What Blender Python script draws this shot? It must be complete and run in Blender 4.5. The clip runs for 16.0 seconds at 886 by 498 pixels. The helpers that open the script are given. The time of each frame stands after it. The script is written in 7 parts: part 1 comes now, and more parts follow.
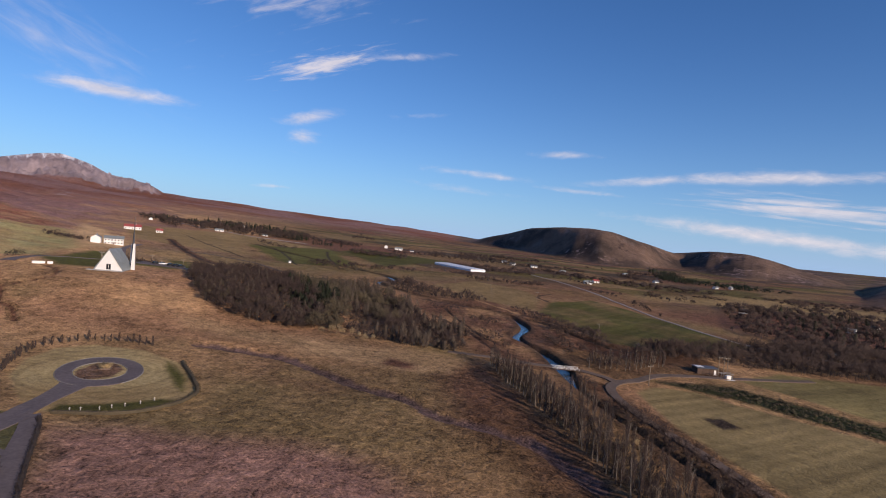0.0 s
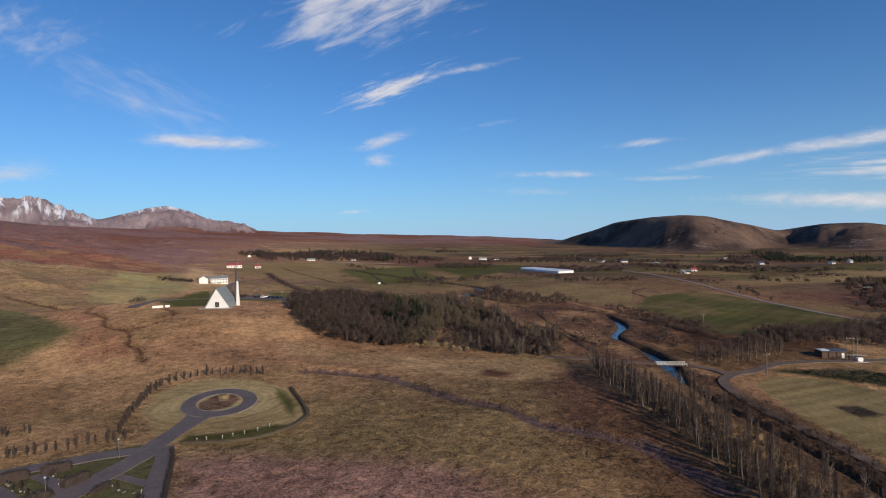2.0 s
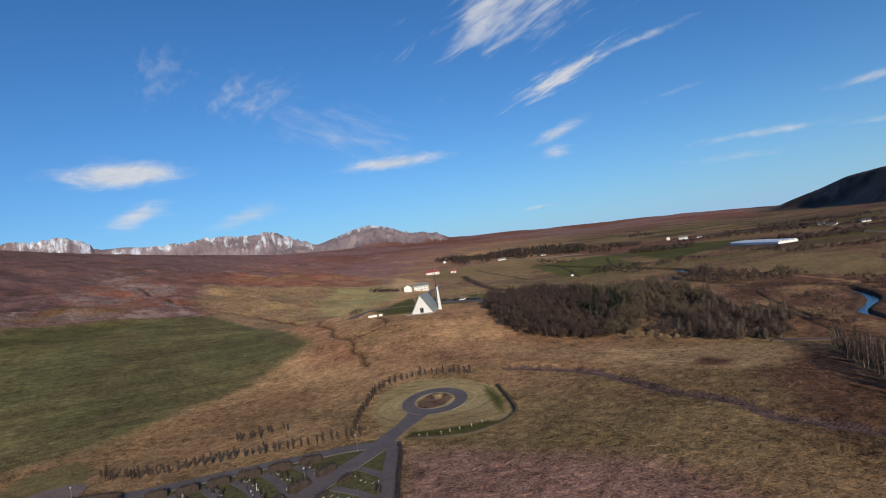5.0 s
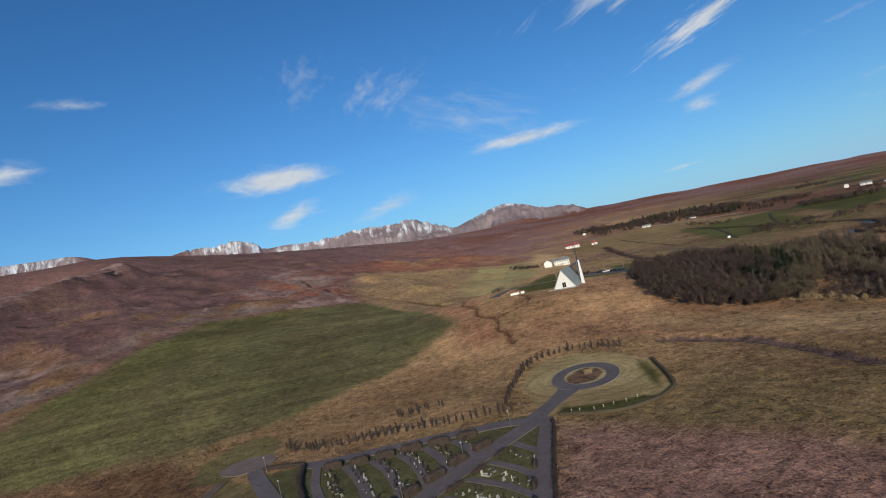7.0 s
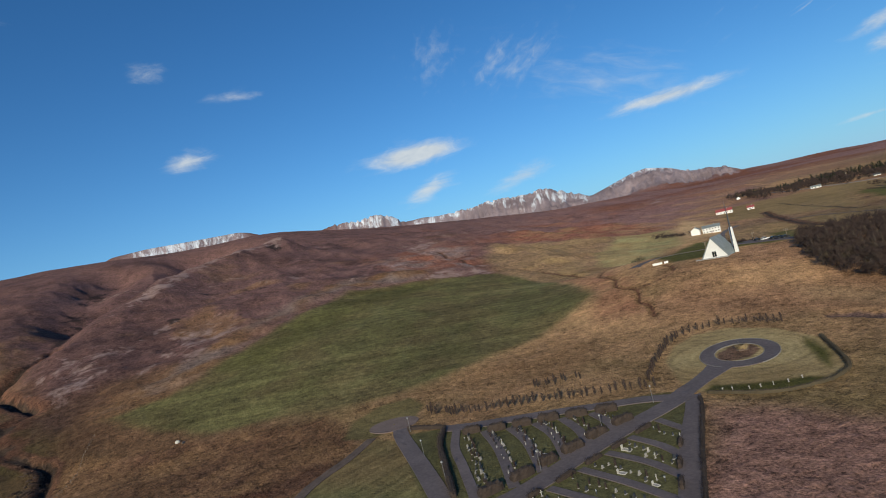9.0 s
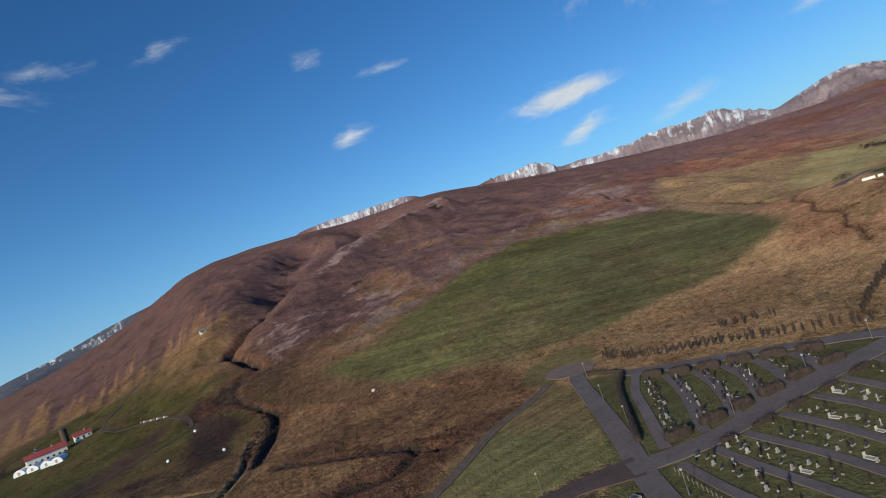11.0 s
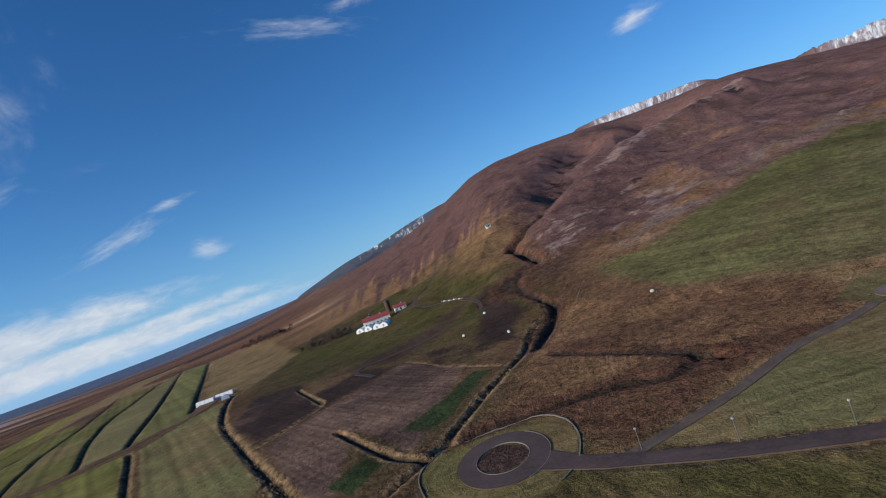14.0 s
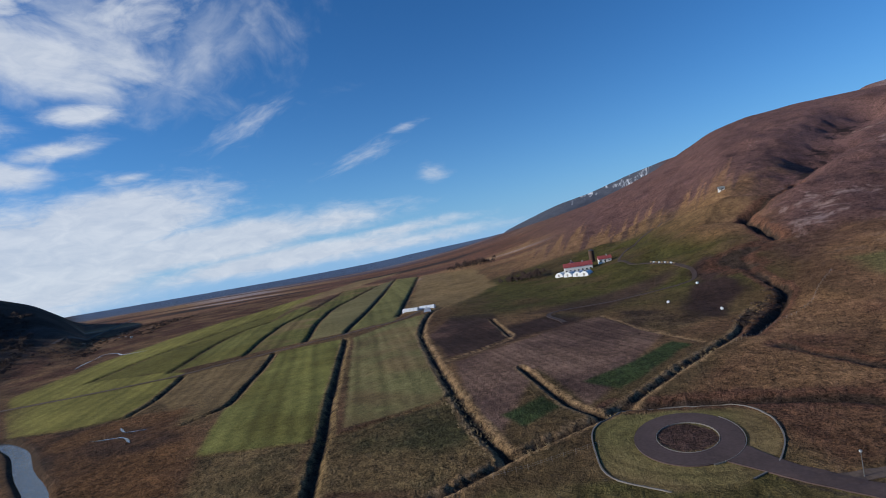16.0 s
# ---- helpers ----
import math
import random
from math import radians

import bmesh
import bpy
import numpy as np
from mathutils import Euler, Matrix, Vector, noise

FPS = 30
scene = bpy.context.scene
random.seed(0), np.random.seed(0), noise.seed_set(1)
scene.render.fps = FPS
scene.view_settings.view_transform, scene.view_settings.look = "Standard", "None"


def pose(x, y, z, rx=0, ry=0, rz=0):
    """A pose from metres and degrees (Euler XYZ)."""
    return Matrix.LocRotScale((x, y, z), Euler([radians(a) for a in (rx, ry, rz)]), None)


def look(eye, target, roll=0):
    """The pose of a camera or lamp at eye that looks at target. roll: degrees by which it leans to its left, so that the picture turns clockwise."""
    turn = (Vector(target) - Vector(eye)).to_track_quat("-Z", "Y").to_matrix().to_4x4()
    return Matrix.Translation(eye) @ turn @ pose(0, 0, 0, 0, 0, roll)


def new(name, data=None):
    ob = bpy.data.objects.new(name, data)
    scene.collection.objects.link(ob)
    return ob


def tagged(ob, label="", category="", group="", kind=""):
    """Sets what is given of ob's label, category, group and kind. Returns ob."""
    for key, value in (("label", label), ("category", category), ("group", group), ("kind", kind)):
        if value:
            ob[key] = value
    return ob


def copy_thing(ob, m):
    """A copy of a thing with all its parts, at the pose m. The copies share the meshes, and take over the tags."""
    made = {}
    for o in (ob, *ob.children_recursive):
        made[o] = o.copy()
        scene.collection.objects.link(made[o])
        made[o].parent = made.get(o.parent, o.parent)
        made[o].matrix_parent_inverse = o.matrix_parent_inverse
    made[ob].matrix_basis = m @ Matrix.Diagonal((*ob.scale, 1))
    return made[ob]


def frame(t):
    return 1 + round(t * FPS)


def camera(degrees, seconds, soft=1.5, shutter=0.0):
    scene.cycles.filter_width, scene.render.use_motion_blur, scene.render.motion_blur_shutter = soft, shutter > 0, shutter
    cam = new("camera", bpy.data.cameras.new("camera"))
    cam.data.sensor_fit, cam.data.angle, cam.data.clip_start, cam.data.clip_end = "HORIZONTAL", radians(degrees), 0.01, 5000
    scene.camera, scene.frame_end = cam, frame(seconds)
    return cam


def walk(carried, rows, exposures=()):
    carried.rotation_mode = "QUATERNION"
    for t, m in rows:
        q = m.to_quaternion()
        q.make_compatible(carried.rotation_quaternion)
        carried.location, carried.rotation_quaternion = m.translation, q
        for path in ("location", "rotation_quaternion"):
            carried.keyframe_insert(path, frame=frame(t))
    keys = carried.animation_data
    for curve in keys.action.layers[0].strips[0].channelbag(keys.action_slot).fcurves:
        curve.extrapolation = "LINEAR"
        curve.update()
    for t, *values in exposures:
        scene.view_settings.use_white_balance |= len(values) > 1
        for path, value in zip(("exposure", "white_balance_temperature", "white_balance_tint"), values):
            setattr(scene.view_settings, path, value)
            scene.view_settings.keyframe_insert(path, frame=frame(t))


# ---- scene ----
cam = camera(77, 16.0, soft=1.0)
PATH = [
    (0, pose(0, 0, 46, 88.30, -5.17, 4.83)),
    (0.5, pose(0, 0, 46, 88.53, -3.47, 7.48)),
    (1, pose(0, 0, 46, 88.71, -1.37, 9.58)),
    (1.5, pose(0, 0, 46, 88.84, 0.94, 11.18)),
    (2, pose(0, 0, 46, 89.00, 1.47, 13.26)),
    (2.5, pose(0, 0, 46, 89.25, -0.29, 16.30)),
    (3, pose(0, 0, 46, 89.46, 1.18, 19.14)),
    (3.5, pose(0, 0, 46, 89.60, 3.88, 21.86)),
    (4, pose(0, 0, 46, 89.75, 6.44, 24.94)),
    (6.5, pose(0, 0, 46, 90.52, 10.71, 43.80)),
    (7, pose(0, 0, 46, 90.65, 13.12, 46.82)),
    (7.5, pose(0, 0, 46, 90.79, 15.04, 49.96)),
    (8, pose(0, 0, 46, 90.87, 15.43, 53.42)),
    (8.5, pose(0, 0, 46, 90.94, 15.11, 57.01)),
    (9, pose(0, 0, 46, 90.94, 13.86, 60.92)),
    (11.5, pose(0, 0, 46, 90.82, 19.90, 82.68)),
    (12, pose(0, 0, 46, 90.63, 18.82, 87.23)),
    (12.5, pose(0, 0, 46, 90.49, 17.26, 91.90)),
    (13, pose(0, 0, 46, 90.37, 16.39, 97.00)),
    (13.5, pose(0, 0, 46, 90.28, 18.65, 102.49)),
    (14, pose(0, 0, 46, 90.13, 18.95, 107.58)),
    (14.5, pose(0, 0, 46, 89.94, 16.58, 114.02)),
    (15, pose(0, 0, 46, 89.79, 14.46, 119.42)),
    (15.5, pose(0, 0, 46, 89.64, 11.84, 124.24)),
    (16, pose(0, 0, 46, 89.52, 9.36, 129.37)),
]
walk(cam, PATH, [(0, 0.0, 6850, 19), (1.5, -0.03, 6800, 12), (3, -0.05, 6800, 10), (6.5, -0.1, 6550, 3), (9, -0.09, 6550, 0), (12.5, -0.03, 6350, 4), (14, -0.05, 6150, 5), (16, -0.13, 5980, 6)])

# ---- sky, clouds and sun ----
SUN_AZ, SUN_EL = -133.0, 20.0
world = bpy.data.worlds.new("world")
scene.world = world
world.use_nodes = True
wt = world.node_tree
wt.nodes.clear()


def wnode(kind, **inputs):
    n = wt.nodes.new(kind)
    for key, value in inputs.items():
        slot = n.inputs[int(key[1:])] if key[0] == "i" and key[1:].isdigit() else n.inputs[key]
        if isinstance(value, bpy.types.NodeSocket):
            wt.links.new(value, slot)
        else:
            slot.default_value = value
    return n


def wmath(op, a, b=0.0, clamp=False):
    n = wt.nodes.new("ShaderNodeMath")
    n.operation, n.use_clamp = op, clamp
    for slot, value in zip(n.inputs, (a, b)):
        if isinstance(value, bpy.types.NodeSocket):
            wt.links.new(value, slot)
        else:
            slot.default_value = value
    return n.outputs[0]


sky = wt.nodes.new("ShaderNodeTexSky")
sky.sky_type, sky.sun_disc = "NISHITA", False
sky.sun_elevation, sky.sun_rotation = radians(SUN_EL), radians(-SUN_AZ)
sky.altitude, sky.air_density, sky.dust_density, sky.ozone_density = 100, 1.0, 0.25, 4.0
aim = wt.nodes.new("ShaderNodeTexCoord").outputs["Generated"]


def way_of(az, el):
    a, e = radians(az), radians(el)
    return Vector((-math.sin(a) * math.cos(e), math.cos(a) * math.cos(e), math.sin(e)))


def streak_noise(scale, size, detail, rough, off):
    m = wt.nodes.new("ShaderNodeMapping")
    m.inputs["Scale"].default_value, m.inputs["Location"].default_value = scale, off
    wt.links.new(aim, m.inputs["Vector"])
    n = wt.nodes.new("ShaderNodeTexNoise")
    n.inputs["Scale"].default_value, n.inputs["Detail"].default_value, n.inputs["Roughness"].default_value = size, detail, rough
    n.inputs["Distortion"].default_value = 0.6
    wt.links.new(m.outputs[0], n.inputs["Vector"])
    return n.outputs[0]


fibre = streak_noise((1.0, 1.0, 4.6), 8.0, 9.0, 0.66, (3.1, 0.4, 1.7))
puff = streak_noise((1.0, 1.0, 2.4), 24.0, 6.0, 0.6, (0.3, 5.2, 0.0))
cover_sum = None
wisps = None


def cloud(az, el, half_w, half_h, tilt=0, amount=1.0, strands=0.0):
    """One cloud of the sky: a soft patch about a direction, broken up by the shared noise."""
    global cover_sum, wisps
    c = way_of(az, el)
    right = Vector((math.cos(radians(az)), math.sin(radians(az)), 0))
    up = right.cross(c)
    s, k = math.sin(radians(tilt)), math.cos(radians(tilt))
    u, v = right * k + up * s, up * k - right * s
    lens = []
    for axis, half in ((u, half_w), (v, half_h)):
        d = wt.nodes.new("ShaderNodeVectorMath")
        d.operation = "DOT_PRODUCT"
        wt.links.new(aim, d.inputs[0])
        d.inputs[1].default_value = axis / math.tan(radians(half))
        lens.append(d.outputs["Value"])
    r2 = wmath("ADD", wmath("MULTIPLY", lens[0], lens[0]), wmath("MULTIPLY", lens[1], lens[1]))
    fall = wmath("POWER", 2.718, wmath("MULTIPLY", r2, -1.1))
    d = wt.nodes.new("ShaderNodeVectorMath")
    d.operation = "DOT_PRODUCT"
    wt.links.new(aim, d.inputs[0])
    d.inputs[1].default_value = c
    fall = wmath("MULTIPLY", wmath("MULTIPLY", fall, wmath("GREATER_THAN", d.outputs["Value"], 0.2)), amount)
    if strands:
        at_uv = wt.nodes.new("ShaderNodeCombineXYZ")
        wt.links.new(wmath("MULTIPLY", lens[0], 1.3), at_uv.inputs[0])
        wt.links.new(wmath("MULTIPLY", lens[1], strands), at_uv.inputs[1])
        at_uv.inputs[2].default_value = az * 0.37
        n = wt.nodes.new("ShaderNodeTexNoise")
        n.inputs["Scale"].default_value, n.inputs["Detail"].default_value = 1.6, 7.0
        n.inputs["Roughness"].default_value, n.inputs["Distortion"].default_value = 0.56, 0.4
        wt.links.new(at_uv.outputs[0], n.inputs["Vector"])
        r = wt.nodes.new("ShaderNodeMapRange")
        r.interpolation_type = "SMOOTHSTEP"
        wt.links.new(wmath("ADD", fall, wmath("MULTIPLY", wmath("SUBTRACT", n.outputs[0], 0.5), 2.0 if amount > 0.7 else 1.3)), r.inputs["Value"])
        r.inputs["From Min"].default_value, r.inputs["From Max"].default_value = (0.28, 1.15) if amount > 0.7 else (0.12, 1.3)
        own = wmath("MULTIPLY", r.outputs[0], wmath("POWER", fall, 0.35), True)
        wisps = own if wisps is None else wmath("MAXIMUM", wisps, own)
        return
    cover_sum = fall if cover_sum is None else wmath("MAXIMUM", cover_sum, fall)


# over the valley head
cloud(19.5, 24.0, 10.0, 4.6, 22, 0.95, 2.6)
cloud(13, 27.0, 8.0, 3.0, 26, 0.8, 2.6)
cloud(18, 15.2, 5.6, 1.1, 18, 1.05, 1.6)
cloud(10, 16.9, 6.0, 0.5, 8, 0.7)
cloud(36, 9.7, 6.4, 0.75, 0, 1.15)
cloud(19.5, 10.0, 3.0, 0.8, 12, 0.95)
cloud(19.8, 8.0, 2.0, 1.0, 0, 0.85)
cloud(-7, 8.8, 4.2, 0.5, 2, 0.75)
cloud(1, 6.2, 6.4, 0.45, -3, 0.7)
cloud(-15, 6.7, 7.0, 0.6, 6, 0.85)
cloud(-8, 5.3, 5.1, 0.35, -3, 0.75)
cloud(41, 13.3, 8.0, 2.6, -21, 0.5, 1.5)
cloud(48, 17.0, 3.5, 1.6, 30, 0.52, 1.1)
cloud(22, 3.0, 2.6, 0.3, 4, 0.65)
cloud(-26, 7.4, 13.0, 0.7, 2, 0.95)
cloud(-29, 4.7, 11.0, 1.3, -3, 0.95, 1.8)
cloud(-26, 2.2, 13.5, 0.9, -4, 1.05)
cloud(4, 4.6, 8.0, 0.5, -4, 0.6)
cloud(8, 11.5, 3.0, 0.4, 6, 0.55)
# over the hillside
cloud(61.3, 10.9, 5.4, 1.35, 1, 1.3)
cloud(60.3, 7.4, 3.4, 1.1, 18, 0.95)
cloud(51, 6.2, 4.2, 0.9, 14, 0.85)
cloud(83, 14.4, 2.6, 1.1, 7, 0.85)
cloud(77, 19.6, 3.2, 0.5, -2, 0.65)
cloud(51, 17.7, 3.0, 1.7, 36, 0.55, 1.2)
cloud(85, 22.5, 2.2, 1.1, 5, 0.62)
cloud(57, 19.5, 2.6, 2.2, 50, 0.5, 1.2)
cloud(114, 24.6, 6.0, 1.1, -12, 0.62, 1.0)
cloud(108, 25.6, 4.4, 0.8, 6, 0.7)
cloud(129, 7.3, 2.0, 1.3, -16, 0.75)
cloud(98, 26.0, 2.6, 1.0, 10, 0.6)
# towards the sea
cloud(162, 20.5, 13.0, 5.0, -8, 1.1, 0.9)
cloud(143.5, 22.5, 5.0, 4.2, 34, 0.55, 0.8)
cloud(150, 21.0, 9.0, 3.6, 38, 0.66, 0.9)
cloud(146.5, 14.6, 5.0, 1.3, 26, 0.68, 1.1)
cloud(160.5, 16.0, 4.0, 1.2, 2, 1.3)
cloud(158, 10.4, 2.8, 0.7, 6, 1.0)
cloud(140, 4.0, 9.0, 1.8, 4, 1.1)
cloud(134, 2.2, 9.0, 0.9, 3, 1.1)
cloud(136, 10.2, 4.2, 1.0, 16, 0.64, 1.1)
cloud(131, 12.5, 2.6, 0.6, 14, 0.7)
cloud(160, 6.4, 11.0, 3.4, 7, 1.7)
cloud(152, 3.6, 14.0, 2.2, 3, 1.65)
cloud(145, 1.2, 15.0, 1.3, 2, 1.5)
cloud(132, 0.9, 12.0, 0.9, 2, 1.0)
cloud(168, 3.5, 14.0, 5.0, 3, 2.0)
cloud(163, 13.0, 5.0, 1.0, 12, 1.1)
cloud(170, 15.0, 5.0, 2.2, 4, 1.3)
cloud(172, 20.0, 8.0, 4.0, 6, 1.4, 1.3)
cloud(156, 24.0, 9.0, 4.0, 24, 0.8, 1.2)
cloud(167, 11.2, 4.4, 1.6, -4, 1.3)
cloud(167, 25.0, 5.5, 2.8, 5, 1.2, 1.6)

mixed = wmath("ADD", wmath("MULTIPLY", fibre, 0.62), wmath("MULTIPLY", puff, 0.38))
raw = wmath("ADD", cover_sum, wmath("MULTIPLY", wmath("SUBTRACT", mixed, 0.5), 2.1))
shape = wt.nodes.new("ShaderNodeMapRange")
shape.interpolation_type = "SMOOTHSTEP"
wt.links.new(raw, shape.inputs["Value"])
shape.inputs["From Min"].default_value, shape.inputs["From Max"].default_value = 0.22, 1.3
dense = wmath("MAXIMUM", wmath("MULTIPLY", shape.outputs[0], wmath("POWER", cover_sum, 0.4), True), wisps)
tone = wt.nodes.new("ShaderNodeMix")
tone.data_type = "RGBA"
wt.links.new(wmath("MULTIPLY", puff, 1.0, True), tone.inputs["Factor"])
tone.inputs["A"].default_value, tone.inputs["B"].default_value = (5.6, 6.2, 7.6, 1), (11.0, 10.6, 10.6, 1)
blend = wt.nodes.new("ShaderNodeMix")
blend.data_type = "RGBA"
wt.links.new(wmath("MULTIPLY", dense, 0.88), blend.inputs["Factor"])
deep = wt.nodes.new("ShaderNodeMix")
deep.data_type, deep.blend_type = "RGBA", "MULTIPLY"
deep.inputs["Factor"].default_value = 1.0
wt.links.new(sky.outputs[0], deep.inputs["A"])
deep.inputs["B"].default_value = (0.51, 0.98, 1.42, 1)
# pale air low over the land
high = wt.nodes.new("ShaderNodeSeparateXYZ")
wt.links.new(aim, high.inputs[0])
veil = wt.nodes.new("ShaderNodeMix")
veil.data_type = "RGBA"
wt.links.new(wmath("MULTIPLY", wmath("POWER", 2.718, wmath("MULTIPLY", wmath("MAXIMUM", high.outputs[2], 0.0), -10.0)), 0.7), veil.inputs["Factor"])
wt.links.new(deep.outputs["Result"], veil.inputs["A"])
veil.inputs["B"].default_value = (4.6, 7.2, 11.2, 1)
wt.links.new(veil.outputs["Result"], blend.inputs["A"])
wt.links.new(tone.outputs["Result"], blend.inputs["B"])
back = wt.nodes.new("ShaderNodeBackground")
back.inputs["Strength"].default_value = 0.084
wt.links.new(blend.outputs["Result"], back.inputs["Color"])
wout = wt.nodes.new("ShaderNodeOutputWorld")
wt.links.new(back.outputs[0], wout.inputs[0])

sun = new("sun", bpy.data.lights.new("sun", "SUN"))
sun.data.energy, sun.data.angle, sun.data.color = 5.0, radians(0.6), (1.0, 0.87, 0.7)
sun.matrix_world = look(way_of(SUN_AZ, SUN_EL) * 500, (0, 0, 0))
scene.view_settings.exposure = 0.0

# ---- materials ----
def material(name, colour, rough=0.8, metal=0.0, spread=0.25, grain=8.0, coarse=0.8, bump=0.3, second=None, island=0.0, spec=0.3):
    """A plain surface with two scales of mottling, a little relief, and some difference from piece to piece."""
    m = bpy.data.materials.new(name)
    m.use_nodes = True
    nt = m.node_tree
    b = nt.nodes["Principled BSDF"]
    b.inputs["Roughness"].default_value, b.inputs["Metallic"].default_value = rough, metal
    b.inputs["Specular IOR Level"].default_value = spec
    tc = nt.nodes.new("ShaderNodeTexCoord")
    tex = []
    for s, d in ((grain, 4), (coarse, 3)):
        n = nt.nodes.new("ShaderNodeTexNoise")
        n.inputs["Scale"].default_value, n.inputs["Detail"].default_value = s, d
        nt.links.new(tc.outputs["Object"], n.inputs["Vector"])
        tex.append(n.outputs[0])
    add = nt.nodes.new("ShaderNodeMath")
    add.operation = "ADD"
    nt.links.new(tex[0], add.inputs[0])
    nt.links.new(tex[1], add.inputs[1])
    info = nt.nodes.new("ShaderNodeObjectInfo")
    geo = nt.nodes.new("ShaderNodeNewGeometry")
    pick = nt.nodes.new("ShaderNodeMath")
    pick.operation = "MULTIPLY_ADD"
    nt.links.new(geo.outputs["Random Per Island"] if island else info.outputs["Random"], pick.inputs[0])
    pick.inputs[1].default_value = island or 0.12
    nt.links.new(add.outputs[0], pick.inputs[2])
    ramp = nt.nodes.new("ShaderNodeMapRange")
    ramp.inputs["From Min"].default_value, ramp.inputs["From Max"].default_value = 0.7, 1.4 + (island or 0.12)
    nt.links.new(pick.outputs[0], ramp.inputs["Value"])
    mix = nt.nodes.new("ShaderNodeMix")
    mix.data_type = "RGBA"
    nt.links.new(ramp.outputs[0], mix.inputs["Factor"])
    mix.inputs["A"].default_value = (*[c * (1 - spread) for c in colour], 1)
    mix.inputs["B"].default_value = (*(second or [min(1, c * (1 + spread)) for c in colour]), 1)
    nt.links.new(mix.outputs["Result"], b.inputs["Base Color"])
    if bump:
        bp = nt.nodes.new("ShaderNodeBump")
        bp.inputs["Strength"].default_value, bp.inputs["Distance"].default_value = bump, 0.05
        nt.links.new(tex[0], bp.inputs["Height"])
        nt.links.new(bp.outputs[0], b.inputs["Normal"])
    return m


def land_material():
    """Ground cover: the colour of what grows there, with tufts, stalks and bare spots at three sizes."""
    m = bpy.data.materials.new("land")
    m.use_nodes = True
    nt = m.node_tree
    b = nt.nodes["Principled BSDF"]
    b.inputs["Roughness"].default_value, b.inputs["Specular IOR Level"].default_value = 0.95, 0.08
    tc = nt.nodes.new("ShaderNodeTexCoord")
    col = nt.nodes.new("ShaderNodeAttribute")
    col.attribute_name = "cover"
    tuft = nt.nodes.new("ShaderNodeAttribute")
    tuft.attribute_name = "tuft"
    total = None
    heights = []
    for size, detail, weight, dist in ((1.7, 5, 1.6, 0.5), (0.36, 6, 1.2, 0.6), (0.045, 7, 0.7, 0.9)):
        n = nt.nodes.new("ShaderNodeTexNoise")
        n.inputs["Scale"].default_value, n.inputs["Detail"].default_value = size, detail
        n.inputs["Distortion"].default_value = dist
        n.inputs["Roughness"].default_value = 0.64
        nt.links.new(tc.outputs["Object"], n.inputs["Vector"])
        heights.append(n.outputs[0])
        k = nt.nodes.new("ShaderNodeMath")
        k.operation = "MULTIPLY_ADD"
        nt.links.new(n.outputs[0], k.inputs[0])
        k.inputs[1].default_value = weight
        if total is None:
            k.inputs[2].default_value = -0.75
        else:
            nt.links.new(total, k.inputs[2])
        total = k.outputs[0]
    # 0 where the cover is even, up to 1 where it is tufted
    sway = nt.nodes.new("ShaderNodeMath")
    sway.operation = "SUBTRACT"
    nt.links.new(total, sway.inputs[0])
    sway.inputs[1].default_value = 1.0
    amt = nt.nodes.new("ShaderNodeMapRange")
    nt.links.new(tuft.outputs["Fac"], amt.inputs["Value"])
    amt.inputs["To Min"].default_value, amt.inputs["To Max"].default_value = 0.9, 2.2
    swing = nt.nodes.new("ShaderNodeMath")
    swing.operation = "MULTIPLY_ADD"
    nt.links.new(sway.outputs[0], swing.inputs[0])
    nt.links.new(amt.outputs[0], swing.inputs[1])
    swing.inputs[2].default_value = 1.0
    low = nt.nodes.new("ShaderNodeMath")
    low.operation = "MAXIMUM"
    nt.links.new(swing.outputs[0], low.inputs[0])
    low.inputs[1].default_value = 0.22
    sc = nt.nodes.new("ShaderNodeVectorMath")
    sc.operation = "SCALE"
    nt.links.new(col.outputs["Color"], sc.inputs[0])
    nt.links.new(low.outputs[0], sc.inputs["Scale"])
    marks = nt.nodes.new("ShaderNodeAttribute")
    marks.attribute_name = "marks"
    share = nt.nodes.new("ShaderNodeSeparateXYZ")
    nt.links.new(marks.outputs["Vector"], share.inputs[0])
    sep = nt.nodes.new("ShaderNodeSeparateXYZ")
    nt.links.new(tc.outputs["Object"], sep.inputs[0])

    def calc(op, a, c=0.0):
        n = nt.nodes.new("ShaderNodeMath")
        n.operation = op
        for slot, value in zip(n.inputs, (a, c)):
            if isinstance(value, bpy.types.NodeSocket):
                nt.links.new(value, slot)
            else:
                slot.default_value = value
        return n.outputs[0]

    # gullies that run down the far slopes: bearing by height
    fall_line = nt.nodes.new("ShaderNodeCombineXYZ")
    nt.links.new(calc("MULTIPLY", calc("ARCTAN2", sep.outputs[0], sep.outputs[1]), 4450.0), fall_line.inputs[0])
    nt.links.new(calc("MULTIPLY", sep.outputs[2], 0.3), fall_line.inputs[1])
    result = sc.outputs[0]
    for axis, where, size, detail, rough, sway_by, sharp, tone in (
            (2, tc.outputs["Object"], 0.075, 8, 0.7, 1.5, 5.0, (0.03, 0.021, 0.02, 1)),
            (0, tc.outputs["Object"], 0.05, 10, 0.74, 2.3, 3.4, (0.33, 0.23, 0.205, 1)),
            (1, fall_line.outputs[0], 0.022, 9, 0.76, 2.6, 3.0, (0.74, 0.77, 0.82, 1))):
        n = nt.nodes.new("ShaderNodeTexNoise")
        n.inputs["Scale"].default_value, n.inputs["Detail"].default_value, n.inputs["Roughness"].default_value = size, detail, rough
        n.inputs["Distortion"].default_value = 0.5
        nt.links.new(where, n.inputs["Vector"])
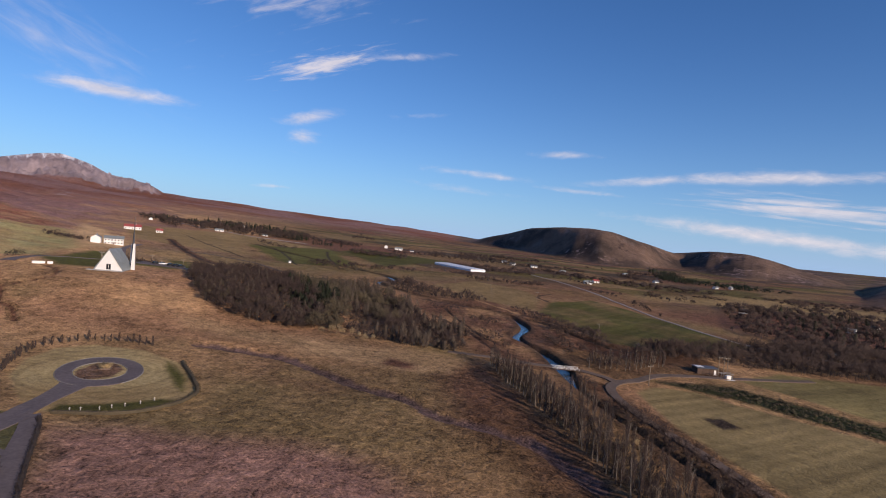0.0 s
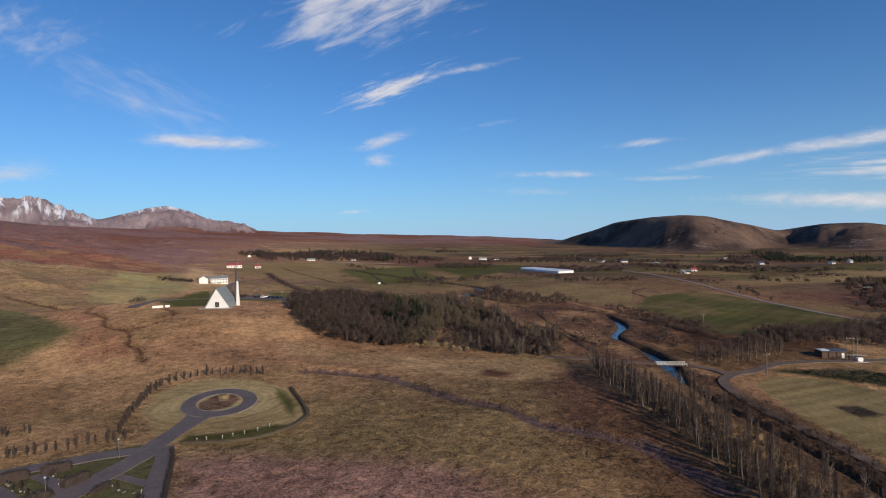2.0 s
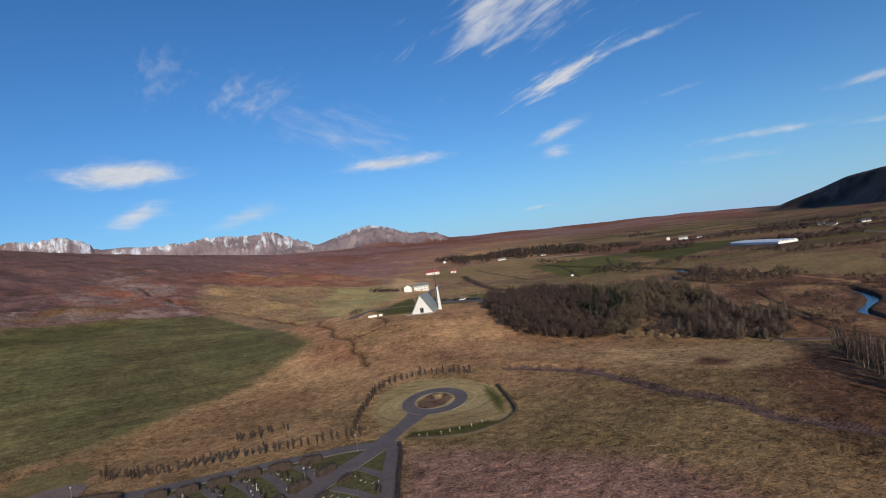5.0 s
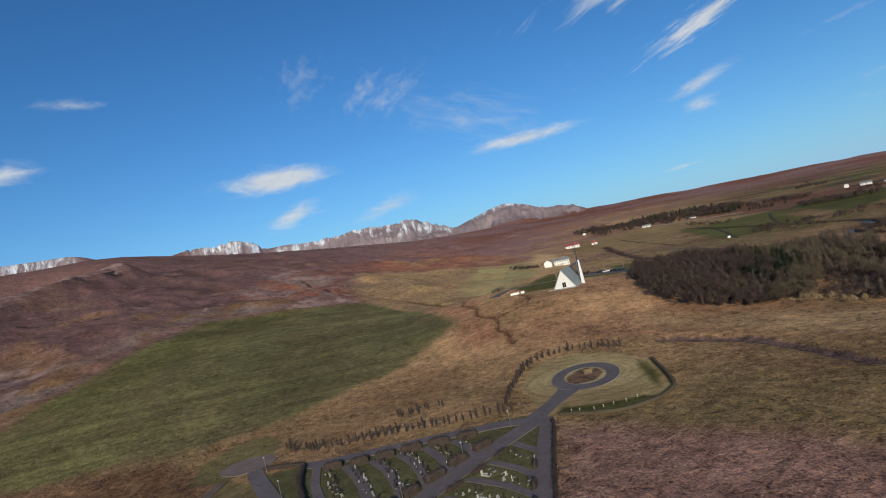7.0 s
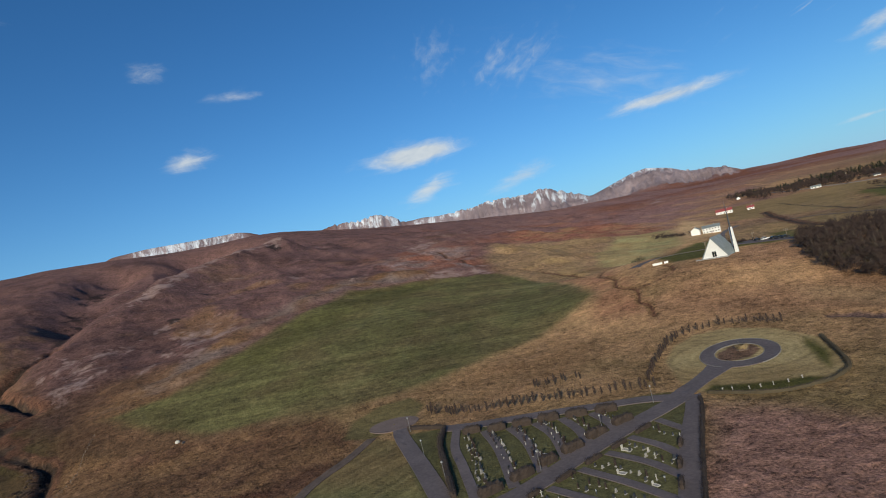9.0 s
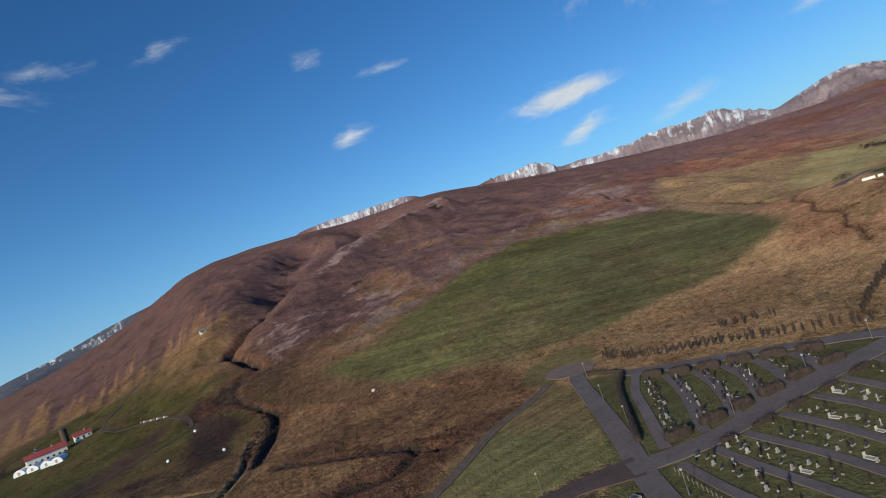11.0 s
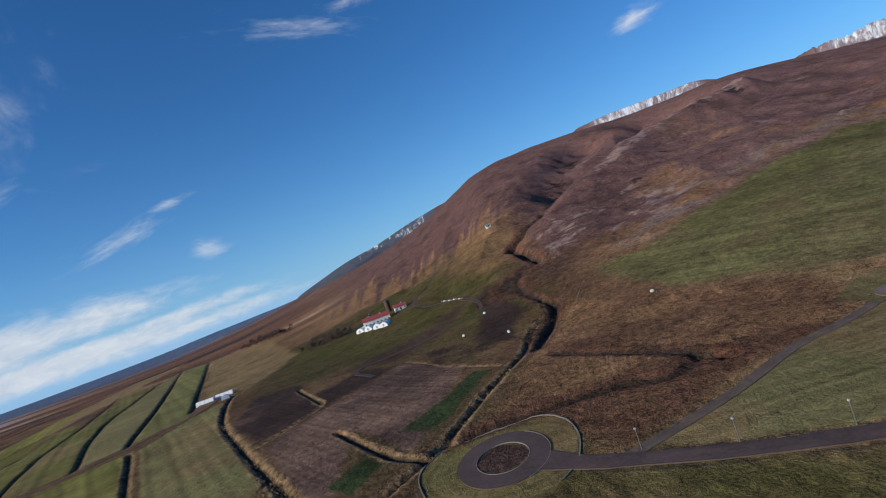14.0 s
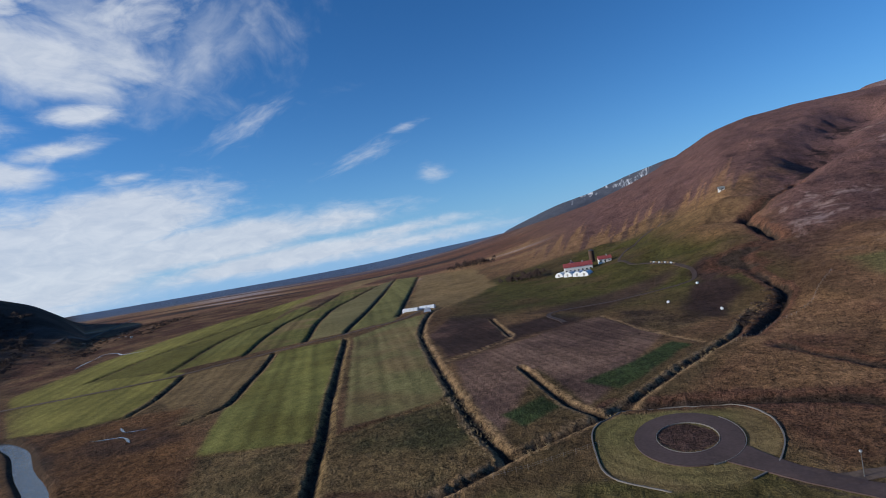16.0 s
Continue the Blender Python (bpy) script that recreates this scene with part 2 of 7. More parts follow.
        swing_by = calc("MULTIPLY", calc("SUBTRACT", n.outputs[0], 0.5), sway_by)
        cover_by = calc("MULTIPLY", calc("ADD", calc("SUBTRACT", share.outputs[axis], 0.5), swing_by), sharp)
        lay = nt.nodes.new("ShaderNodeMix")
        lay.data_type = "RGBA"
        lay.clamp_factor = True
        nt.links.new(calc("MINIMUM", calc("MAXIMUM", cover_by, 0.0), 0.92), lay.inputs["Factor"])
        nt.links.new(result, lay.inputs["A"])
        lay.inputs["B"].default_value = tone
        result = lay.outputs["Result"]
    nt.links.new(result, b.inputs["Base Color"])
    bp = nt.nodes.new("ShaderNodeBump")
    bp.inputs["Distance"].default_value = 0.5
    nt.links.new(amt.outputs[0], bp.inputs["Strength"])
    hs = nt.nodes.new("ShaderNodeMath")
    hs.operation = "MULTIPLY_ADD"
    nt.links.new(heights[0], hs.inputs[0])
    hs.inputs[1].default_value = 0.5
    nt.links.new(heights[1], hs.inputs[2])
    nt.links.new(hs.outputs[0], bp.inputs["Height"])
    nt.links.new(bp.outputs[0], b.inputs["Normal"])
    return m


def water_material():
    m = bpy.data.materials.new("river water")
    m.use_nodes = True
    nt = m.node_tree
    b = nt.nodes["Principled BSDF"]
    b.inputs["Base Color"].default_value = (0.012, 0.02, 0.03, 1)
    b.inputs["Roughness"].default_value, b.inputs["IOR"].default_value = 0.08, 1.33
    b.inputs["Specular IOR Level"].default_value = 1.0
    tc = nt.nodes.new("ShaderNodeTexCoord")
    n = nt.nodes.new("ShaderNodeTexNoise")
    n.inputs["Scale"].default_value, n.inputs["Detail"].default_value = 0.9, 4
    nt.links.new(tc.outputs["Object"], n.inputs["Vector"])
    bp = nt.nodes.new("ShaderNodeBump")
    bp.inputs["Strength"].default_value, bp.inputs["Distance"].default_value = 0.6, 0.25
    nt.links.new(n.outputs[0], bp.inputs["Height"])
    nt.links.new(bp.outputs[0], b.inputs["Normal"])
    return m


LAND, WATER = land_material(), water_material()
ASPHALT = material("worn asphalt", (0.125, 0.1, 0.1), 0.9, spread=0.3, grain=1.4, coarse=0.12, bump=0.2)
DIRT = material("packed dirt track", (0.12, 0.085, 0.066), 0.95, spread=0.35, grain=1.6, coarse=0.2, bump=0.5)
MUD = material("wet mud track", (0.055, 0.036, 0.03), 0.8, spread=0.35, grain=1.6, coarse=0.2, bump=0.5)
SANDY = material("sandy worn asphalt", (0.17, 0.122, 0.105), 0.95, spread=0.3, grain=1.4, coarse=0.15, bump=0.3)
GRAVEL = material("pale gravel road", (0.25, 0.22, 0.2), 0.95, spread=0.2, grain=2.0, coarse=0.1)
ASPHALT_BROWN = material("brownish old asphalt", (0.084, 0.056, 0.051), 0.9, spread=0.3, grain=1.4, coarse=0.12, bump=0.2)
KERB = material("pale kerb stone", (0.18, 0.165, 0.15), 0.85, spread=0.3, grain=2.5, coarse=0.5)
WHITE = material("white painted wall", (0.7, 0.69, 0.67), 0.6, spread=0.08, grain=2.0, coarse=0.25, bump=0.08)
ROOF_GREY = material("grey copper roof", (0.2, 0.22, 0.22), 0.5, spread=0.25, grain=1.2, coarse=0.3)
ROOF_RED = material("red sheet roof", (0.3, 0.07, 0.065), 0.5, spread=0.25, grain=1.2, coarse=0.3)
ROOF_DARK = material("dark sheet roof", (0.07, 0.07, 0.075), 0.5, spread=0.25, grain=1.2, coarse=0.3)
CONCRETE = material("weathered concrete", (0.3, 0.29, 0.28), 0.85, spread=0.25, grain=2.0, coarse=0.4)
GLASS = material("dark window glass", (0.02, 0.025, 0.03), 0.08, spread=0.2, bump=0.0, spec=0.8)
WOOD = material("tarred wood", (0.09, 0.055, 0.04), 0.8, spread=0.3, grain=3.0)
POST = material("weathered post wood", (0.2, 0.16, 0.12), 0.9, spread=0.3, grain=6.0)
METAL = material("galvanised steel", (0.22, 0.22, 0.22), 0.45, 0.6, spread=0.12, grain=5.0, bump=0.05)
LAMP_HEAD = material("white lamp globe", (0.36, 0.36, 0.35), 0.4, spread=0.05, bump=0.0)
BARK = material("pale bark", (0.2, 0.165, 0.13), 0.9, spread=0.35, grain=6.0, coarse=1.0)
TWIG = material("bare brown twigs", (0.056, 0.037, 0.031), 0.9, spread=0.4, grain=3.0, coarse=0.3, bump=0.0, island=0.5)
TWIG_PALE = material("bare grey-brown twigs", (0.098, 0.074, 0.056), 0.9, spread=0.4, grain=3.0, coarse=0.3, bump=0.0, island=0.5)
NEEDLE = material("dark conifer needles", (0.018, 0.024, 0.013), 0.9, spread=0.45, grain=3.0, coarse=0.3, bump=0.0, island=0.5)
WILLOW = material("dull olive brush", (0.082, 0.064, 0.04), 0.9, spread=0.4, grain=3.0, coarse=0.3, bump=0.0, island=0.5)
HEDGE = material("brown leafless hedge", (0.05, 0.036, 0.03), 0.95, spread=0.4, grain=4.0, coarse=1.2, bump=0.0, island=0.5)
STONE_WHITE = material("white marble", (0.46, 0.43, 0.38), 0.5, spread=0.1, grain=5.0, bump=0.05)
STONE_DARK = material("dark polished basalt", (0.05, 0.05, 0.055), 0.3, spread=0.3, grain=6.0, bump=0.05)
STONE_GREY = material("grey rough stone", (0.3, 0.28, 0.26), 0.85, spread=0.3, grain=6.0)
STRAW = material("dry straw tufts", (0.3, 0.22, 0.12), 0.95, spread=0.4, grain=3.0, bump=0.0, island=0.5)
PLASTIC = material("white wrapping film", (0.74, 0.76, 0.78), 0.35, spread=0.08, grain=1.5, coarse=0.5, bump=0.2)

# ---- the land: one height field of valley floor, hillside, far hills and mountains ----
EYE_Z = 46.0


def smooth_table(keys, width):
    """A lookup over the azimuth (degrees to the left of +y), rounded off over some degrees."""
    az = np.arange(-180, 180.05, 0.1)
    k = sorted(keys)
    v = np.interp(az, [a for a, _ in k], [b for _, b in k])
    n = max(1, int(width * 10 * 3))
    w = np.exp(-0.5 * (np.arange(-n, n + 1) / (width * 10)) ** 2)
    v = np.convolve(np.pad(v, n, mode="edge"), w / w.sum(), mode="valid")
    return lambda a: np.interp(a, az, v)


def lattice(ix, iy, seed):
    h = (ix * 374761393 + iy * 668265263 + seed * 974634777) & 0x7FFFFFFF
    h = ((h ^ (h >> 13)) * 1274126177) & 0x7FFFFFFF
    return ((h ^ (h >> 16)) & 0xFFFF) / 32767.5 - 1


def vnoise(x, y, seed=0):
    """Value noise, -1 to 1, one cell per unit."""
    fx, fy = np.floor(x), np.floor(y)
    ix, iy = fx.astype(np.int64), fy.astype(np.int64)
    u, v = x - fx, y - fy
    u, v = u * u * u * (u * (6 * u - 15) + 10), v * v * v * (v * (6 * v - 15) + 10)
    a, b = lattice(ix, iy, seed), lattice(ix + 1, iy, seed)
    c, d = lattice(ix, iy + 1, seed), lattice(ix + 1, iy + 1, seed)
    return (a * (1 - u) + b * u) * (1 - v) + (c * (1 - u) + d * u) * v


def fbm(x, y, size, octaves=4, seed=0, gain=0.5):
    out, amp, tot = 0, 1.0, 0
    for o in range(octaves):
        s = 2.03 ** o / size
        out = out + amp * vnoise(x * s + 17.3 * o, y * s - 9.1 * o, seed + o)
        tot += amp
        amp *= gain
    return out / tot


def step(a, b, v):
    t = np.clip((v - a) / (b - a), 0, 1)
    return t * t * (3 - 2 * t)


# hillside north of the valley: azimuth against distance of foot and crest, and the skyline's elevation
foot_r = smooth_table([(-180, 900), (-60, 900), (-30, 1500), (10, 700), (25, 420), (38, 290), (46, 250), (55, 200), (66, 180),
                       (76, 185), (86, 200), (95, 225), (104, 250), (113, 280), (121, 320), (129, 430), (140, 800), (155, 1400), (180, 1400)], 2.5)
crest_r = smooth_table([(-180, 4700), (31, 4700), (37, 4000), (43, 2900), (50, 2000), (58, 1500), (70, 1300), (90, 1300), (104, 1320),
                        (112, 1420), (120, 1700), (128, 2600), (138, 4700), (180, 4700)], 2.0)
crest_el = smooth_table([(-180, -0.9), (-60, -0.4), (-20, -0.4), (0, -0.42), (8, 0.1), (16, 0.52), (24, 0.95), (31, 1.35), (37, 1.5), (43, 1.8),
                         (49, 2.15), (54.6, 3.0), (60, 3.8), (64, 4.4), (68, 5.1), (72, 5.85), (76, 6.65), (79, 6.85), (82, 6.75), (86, 6.75), (91, 7.1),
                         (96, 7.25), (99.5, 7.05), (102.4, 6.5), (105, 5.2), (108, 3.75), (111, 2.7), (114, 1.75), (118, 0.95), (122, 0.3), (128, -0.35),
                         (135, -0.75), (145, -0.95), (155, -1.0), (180, -0.9)], 0.5)
# far snowy mountains behind that hillside
far_el = smooth_table([(30, -3), (31.5, 1.3), (33, 2.0), (36, 2.45), (37.5, 3.2), (39.5, 3.75), (41, 3.55), (43, 3.0), (45, 2.45), (47, 3.3), (49.5, 4.3),
                       (51, 4.05), (53, 4.2), (55, 4.45), (57, 4.2), (59.5, 4.2), (62, 4.55), (64, 4.5), (65, 5.2), (66.5, 5.75), (68.5, 5.6), (71, 5.75),
                       (74, 5.4), (77, 6.0), (79, 6.9), (80, 7.15), (84, 7.2), (88, 7.25), (91, 7.05), (93, 6.0), (100, 5.5), (107, 4.4), (110, 3.75), (114, 2.65),
                       (117, 2.1), (118.5, 1.7), (121, 0.9), (123, 0.25), (125, -3)], 0.25)
# rounded hills across the valley
hills_el = smooth_table([(4, -3), (3, -1.0), (1.5, -0.5), (0, 0.0), (-2, 0.55), (-4, 1.25), (-7, 1.6), (-10, 1.72), (-12, 1.55), (-14, 1.0), (-16, 0.5),
                         (-17.7, 0.0), (-19, 0.2), (-21, 0.5), (-24, 0.5), (-26, 0.1), (-28, -0.45), (-31, -1.3), (-34, -2.2), (-38, -3)], 0.3)
dark_el = smooth_table([(-29, -4), (-31.5, -2.3), (-34, -1.0), (-40, 1.0), (-60, 3.0), (-90, 3.5), (-120, 3.0), (-150, 3.0), (-178, 3.4)], 0.5)
south_el = smooth_table([(180, 4.2), (174, 3.2), (170, 2.0), (168, 1.3), (166, 0.5), (164, -1.0), (162.5, -2.5), (161, -6)], 0.4)


hills_r = smooth_table([(-180, 1700), (-24, 1750), (-21, 1850), (-18.5, 2050), (-17, 1950), (-15, 1750), (-11, 1680), (-8.5, 1800), (-6, 2000), (-3, 2300), (0, 2600), (2, 2800), (180, 2800)], 0.3)
dark_r, south_r = smooth_table([(-180, 900), (180, 900)], 1), smooth_table([(-180, 520), (164, 520), (160, 800), (180, 520)], 1)
far_hills = ((hills_el, hills_r, 400, -38.5, 4.5), (dark_el, dark_r, 800, -180, -28), (south_el, south_r, 600, 160, 180))


def polar(x, y):
    return np.degrees(np.arctan2(-x, y)), np.hypot(x, y)


def floor_height(x, y):
    """The valley floor: a shelf at 0 under the churchyard, falling to the river flats in the south and east."""
    low = step(-30, 130, x * 0.9 - (y - 150) * 0.12) * -6.0
    south = step(-110, -330, y) * -5.0
    az, r = polar(x, y)
    rise = step(600, 4500, r) * -12.0
    return low + south * step(-300, -60, x) + rise * 1.0


PASTURE = [(-244, 7), (-286, -12), (-311, -24), (-307, 5), (-374, 71), (-440, 152), (-425, 219), (-405, 275), (-299, 252), (-225, 207), (-200, 149), (-197, 100), (-196, 73), (-210, 48)]
HOLLOWS = [([(-371, -57), (-450, -87), (-479, -80), (-548, -63), (-662, -54), (-724, -45), (-800, 10), (-900, 80), (-1000, 120), (-1120, 140)], 16, 66, 7, 52),
           ([(-690, -54), (-790, -66), (-900, -50), (-1060, -20)], 22, 46, 5, 30),
           ([(-480, -45), (-533, -33), (-582, -8), (-665, 36), (-749, 78), (-800, 130), (-870, 200)], 26, 44, -7, -24)]
CRAGS = [(-724, -54, 26), (-663, -28, 16), (-719, 24, 18), (-872, 87, 34), (-940, 113, 30), (-498, 24, 11), (-560, 110, 12), (-620, 190, 12), (-520, 240, 10), (-830, 190, 22), (-600, 60, 9)]


def height(x, y):
    x, y = np.asarray(x, float), np.asarray(y, float)
    az, r = polar(x, y)
    z0 = floor_height(x, y)
    # north hillside
    rf, rc = foot_r(az), crest_r(az)
    zc = EYE_Z + rc * np.tan(np.radians(crest_el(az)))
    u = np.clip((r - rf) / (rc - rf), 0, 1)
    soft = np.sqrt(u * u + 0.0009) - 0.03
    prof = soft ** 1.06
    z = z0 * (1 - u) + zc * prof - np.clip(r - rc, 0, None) * 0.06 * step(1.0, 3.0, crest_el(az))
    hillness = np.clip(u * 4, 0, 1) * step(0.5, 2.4, crest_el(az)) * np.clip((rc - r) / 250, 0, 1)
    ridged = 1 - np.abs(fbm(x * 0.45 + y * 0.15, y, 90, 4, 12))
    ledge = fbm(x, y * 0.6, 26, 3, 15)
    smoothed = np.zeros(x.shape)
    near = np.nonzero((x < -180) & (x > -470) & (y > -60) & (y < 300))[0] if x.ndim == 1 else []
    if len(near):
        smoothed[near] = step(-25, 20, inside_by(x[near], y[near], PASTURE, 40))
    z = z + hillness * (1 - 0.9 * smoothed) * (fbm(x, y, 230, 4, 3) * 9 + (ridged - 0.75) * 9 + np.sign(ledge) * np.abs(ledge) ** 0.6 * 2.4 + fbm(x, y, 60, 3, 18) * 5.0 * step(70, 50, az) + fbm(x, y, 17, 3, 16) * 1.4)
    # side valley, its upper branch and the spur beside it
    for pts, w0, w1, d0, d1 in HOLLOWS:
        d = line_distance(x, y, pts, 3 * w1) if x.ndim == 1 else 1e4
        w = np.interp(r, (370, 1050), (w0, w1))
        z = z - np.interp(r, (340, 480, 1050), (0, d0, d1)) * np.exp(-(d / w) ** 2) * np.clip((rc - r) / 150, 0, 1)
    z = z + fbm(x, y, 45, 3, 21) * 0.8 * step(70, 260, r)
    z = z + fbm(x, y, 620, 4, 22, 0.55) * 16 * step(2600, 4200, r) * step(-5, 3, az) * step(60, 40, az)
    # church knoll
    d = np.hypot((x + 192) * 0.9, y - 278)
    z = z + 13.5 * np.exp(-(d / 92) ** 3)
    # hills across the valley
    for el, near_r, deep_r, a, b in far_hills:
        inside = (az > a) & (az < b)
        r0 = near_r(az)
        r1 = r0 + deep_r
        top = EYE_Z + r1 * np.tan(np.radians(np.clip(el(az), -4, 9)))
        v = np.clip((r - r0) / (r1 - r0), 0, 1)
        bump = step(0, 1, v) ** 0.9 * (1 - step(r1, r1 + 900, r))
        gully = np.abs(fbm(az * 20 + 6 * fbm(x, y, 160, 3, 33), r * 0.02, 40, 3, 34, 0.6))
        rough = (fbm(x, y, 200, 5, 31, 0.6) * 30 - np.abs(fbm(x, y, 150, 4, 32)) * 40 - (1 - np.clip(gully * 4, 0, 1)) * 7 * step(-12, -16, az)) * bump * (1 - v) * 1.3 * step(-1.5, 0.5, el(az))
        z = np.where(inside, np.maximum(z, z + (top - z) * bump + rough), z)
    # far mountains
    inside = (az > 29.5) & (az < 125.5)
    jag = (0.55 - np.abs(fbm(az * 1.7, az * 0, 1, 4, 45, 0.6))) * 0.5 * (step(45, 47, az) * step(61, 58, az) + step(63, 65, az) * step(73, 70, az))
    top = EYE_Z + 4450 * np.tan(np.radians(far_el(az) + jag))
    v = np.clip((r - 3300) / 1150, 0, 1)
    crag = (fbm(x, y, 420, 5, 41, 0.6) * 90 - np.abs(fbm(x, y, 260, 5, 42, 0.6)) * 120) * v * (1 - v) * 2
    rib = np.abs(fbm(az * 12 + 2 * fbm(x, y, 300, 3, 44), r * 0.0035, 6, 4, 43, 0.6))
    crag = crag * (1 - 0.7 * step(102, 105, az)) - (1 - step(102, 105, az)) * (1 - np.clip(rib * 3.2, 0, 1)) * 34 * v * (1 - v) * 3.2
    z = np.where(inside & (r > 3300), np.maximum(z, z * (1 - v) + top * v + crag), z)
    return z


# ---- ground: what lies where, and the one sheet of land ----
def curve_through(pts, gap=2.0):
    """Points every gap metres along a smooth line through pts."""
    p = [Vector((a[0], a[1])) for a in pts]
    p = [2 * p[0] - p[1]] + p + [2 * p[-1] - p[-2]]
    out = []
    for i in range(1, len(p) - 2):
        n = max(1, int((p[i + 1] - p[i]).length / gap))
        for j in range(n):
            t = j / n
            a, b, c, d = p[i - 1], p[i], p[i + 1], p[i + 2]
            out.append(0.5 * (2 * b + (c - a) * t + (2 * a - 5 * b + 4 * c - d) * t * t + (3 * b - a - 3 * c + d) * t ** 3))
    out.append(p[-2])
    return out


def line_distance(x, y, pts, reach):
    """How far each place is from a line; places past reach get reach."""
    d = np.full(x.shape, float(reach))
    xs, ys = [a[0] for a in pts], [a[1] for a in pts]
    near = np.nonzero((x > min(xs) - reach) & (x < max(xs) + reach) & (y > min(ys) - reach) & (y < max(ys) + reach))[0]
    if not len(near):
        return d
    px, py, best = x[near], y[near], d[near]
    for (ax, ay), (bx, by) in zip(pts[:-1], pts[1:]):
        ux, uy = bx - ax, by - ay
        t = np.clip(((px - ax) * ux + (py - ay) * uy) / max(ux * ux + uy * uy, 1e-6), 0, 1)
        best = np.minimum(best, np.hypot(px - ax - t * ux, py - ay - t * uy))
    d[near] = best
    return d


def inside_by(x, y, pts, reach):
    """Signed distance to a closed outline, positive inside."""
    closed = [tuple(a) for a in pts] + [tuple(pts[0])]
    d = line_distance(x, y, closed, reach)
    within = np.zeros(x.shape, bool)
    for (ax, ay), (bx, by) in zip(closed[:-1], closed[1:]):
        if ay == by:
            continue
        cross = ((y < ay) != (y < by)) & (x < (bx - ax) * (y - ay) / (by - ay) + ax)
        within ^= cross
    return np.where(within, d, -d)


TAN, OLIVE, HEATH = np.array((0.36, 0.21, 0.104)), np.array((0.208, 0.14, 0.064)), np.array((0.16, 0.088, 0.078))
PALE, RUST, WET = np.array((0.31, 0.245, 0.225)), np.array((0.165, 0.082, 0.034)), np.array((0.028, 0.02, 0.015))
GREEN, LIME, DEEP = np.array((0.084, 0.078, 0.022)), np.array((0.178, 0.155, 0.038)), np.array((0.036, 0.04, 0.017))
SOIL, STUBBLE, MOOR = np.array((0.045, 0.027, 0.022)), np.array((0.17, 0.115, 0.07)), np.array((0.16, 0.078, 0.05))
ROSY, LAWN, STRAWY = np.array((0.255, 0.14, 0.104)), np.array((0.18, 0.14, 0.06)), np.array((0.39, 0.25, 0.13))
ORANGE, RED = np.array((0.265, 0.147, 0.071)), np.array((0.225, 0.09, 0.055))
ROCK, SNOW, DUSK = np.array((0.13, 0.1, 0.1)), np.array((0.72, 0.74, 0.78)), np.array((0.045, 0.034, 0.028))

fields, ditches = [], []


def field(pts, colour, tuft=0.0, edge=1.5, wobble=1.5, rows=None, second=None, opacity=1.0):
    """A patch of one cover. rows: direction in degrees and spacing in metres of its mowing or ploughing lines."""
    fields.append((pts, colour, tuft, edge, wobble, rows, second, opacity))


def ditch(pts, width, depth, colour=WET, rim=None):
    """A trench along a smooth line, with an optional rim of another cover on its banks."""
    ditches.append(([tuple(p) for p in curve_through(pts, 3.0)], width, depth, colour, rim))


RIVER = [tuple(p) for p in curve_through([(-330, 760), (-200, 640), (-91, 520), (-88, 455), (-40, 385), (10, 345), (20, 322), (23, 298), (17, 272), (20, 256), (27, 240),
                                          (32, 216), (34, 190), (40, 165), (49, 141), (54, 122), (57, 100), (52, 40), (20, -60), (-22, -140), (-38, -180), (-45, -220),
                                          (-54, -272), (-48, -310), (0, -350), (60, -420)], 4.0)]


# near meadow
field([(-88, 104), (-66, 112), (-30, 108), (-4, 96), (4, 60), (-20, 30), (-62, 64)], ROSY, 0.9, 8, 8)
field([(-60, 150), (-20, 146), (-4, 128), (-10, 112), (-50, 116), (-70, 126)], OLIVE * 0.95, 1.0, 10, 9, opacity=0.7)
field([(-120, 210), (-60, 212), (-10, 205), (0, 175), (-40, 185), (-100, 196)], STRAWY, 0.6, 8, 6, opacity=0.8)
field([(-165, 235), (-125, 245), (-112, 215), (-150, 205)], TAN * 1.25, 0.5, 10, 6, opacity=0.9)
field([(-60, 176), (-14, 168), (-6, 142), (-20, 132), (-60, 146), (-78, 168)], OLIVE * 0.85, 1.0, 12, 10, second=MOOR * 0.9, opacity=0.6)
field([(-32, 194), (-22, 190), (-22, 182), (-32, 184)], MOOR * 0.8, 0.8, 2.5, 2)
# brown brush floor by the poplars, colour lowered to carry their shade
field([(0, 205), (20, 150), (36, 100), (60, 60), (30, 20), (10, 100), (-6, 140), (-10, 180)], MOOR * 0.6, 1.0, 7, 5, second=TAN * 0.5, opacity=0.85)
# river flats
field([(-60, 330), (20, 420), (60, 330), (70, 240), (40, 200), (0, 215), (-20, 260)], MOOR * 0.85, 1.0, 12, 10, second=TAN * 0.95, opacity=0.85)
# bank brush, with poplar shade included in its darker tan
field([(36, 196), (60, 165), (66, 120), (75, 60), (60, 40), (46, 120), (38, 160)], TAN * 0.42, 1.0, 4, 3, second=MOOR * 0.45, opacity=0.9)
